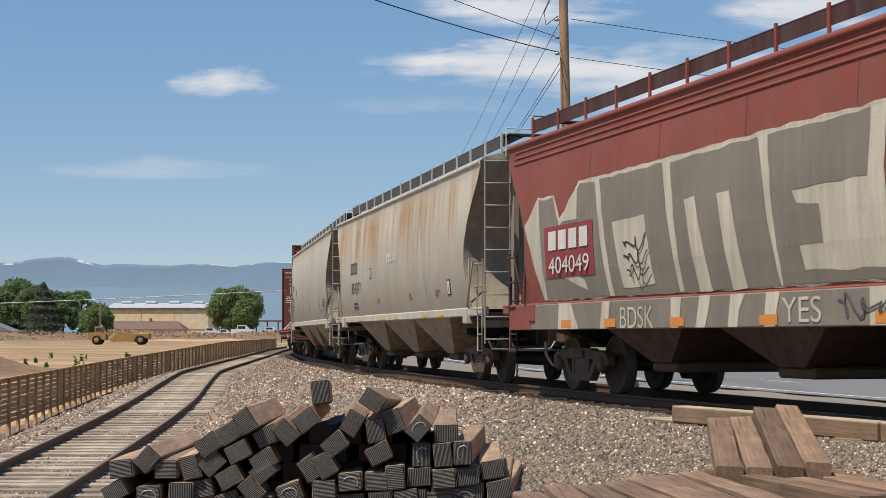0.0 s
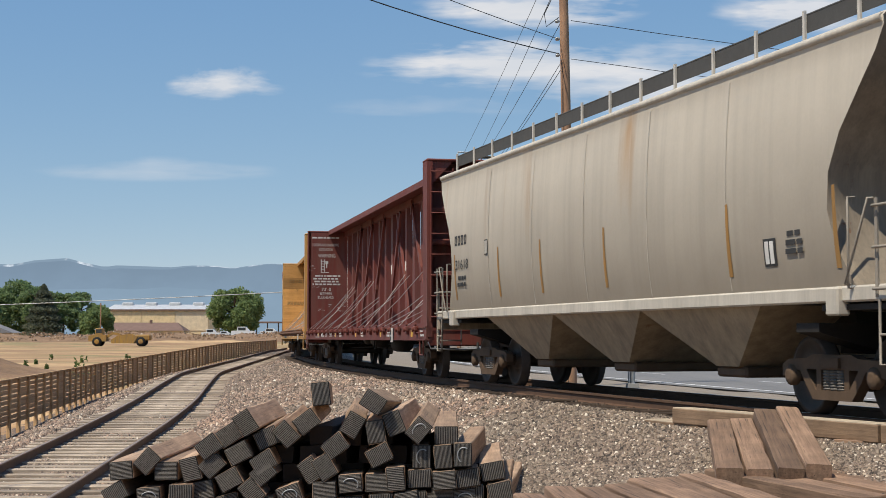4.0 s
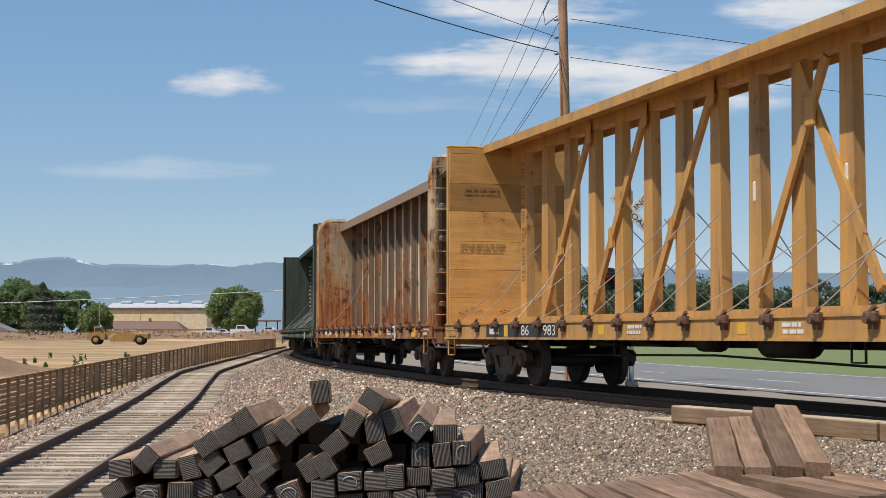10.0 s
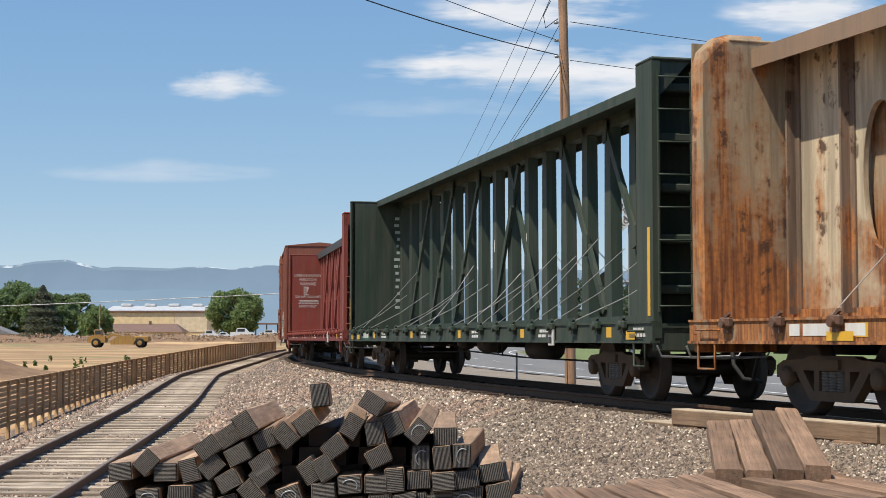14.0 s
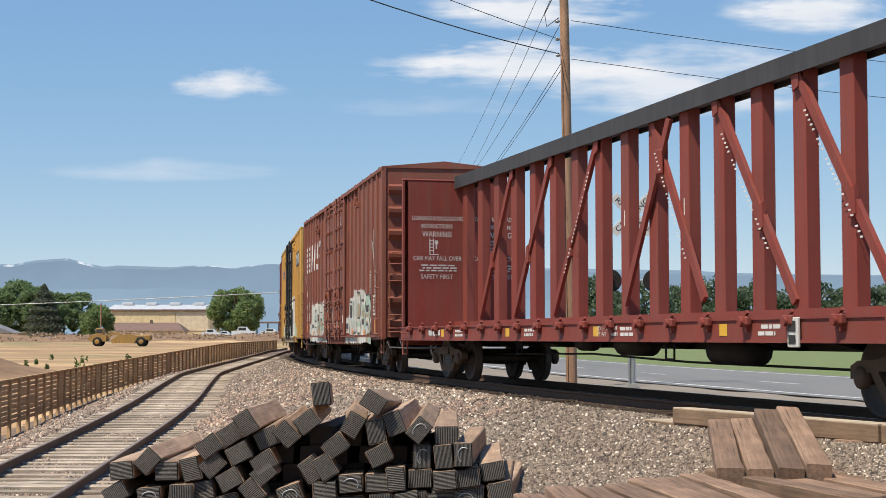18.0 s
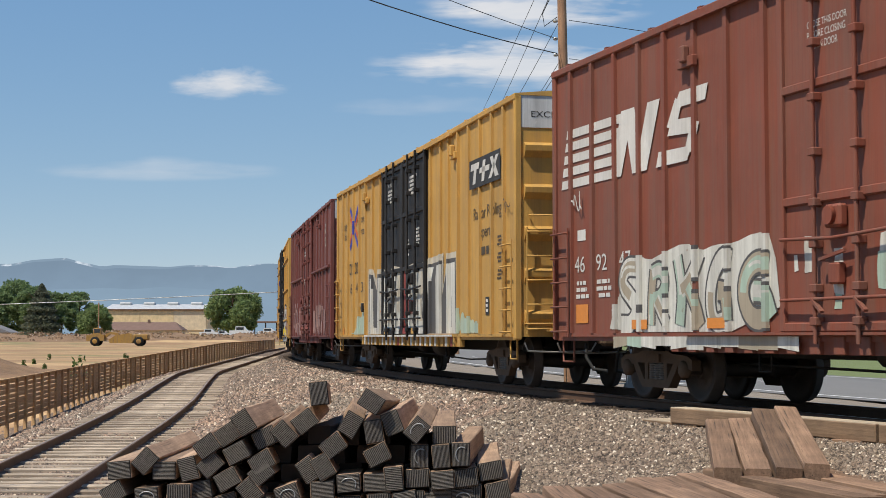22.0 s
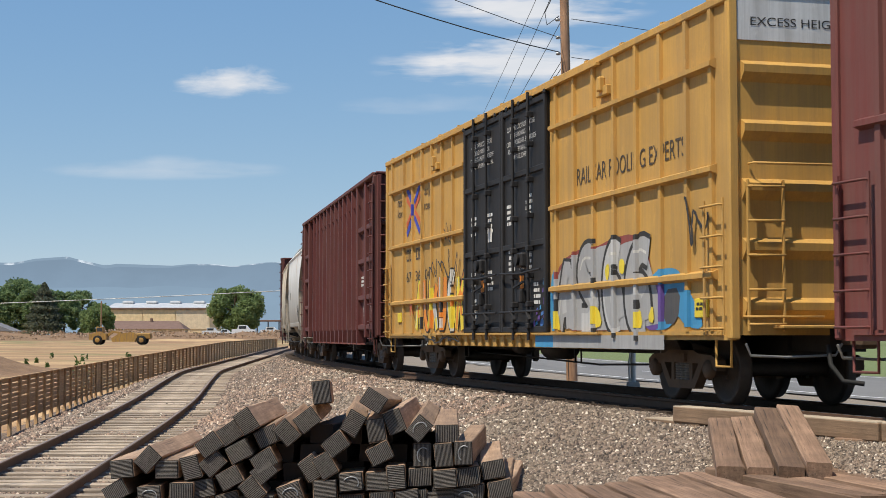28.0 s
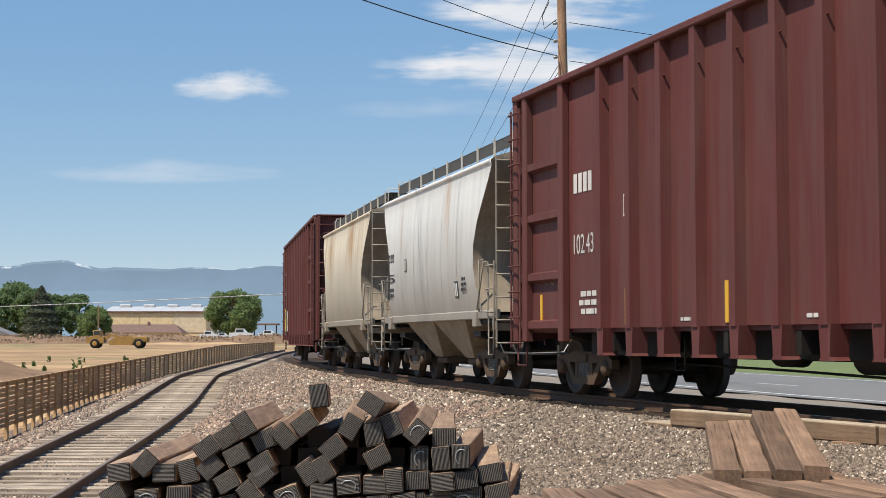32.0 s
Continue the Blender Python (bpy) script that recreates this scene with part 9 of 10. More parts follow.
# ---- pole, wires and the crossing signal ----
pole = thing("utility_pole", None, None, "tall brown wooden utility pole beside the road", "utility pole")
lean = Matrix.Rotation(radians(-0.9), 4, "Y")
pole.matrix_basis = Matrix.Translation((3.52, 42.0, -0.42)) @ lean
part("shaft", Geo().tube([(0, 0, -0.3), (0, 0, 4), (0, 0, 9), (0, 0, 13.5)], [0.155, 0.145, 0.13, 0.115], 14), POLE_WOOD, pole)
for z in (9.15, 9.6, 10.1):
    part("insulator", Geo().lathe([(-0.06, 0.03), (-0.03, 0.05), (0.03, 0.05), (0.06, 0.03)], (-0.2, -0.02, z), "x", 10), STEEL, pole)
    part("bracket", Geo().bar((-0.2, -0.02, z), (0.02, -0.02, z), 0.04), STEEL, pole)
part("ground_wire", Geo().tube([(-0.1, -0.13, 0.0), (-0.1, -0.13, 9.0)], 0.008, 4), WIRE_BLACK, pole)
part("drip_loop", Geo().tube([(-0.15, -0.05, 10.2), (-0.5, -0.05, 9.95), (-0.55, -0.05, 10.3), (-0.35, -0.05, 10.7)], 0.014, 6), WIRE_BLACK, pole)
part("cross_arm", Geo().cbox(-1.2, 1.2, -0.06, 0.06, 12.7, 12.82, 0.01), POLE_WOOD, pole)


def cable(p0, p1, sag, r, label="thin black overhead wire"):
    pts = []
    for k in range(17):
        u = k / 16
        pts.append(Vector(p0).lerp(Vector(p1), u) - Vector((0, 0, sag * 4 * u * (1 - u))))
    return thing("overhead_wire", Geo().tube(pts, r, 5), WIRE_BLACK, label, "wire", "overhead wires")


cable((3.20, 41.9, 8.75), (-10.7, 15.9, 8.75), 0.55, 0.015, "thick black overhead cable sagging from the pole")
cable((3.20, 41.9, 9.16), (-10.7, 15.9, 9.3), 0.3, 0.010)
cable((3.55, 42, 9.7), (46.0, 62.0, 11.2), 0.9, 0.010)
cable((3.55, 42, 8.62), (48.0, 66.0, 10.2), 0.8, 0.009)
far_pole = thing("utility_pole", None, None, "distant wooden utility pole with a cross arm", "utility pole")
far_pole.location = (1.25, 120.0, -0.6)
part("shaft", Geo().tube([(0, 0, -0.3), (0, 0, 7), (0, 0, 14.7)], [0.17, 0.15, 0.12], 10), POLE_WOOD, far_pole)
part("cross_arm", Geo().cbox(-0.75, 0.75, -0.06, 0.06, 14.0, 14.14, 0.01), POLE_WOOD, far_pole)
for x in (-0.65, 0.65):
    part("insulator", Geo().tube([(x, 0, 14.1), (x, 0, 14.35)], 0.06, 8), STEEL, far_pole)
for top, ex, ez, sag in ((12.0, 0.65, 13.7, 0.3), (11.15, 1.85, 13.7, 0.3), (9.8, 1.3, 12.8, 0.5), (8.65, 1.25, 11.8, 0.6), (8.45, 1.35, 11.0, 0.3)):
    cable((3.35, 42, top), (ex, 120, ez), sag, 0.010, "slack wire running back along the track")
pale = cable((-125, 330, 7.0), (-28, 330, 11.1), 0.3, 0.085, "distant pale wire across the field")
pale.data.materials[0] = STEEL

sig = thing("crossing_signal", None, None, "grey railroad crossing signal with crossbuck and lamps", "crossing signal")
sig.location = (4.28, 34.6, -0.42)
part("base", Geo().prism([(-0.17, 0.0), (0.17, 0.0), (0.12, 0.28), (-0.12, 0.28)], -0.15, 0.15), CONCRETE, sig)
part("mast", Geo().tube([(0, 0, 0.2), (0, 0, 4.6)], 0.06, 12), STEEL, sig, "grey steel mast")
part("conduit", Geo().tube([(-0.09, -0.08, 0.1), (-0.1, -0.07, 0.7), (-0.06, -0.05, 1.0)], 0.02, 6), STEEL, sig)
for s in (-1, 1):
    blade = Geo().cbox(-0.60, 0.60, -0.015, 0.0, -0.11, 0.11, 0.005)
    ob = part("crossbuck_blade", blade, WHITE_PAINT, sig, "white crossbuck blade with black lettering")
    ob.matrix_basis = Matrix.Translation((0, -0.09 - 0.02 * s, 4.1)) @ Matrix.Rotation(radians(45 * s), 4, "Y")
    w = words(ob, "RAILROAD" if s > 0 else "CROSSING", -0.5, -0.06, 0.12, BLACK_PAINT, -0.02, 1.0)
RED_LAMP = Net("lit red lens")
RED_LAMP.b.inputs["Emission Color"].default_value = (1.0, 0.03, 0.01, 1)
RED_LAMP.b.inputs["Emission Strength"].default_value = 0.6
RED_LAMP = RED_LAMP.done((0.4, 0.01, 0.01), 0.3)
DARK_LAMP = plain("dark red lens", (0.10, 0.008, 0.008), 0.2)
part("lamp_arm", Geo().tube([(-0.5, 0.0, 2.6), (0.5, 0.0, 2.6)], 0.035, 8), STEEL, sig)
for s, m in ((-1, DARK_LAMP), (1, RED_LAMP)):
    disc = part("lamp_disc", Geo().lathe([(-0.01, 0.26), (0.01, 0.26)], (0.5 * s, -0.04, 2.6), "y", 24), BLACK_STEEL, sig, "black round backing disc")
    part("lamp_lens", Geo().lathe([(-0.04, 0.06), (-0.01, 0.085), (0.0, 0.085)], (0.5 * s, -0.06, 2.6), "y", 18), m, disc)
    part("lamp_hood", Geo().tube([(0.5 * s + 0.14 * math.cos(a), -0.18, 2.6 + 0.14 * math.sin(a)) for a in np.linspace(0.1, 3.04, 9)], 0.02, 5), BLACK_STEEL, disc)
part("relay_box", Geo().cbox(-0.14, 0.14, -0.12, 0.1, 1.2, 1.6, 0.02), STEEL, sig)
ob = thing("marker_post", Geo().tube([(0, 0, 0), (0, 0, 1.0)], 0.025, 8), STEEL, "thin grey marker post beside the road", "post")
ob.location = (1.75, 36.0, -0.43)

# ---- distance ----
def leaf_mat(name, a, b):
    n = Net(name)
    g = n.node("ShaderNodeNewGeometry")
    c = n.mix(g.outputs["Random Per Island"], a, b)
    c = n.mix(n.math("MULTIPLY", n.noise(0.35, 4), 0.5), c, shade(a, 0.8))
    m = n.done(c, 0.75)
    thin, both = n.node("ShaderNodeBsdfTranslucent"), n.node("ShaderNodeMixShader")
    both.inputs[0].default_value = 0.5
    n.link(c, thin.inputs[0])
    n.link(n.b.outputs[0], both.inputs[1])
    n.link(thin.outputs[0], both.inputs[2])
    n.link(both.outputs[0], n.t.nodes["Material Output"].inputs[0])
    return m


LEAF = leaf_mat("broad leaves", (0.14, 0.21, 0.085), (0.28, 0.37, 0.17))
LEAF_DARK = leaf_mat("dark needles", (0.11, 0.13, 0.085), (0.20, 0.215, 0.145))
LEAF_LIGHT = leaf_mat("light leaves", (0.16, 0.22, 0.08), (0.30, 0.39, 0.155))
LEAF_FAR = leaf_mat("far leaves", (0.085, 0.12, 0.065), (0.16, 0.205, 0.11))
BARK = plain("tree bark", (0.11, 0.08, 0.055), 0.9, scale=3)


def tree(x, y, z, h, w, leaves, label, seed, conifer=False, n=2600, leaf=0.55):
    r = np.random.default_rng(seed)
    tr = thing("tree", None, None, label, "tree")
    tr.location = (x, y, z)
    g = Geo().tube([(0, 0, -0.5), (0.1, 0, h * 0.25), (0.0, 0.1, h * 0.6), (0, 0, h * 0.85)], [w * 0.035, w * 0.028, w * 0.016, 0.05], 9)
    part("trunk", g, BARK, tr)
    ends = []
    for k in range(9):
        a, up = k * 2.4 + seed, h * (0.3 + 0.05 * k)
        e = (math.cos(a) * w * 0.33, math.sin(a) * w * 0.33, up + h * 0.18)
        ends.append(e)
        part("limb", Geo().tube([(0, 0, up), (e[0] * 0.5, e[1] * 0.5, up + h * 0.06), e], [w * 0.012, w * 0.009, 0.04], 6), BARK, tr)
    # leaf clumps in several uneven lobes
    if conifer:
        u = r.random(n) ** 0.7
        a = r.random(n) * 6.283
        rad = (1 - u) ** 0.75 * w / 2 * (0.55 + 0.45 * r.random(n)) * (1 + 0.15 * np.sin(u * 40))
        c = np.stack([rad * np.cos(a), rad * np.sin(a), h * (0.12 + 0.88 * u)], 1)
    else:
        lobes = []
        for k in range(34):
            a, q = r.random() * 6.283, 2 * r.random() - 1
            out = math.sqrt(max(0.05, 1 - q * q)) * (0.55 + 0.45 * math.sqrt(r.random())) * w * 0.40
            lobes.append((math.cos(a) * out, math.sin(a) * out, h * (0.53 + 0.36 * q), w * (0.09 + 0.08 * r.random())))
        lobes += [(ex, ey, ez, w * 0.15) for ex, ey, ez in ends[:6]]
        idx = r.integers(0, len(lobes), n)
        lb = np.array(lobes)[idx]
        d = r.normal(size=(n, 3))
        d /= np.linalg.norm(d, axis=1)[:, None]
        d *= (0.45 + 0.6 * r.random(n))[:, None]
        c = lb[:, :3] + d * lb[:, 3:4] * np.array([1, 1, 0.85])
        c = c[c[:, 2] < h]
    n = len(c)
    e1, e2 = r.normal(size=(n, 3)), r.normal(size=(n, 3))
    e1 /= np.linalg.norm(e1, axis=1)[:, None]
    e2 -= e1 * (e1 * e2).sum(1)[:, None]
    e2 /= np.linalg.norm(e2, axis=1)[:, None]
    s = (leaf * (0.6 + 0.8 * r.random(n)))[:, None]
    v = np.stack([c - e1 * s, c - e2 * s * 0.7, c + e1 * s, c + e2 * s * 0.7], 1).reshape(-1, 3)
    g = Geo()
    g.v, g.f, g.smooth = v.tolist(), (np.arange(n)[:, None] * 4 + np.arange(4)).tolist(), [False] * n
    part("crown", g, leaves, tr)
    return tr


def at(px, y):
    """X at distance y for a bearing given in thousandths."""
    return px * y / 1000.0


G0 = -1.0
tree(at(-277, 520), 520, G0, 22.5, 19, LEAF, "large dark green broadleaf tree", 1, n=15000, leaf=0.38)
tree(at(-266, 512), 512, G0, 20.5, 17, LEAF, "large dark green broadleaf tree", 2, n=13000, leaf=0.38)
tree(at(-291, 515), 515, G0, 18.0, 15, LEAF, "large dark green broadleaf tree", 9, n=11000, leaf=0.38)
tree(at(-262, 505), 505, G0, 19.5, 15, LEAF_DARK, "tall dark brownish green conifer tree", 3, True, 11000, 0.36)
tree(at(-249, 515), 515, G0, 18.5, 13, LEAF, "dark green broadleaf tree", 4, n=10000, leaf=0.38)
tree(at(-237, 540), 540, G0, 19.0, 12, LEAF, "dark green broadleaf tree", 5, n=9000, leaf=0.38)
tree(at(-227, 490), 490, G0, 12.5, 12.5, LEAF_LIGHT, "rounded light green tree at the field's edge", 6, n=11000, leaf=0.32)
tree(at(-137, 520), 520, G0, 19.8, 21, LEAF_LIGHT, "large rounded green tree beside the warehouse", 7, n=20000, leaf=0.38)
rnd = random.Random(23)
for k in range(17):
    px = 92 + 14.5 * k + rnd.uniform(-4, 4)
    d = rnd.uniform(215, 300)
    h = d * rnd.uniform(0.034, 0.048) + 1.4
    tree(at(px, d), d, -1.2, h, h * rnd.uniform(0.75, 1.05), LEAF_FAR, "dark green tree in the row beyond the road", 40 + k, n=3000, leaf=0.30)

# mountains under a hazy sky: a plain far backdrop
# the ranges glow by themselves, with the air's haze mixed into their colour
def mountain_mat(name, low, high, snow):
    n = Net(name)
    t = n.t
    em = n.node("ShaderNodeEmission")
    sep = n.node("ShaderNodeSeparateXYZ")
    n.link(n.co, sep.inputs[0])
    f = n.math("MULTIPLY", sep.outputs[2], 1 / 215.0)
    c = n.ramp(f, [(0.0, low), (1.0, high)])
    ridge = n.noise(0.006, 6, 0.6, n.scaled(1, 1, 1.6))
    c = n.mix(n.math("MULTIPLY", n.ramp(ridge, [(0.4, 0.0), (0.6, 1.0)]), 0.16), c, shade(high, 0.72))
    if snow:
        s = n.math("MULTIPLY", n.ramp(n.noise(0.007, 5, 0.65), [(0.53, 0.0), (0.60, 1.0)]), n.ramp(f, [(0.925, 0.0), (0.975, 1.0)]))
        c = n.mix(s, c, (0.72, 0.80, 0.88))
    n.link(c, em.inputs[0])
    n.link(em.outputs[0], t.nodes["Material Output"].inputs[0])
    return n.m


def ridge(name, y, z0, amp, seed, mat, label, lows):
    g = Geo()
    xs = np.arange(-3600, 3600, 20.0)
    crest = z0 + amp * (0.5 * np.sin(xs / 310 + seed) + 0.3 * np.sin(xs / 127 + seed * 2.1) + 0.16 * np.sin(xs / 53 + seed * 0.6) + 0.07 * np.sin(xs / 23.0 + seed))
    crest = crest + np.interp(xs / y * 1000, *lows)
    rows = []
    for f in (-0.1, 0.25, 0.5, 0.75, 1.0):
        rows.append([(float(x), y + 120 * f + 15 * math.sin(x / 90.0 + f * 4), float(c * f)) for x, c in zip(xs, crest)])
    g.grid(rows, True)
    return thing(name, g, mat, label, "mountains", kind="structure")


PEAKS = ([-800, -320, -291, -276, -253, -243, -228, -220, -203, -184, -172, -153, -142, -118, -104, 0, 300, 800], [0, 14, 12, 24, 30, 18, 2, 8, 6, 5, 10, 8, 1, 14, 13, 5, -20, -30])
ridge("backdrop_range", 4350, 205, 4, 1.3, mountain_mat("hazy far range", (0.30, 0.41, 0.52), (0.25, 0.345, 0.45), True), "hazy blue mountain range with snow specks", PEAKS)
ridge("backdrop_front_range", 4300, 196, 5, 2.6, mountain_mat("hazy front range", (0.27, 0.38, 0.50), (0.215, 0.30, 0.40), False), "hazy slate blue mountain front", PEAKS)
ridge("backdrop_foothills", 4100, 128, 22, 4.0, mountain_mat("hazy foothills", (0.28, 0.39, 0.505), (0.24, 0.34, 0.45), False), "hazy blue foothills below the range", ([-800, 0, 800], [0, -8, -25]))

# clouds, far and high, drifting slowly
def cloud_mat(name, seed, soft, streak, tilt, peak):
    """Thin wind-drawn cloud: long fibres inside a soft spindle with a flatter base."""
    n = Net(name)
    em, tp, mx = n.node("ShaderNodeEmission"), n.node("ShaderNodeBsdfTransparent"), n.node("ShaderNodeMixShader")
    mp = n.node("ShaderNodeMapping")
    mp.inputs["Location"].default_value = (seed * 371.0, seed * 130.0, seed * 97.0)
    mp.inputs["Rotation"].default_value = (0.0, radians(tilt), 0.0)
    mp.inputs["Scale"].default_value = (1.0 / streak, 1.0, 1.0)
    n.link(n.co, mp.inputs["Vector"])
    a = n.noise(0.014, 6, 0.52, mp.outputs[0])
    b = n.noise(0.05, 5, 0.55, mp.outputs[0])
    big = n.noise(0.0042, 3, 0.5)
    sep = n.node("ShaderNodeSeparateXYZ")
    n.link(n.node("ShaderNodeTexCoord").outputs["Generated"], sep.inputs[0])
    dx = n.math("MULTIPLY", n.math("ABSOLUTE", n.math("SUBTRACT", sep.outputs[0], 0.52)), 2.08)
    up = n.math("SUBTRACT", sep.outputs[2], 0.38)
    dz = n.math("MAXIMUM", n.math("MULTIPLY", up, 1.62), n.math("MULTIPLY", up, -2.7))
    r = n.math("SQRT", n.math("ADD", n.math("MULTIPLY", dx, dx), n.math("MULTIPLY", dz, dz)))
    fall = n.math("SUBTRACT", 1.0, r)
    v = n.math("ADD", n.math("ADD", n.math("MULTIPLY", n.math("SUBTRACT", a, 0.5), 2.6), n.math("MULTIPLY", n.math("SUBTRACT", b, 0.5), 1.0)), n.math("MULTIPLY", n.math("SUBTRACT", big, 0.5), 1.6))
    v = n.math("DIVIDE", n.math("ADD", v, n.math("SUBTRACT", n.math("MULTIPLY", fall, 1.2), 0.12)), soft)
    alpha = n.math("MULTIPLY", n.ramp(v, [(0.0, 0.0), (0.5, 0.55), (1.0, 1.0)]), n.math("MULTIPLY", n.ramp(fall, [(0.0, 0.0), (0.3, 1.0)]), peak))
    em.inputs[1].default_value = 0.80
    c = n.ramp(a, [(0.3, (0.80, 0.85, 0.92)), (0.62, (0.98, 0.98, 1.0))])
    n.link(c, em.inputs[0])
    n.link(alpha, mx.inputs[0])
    n.link(tp.outputs[0], mx.inputs[1])
    n.link(em.outputs[0], mx.inputs[2])
    n.link(mx.outputs[0], n.t.nodes["Material Output"].inputs[0])
    return n.m


DRIFT = []


def cloud(x0, x1, z0, z1, seed, soft, drift, streak=6.0, tilt=0.0, peak=0.9, label="thin white cloud"):
    y = 4600.0
    w, h = (x1 - x0) / 2, (z1 - z0) / 2
    g = Geo()
    g.grid([[(w * (-1 + 2 * i / 8), 30 * math.sin(i * 1.1) * (j / 4), h * (-1 + 2 * j / 4)) for i in range(9)] for j in range(5)], True)
    ob = thing("backdrop_cloud", g, cloud_mat("cloud %d" % seed, seed, soft, streak, tilt, peak), label, "cloud", kind="structure")
    m = ((x0 + x1) / 2, (z0 + z1) / 2)
    ob.location = (m[0], y, m[1])
    ob.visible_shadow = False
    DRIFT.append((ob, [(0, pose(m[0], y, m[1])), (32, pose(m[0] + drift, y, m[1]))]))
    return ob


cloud(-900, -470, 715, 835, 1, 1.0, 30, 5.0, 5, 0.85, "small white wisp of cloud")
cloud(-1300, -480, 468, 552, 2, 1.6, 30, 10.0, 3, 0.36, "faint streak of cloud")
cloud(-330, 760, 745, 930, 3, 0.8, 40, 8.0, 2, 0.92, "broad white bank of thin cloud")
cloud(40, 1250, 650, 930, 7, 1.1, 40, 7.0, -6, 0.8, "broad white bank of thin cloud")
cloud(-140, 640, 930, 1120, 4, 0.8, 30, 7.0, -4, 0.92, "white cloud high in the sky")
cloud(760, 1500, 915, 1100, 5, 0.9, 40, 7.0, 3, 0.85, "white cloud high in the sky")
cloud(-420, 300, 660, 745, 6, 1.6, 40, 9.0, 0, 0.30, "faint streak of cloud")

# ---- warehouse, sheds and works vehicles beyond the field ----
TAN = paint("tan metal cladding", (0.80, 0.62, 0.36), 0.02, 0.12, 0.6)
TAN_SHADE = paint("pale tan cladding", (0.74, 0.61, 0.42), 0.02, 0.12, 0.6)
PALE_ROOF = paint("pale metal roofing", (0.55, 0.56, 0.57), 0.02, 0.15, 0.5)
BROWN_ROOF = paint("brown shingle roof", (0.20, 0.125, 0.10), 0.05, 0.2, 0.85)
house = thing("warehouse", None, None, "long tan metal warehouse with pale roof", "warehouse")
house.location = (-112, 600, G0)
part("wall", Geo().box(-20, 20, 0, 30, 0, 13.0), TAN, house)
part("roof", Geo().prism([(-1.0, 12.9), (31, 12.9), (15, 15.2)], -20.6, 20.6, "x"), PALE_ROOF, house)
part("eave", Geo().box(-20.5, 20.5, -1.0, 0.4, 12.5, 13.0), BROWN_ROOF, house)
for k in range(4):
    part("roof_vent", Geo().cbox(-17 + 9.5 * k, -12.5 + 9.5 * k, 12.0, 15.0, 14.8, 16.0, 0.3), PALE_ROOF, house, "white roof vent")
for k in range(3):
    part("wall_panel", Geo().cbox(-19.5 + 13.1 * k, -6.55 + 13.1 * k, -0.25, 0.02, 4.6, 12.2, 0.05), TAN if k < 2 else TAN_SHADE, house)
low = thing("low_building", None, None, "low building with a brown hipped roof", "building")
low.location = (-113, 572, G0)
part("wall", Geo().box(-15, 15, 0, 12, 0, 4.6), TAN_SHADE, low)
part("roof", Geo().add([(-16, -1, 4.5), (16, -1, 4.5), (16, 13, 4.5), (-16, 13, 4.5), (-12.5, 6, 7.6), (12.5, 6, 7.6)], [(0, 1, 5, 4), (1, 2, 5), (2, 3, 4, 5), (3, 0, 4), (3, 2, 1, 0)]), BROWN_ROOF, low)
part("chimney", Geo().cbox(2, 2.9, 5, 6, 6.5, 8.6, 0.05), BROWN_ROOF, low)
home = thing("house", None, None, "small house with a grey gable roof", "house")
home.location = (-135, 455, G0)
part("wall", Geo().box(-8, 6, 0, 9, 0, 3.4), TAN_SHADE, home)
part("roof", Geo().prism([(-9, 3.3), (7, 3.3), (-1, 6.4)], -0.6, 9.6), plain("grey shingles", (0.22, 0.215, 0.22), 0.9), home)
shed = thing("open_shed", None, None, "dark open-sided shed roof on posts", "shed")
shed.location = (-66, 560, G0)
part("roof", Geo().cbox(-8, 6, 0, 8, 7.2, 7.8, 0.05), BROWN_ROOF, shed)
for x in (-7.5, -2.5, 1.5, 5.5):
    part("post", Geo().box(x - 0.2, x + 0.2, 0.2, 0.6, 0, 7.2), BLACK_STEEL, shed)
post = thing("field_pole", Geo().tube([(0, 0, 0), (0, 0, 9.4)], 0.14, 8), POLE_WOOD, "thin pale wooden pole in the field", "pole")
post.location = (-74.1, 330, G0)

YELLOW_MACHINE = paint("machine yellow", (0.40, 0.22, 0.045), 0.45, 0.6)
CAB_GLASS = plain("dark cab glass", (0.03, 0.035, 0.04), 0.15)
scraper = thing("earth_scraper", None, None, "yellow wheeled earth scraper on the dirt", "earth mover")
scraper.location = (-66.7, 315, float(ground_z(-66.7, 315)[0]))
part("tractor_body", Geo().prism([(-6.2, 1.0), (-2.6, 1.0), (-2.6, 2.3), (-4.2, 2.5), (-6.2, 2.2)], -1.3, 1.3), YELLOW_MACHINE, scraper)
part("cab", Geo().cbox(-4.9, -3.4, -0.9, 0.9, 2.3, 3.7, 0.1), YELLOW_MACHINE, scraper)
part("cab_window", Geo().box(-4.75, -3.55, -0.92, -0.9, 2.7, 3.5), CAB_GLASS, scraper)
part("gooseneck", Geo().prism([(-3.0, 2.0), (-1.6, 2.9), (0.2, 2.6), (0.2, 2.2), (-1.5, 2.4), (-2.6, 1.6)], -0.4, 0.4), YELLOW_MACHINE, scraper)
part("bowl", Geo().prism([(-1.4, 0.6), (3.2, 0.6), (3.9, 2.0), (2.6, 2.6), (-0.2, 2.2), (-1.6, 1.3)], -1.5, 1.5), YELLOW_MACHINE, scraper)
part("rear_engine", Geo().cbox(3.4, 6.4, -1.1, 1.1, 1.2, 2.4, 0.2), YELLOW_MACHINE, scraper)
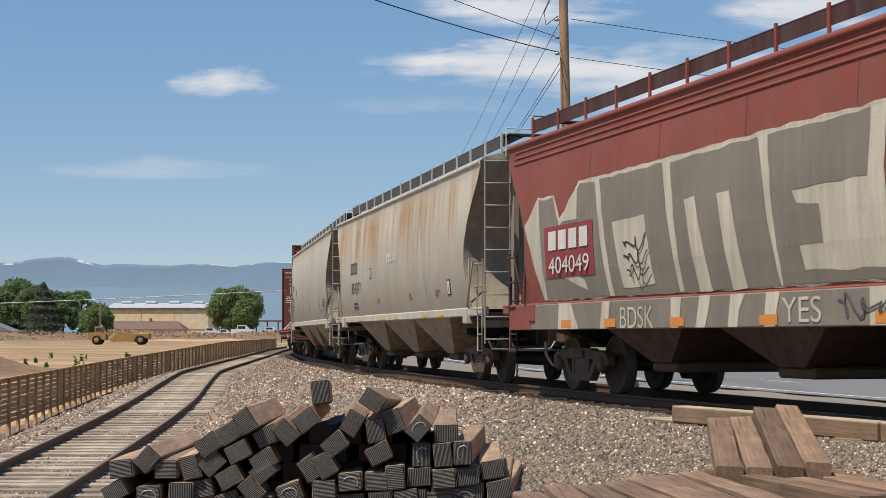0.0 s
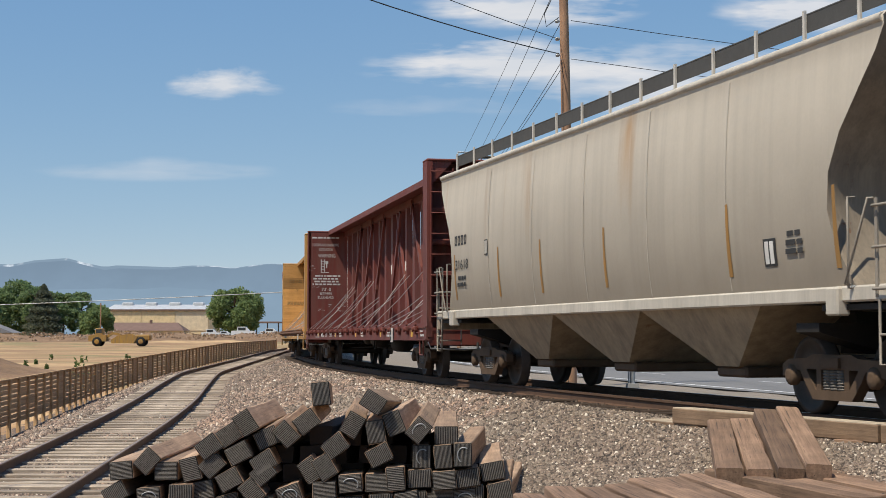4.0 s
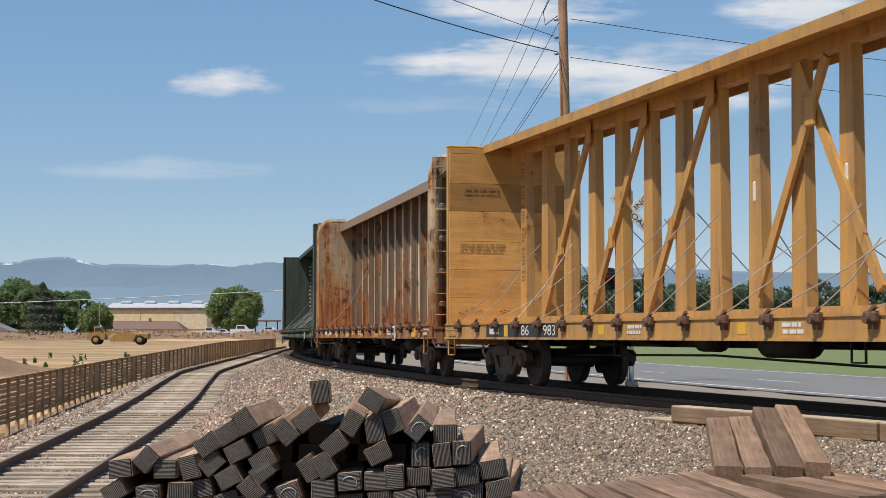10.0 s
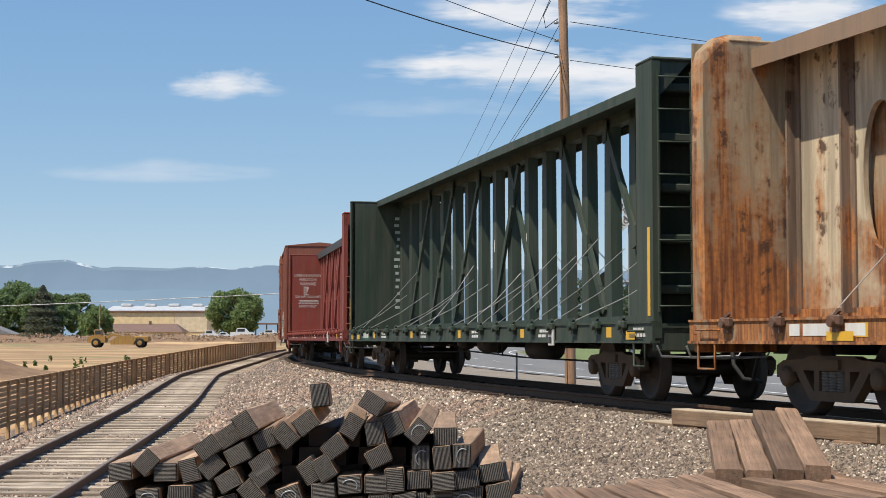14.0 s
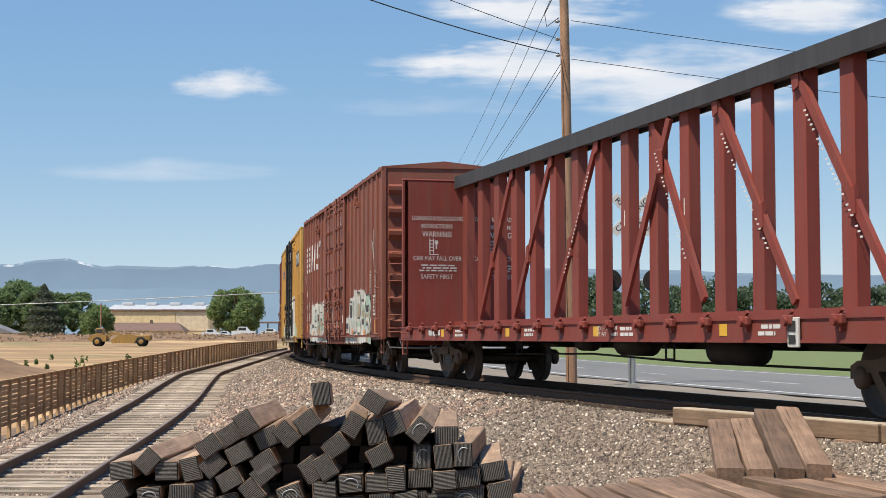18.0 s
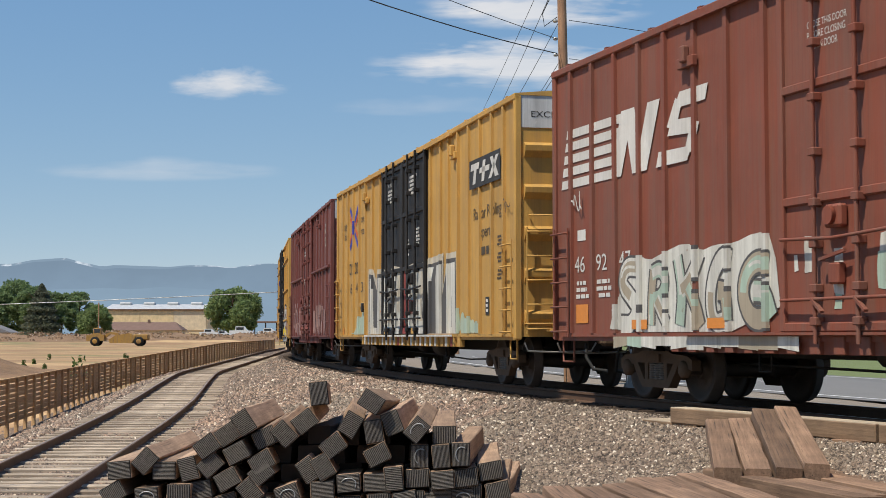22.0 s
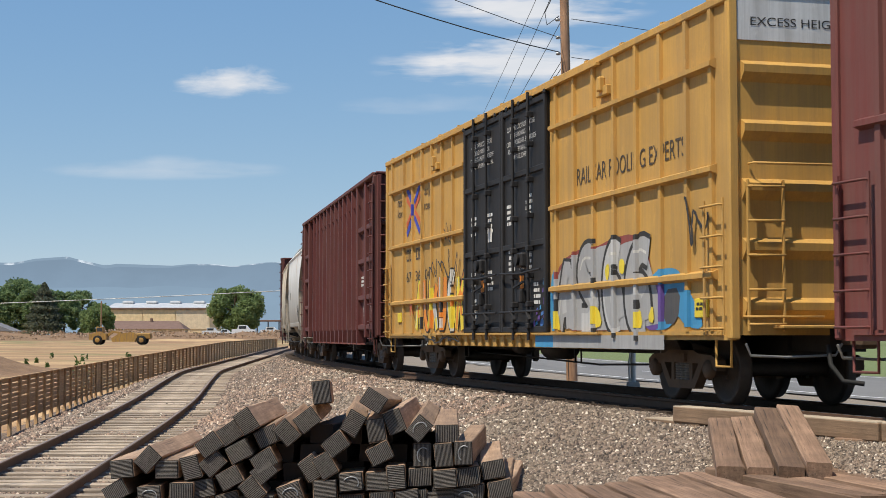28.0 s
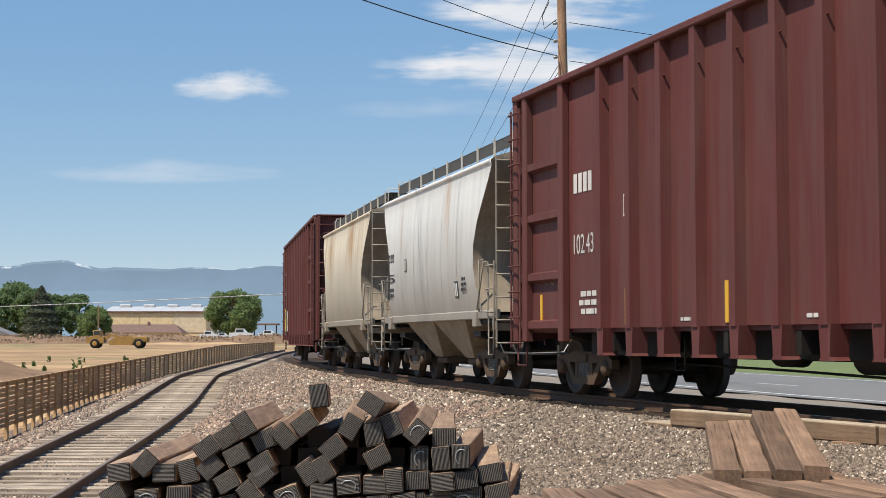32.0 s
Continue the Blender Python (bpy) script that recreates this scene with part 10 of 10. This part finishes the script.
for x in (-4.4, 4.6):
    for y in (-1.35, 1.35):
        tyre = part("wheel", Geo().lathe([(-0.35, 0.6), (-0.3, 0.95), (0.3, 0.95), (0.35, 0.6)], (x, y, 0.95), "y", 20), RUBBER, scraper)
        part("rim", Geo().lathe([(-0.37, 0.3), (-0.36, 0.5), (0.36, 0.5), (0.37, 0.3)], (x, y, 0.95), "y", 14), YELLOW_MACHINE, tyre)

WHITE_BODY = plain("white vehicle paint", (0.75, 0.75, 0.74), 0.35, var=0.06)


def parked(x, y, z, L, h, label):
    v = thing("parked_truck", None, None, label, "truck", "parked white trucks")
    v.location = (x, y, z)
    part("body", Geo().prism([(-L / 2, 0.5), (L / 2, 0.5), (L / 2, h * 0.55), (L * 0.28, h * 0.6), (L * 0.12, h), (-L * 0.22, h), (-L * 0.26, h * 0.62), (-L / 2, h * 0.6)], -0.95, 0.95), WHITE_BODY, v)
    part("window", Geo().box(-L * 0.2, L * 0.12, -0.97, -0.94, h * 0.64, h * 0.92), CAB_GLASS, v)
    for wx in (-L * 0.32, L * 0.32):
        part("wheel", Geo().lathe([(-0.12, 0.2), (-0.1, 0.4), (0.1, 0.4), (0.12, 0.2)], (wx, -0.9, 0.4), "y", 14), RUBBER, v)


bank = 3.2
for px, d, L, h in ((-152, 432, 5.4, 2.2), (-143, 434, 4.8, 1.7), (-131, 431, 6.6, 2.9), (-113, 433, 6.0, 2.0)):
    x = at(px, d)
    parked(x, d, float(ground_z(x, d)[0]) - 0.2, L, h, "white truck parked beyond the dirt bank")

# weeds behind the fence
WEED = leaf_mat("weed leaves", (0.06, 0.10, 0.02), (0.16, 0.22, 0.07))
rnd = random.Random(31)
for k in range(13):
    px, d = (-232 + rnd.uniform(-6, 6), 72 + rnd.uniform(-2, 2)) if k < 4 else (rnd.uniform(-285, -205), rnd.uniform(88, 150))
    x = at(px, d)
    z = float(ground_z(x, d)[0])
    h = rnd.uniform(1.0, 1.5) if k < 4 else rnd.uniform(0.2, 0.45)
    g = Geo()
    for j in range(34):
        a, u = rnd.uniform(0, 6.28), rnd.random()
        c = Vector((math.cos(a) * h * 0.35 * (1 - 0.5 * u), math.sin(a) * h * 0.35, h * u))
        e = Vector((rnd.uniform(-1, 1), rnd.uniform(-1, 1), rnd.uniform(-0.3, 1))).normalized() * 0.13
        f = e.orthogonal().normalized() * 0.05
        g.add([c - e, c - f, c + e, c + f], [(0, 1, 2, 3)])
    ob = thing("weed", g, WEED, "scrubby green weed behind the fence", "weed", "weeds behind the fence")
    ob.location = (x, d, z)

# clods and rubble along the spoil bank
r = np.random.default_rng(77)
g = Geo()
for k in range(3600):
    px, d = r.uniform(-300, -92), r.uniform(398, 446)
    x = at(px, d)
    z, q = float(ground_z(x, d)[0]), 0.09 + 0.30 * r.random() ** 4
    c = [(-1, -1, -0.6), (1, -1, -0.6), (0, 1.2, -0.6), (-0.4, -0.4, 0.9), (0.6, -0.3, 0.8), (0.1, 0.6, 0.9)]
    a = r.random() * 6.28
    ca, sa = math.cos(a) * q, math.sin(a) * q
    p = [(x + u * ca - v * sa, d + u * sa + v * ca, z + w * q * r.uniform(0.6, 1.2)) for u, v, w in c]
    g.add(p, [(3, 4, 5), (0, 1, 4, 3), (1, 2, 5, 4), (2, 0, 3, 5)])
CLOD = Net("clods")
_g = CLOD.node("ShaderNodeNewGeometry")
CLOD = CLOD.done(CLOD.ramp(_g.outputs["Random Per Island"], [(0.0, (0.10, 0.06, 0.035)), (0.6, (0.27, 0.17, 0.10)), (0.9, (0.36, 0.25, 0.16)), (1.0, (0.60, 0.54, 0.46))]), 0.95)
thing("rubble", g, CLOD, "brown clods and rubble on the spoil bank", "rubble", kind="stuff")


# ---- what moves ----
def car_pose(mid, base, t):
    s = mid - run(t)
    x0, y0, _ = on_track(s - base / 2)
    x1, y1, _ = on_track(s + base / 2)
    return pose(float(x0 + x1) / 2, float(y0 + y1) / 2, 0, 0, 0, math.degrees(math.atan2(y0 - y1, x0 - x1)))


def motions():
    for car, mid, base in CARS:
        walk(car, [(k / 2, car_pose(mid, base, k / 2)) for k in range(65)])
    times = [k / 15 for k in range(481)]
    turns = [math.degrees(run(t) / 0.457) for t in times]
    for wheel, x in WHEELS:
        walk(wheel, [(t, pose(x, 0, 0.457, 0, a, 0)) for t, a in zip(times, turns)])
    for cloud, rows in DRIFT:
        walk(cloud, rows)


motions()
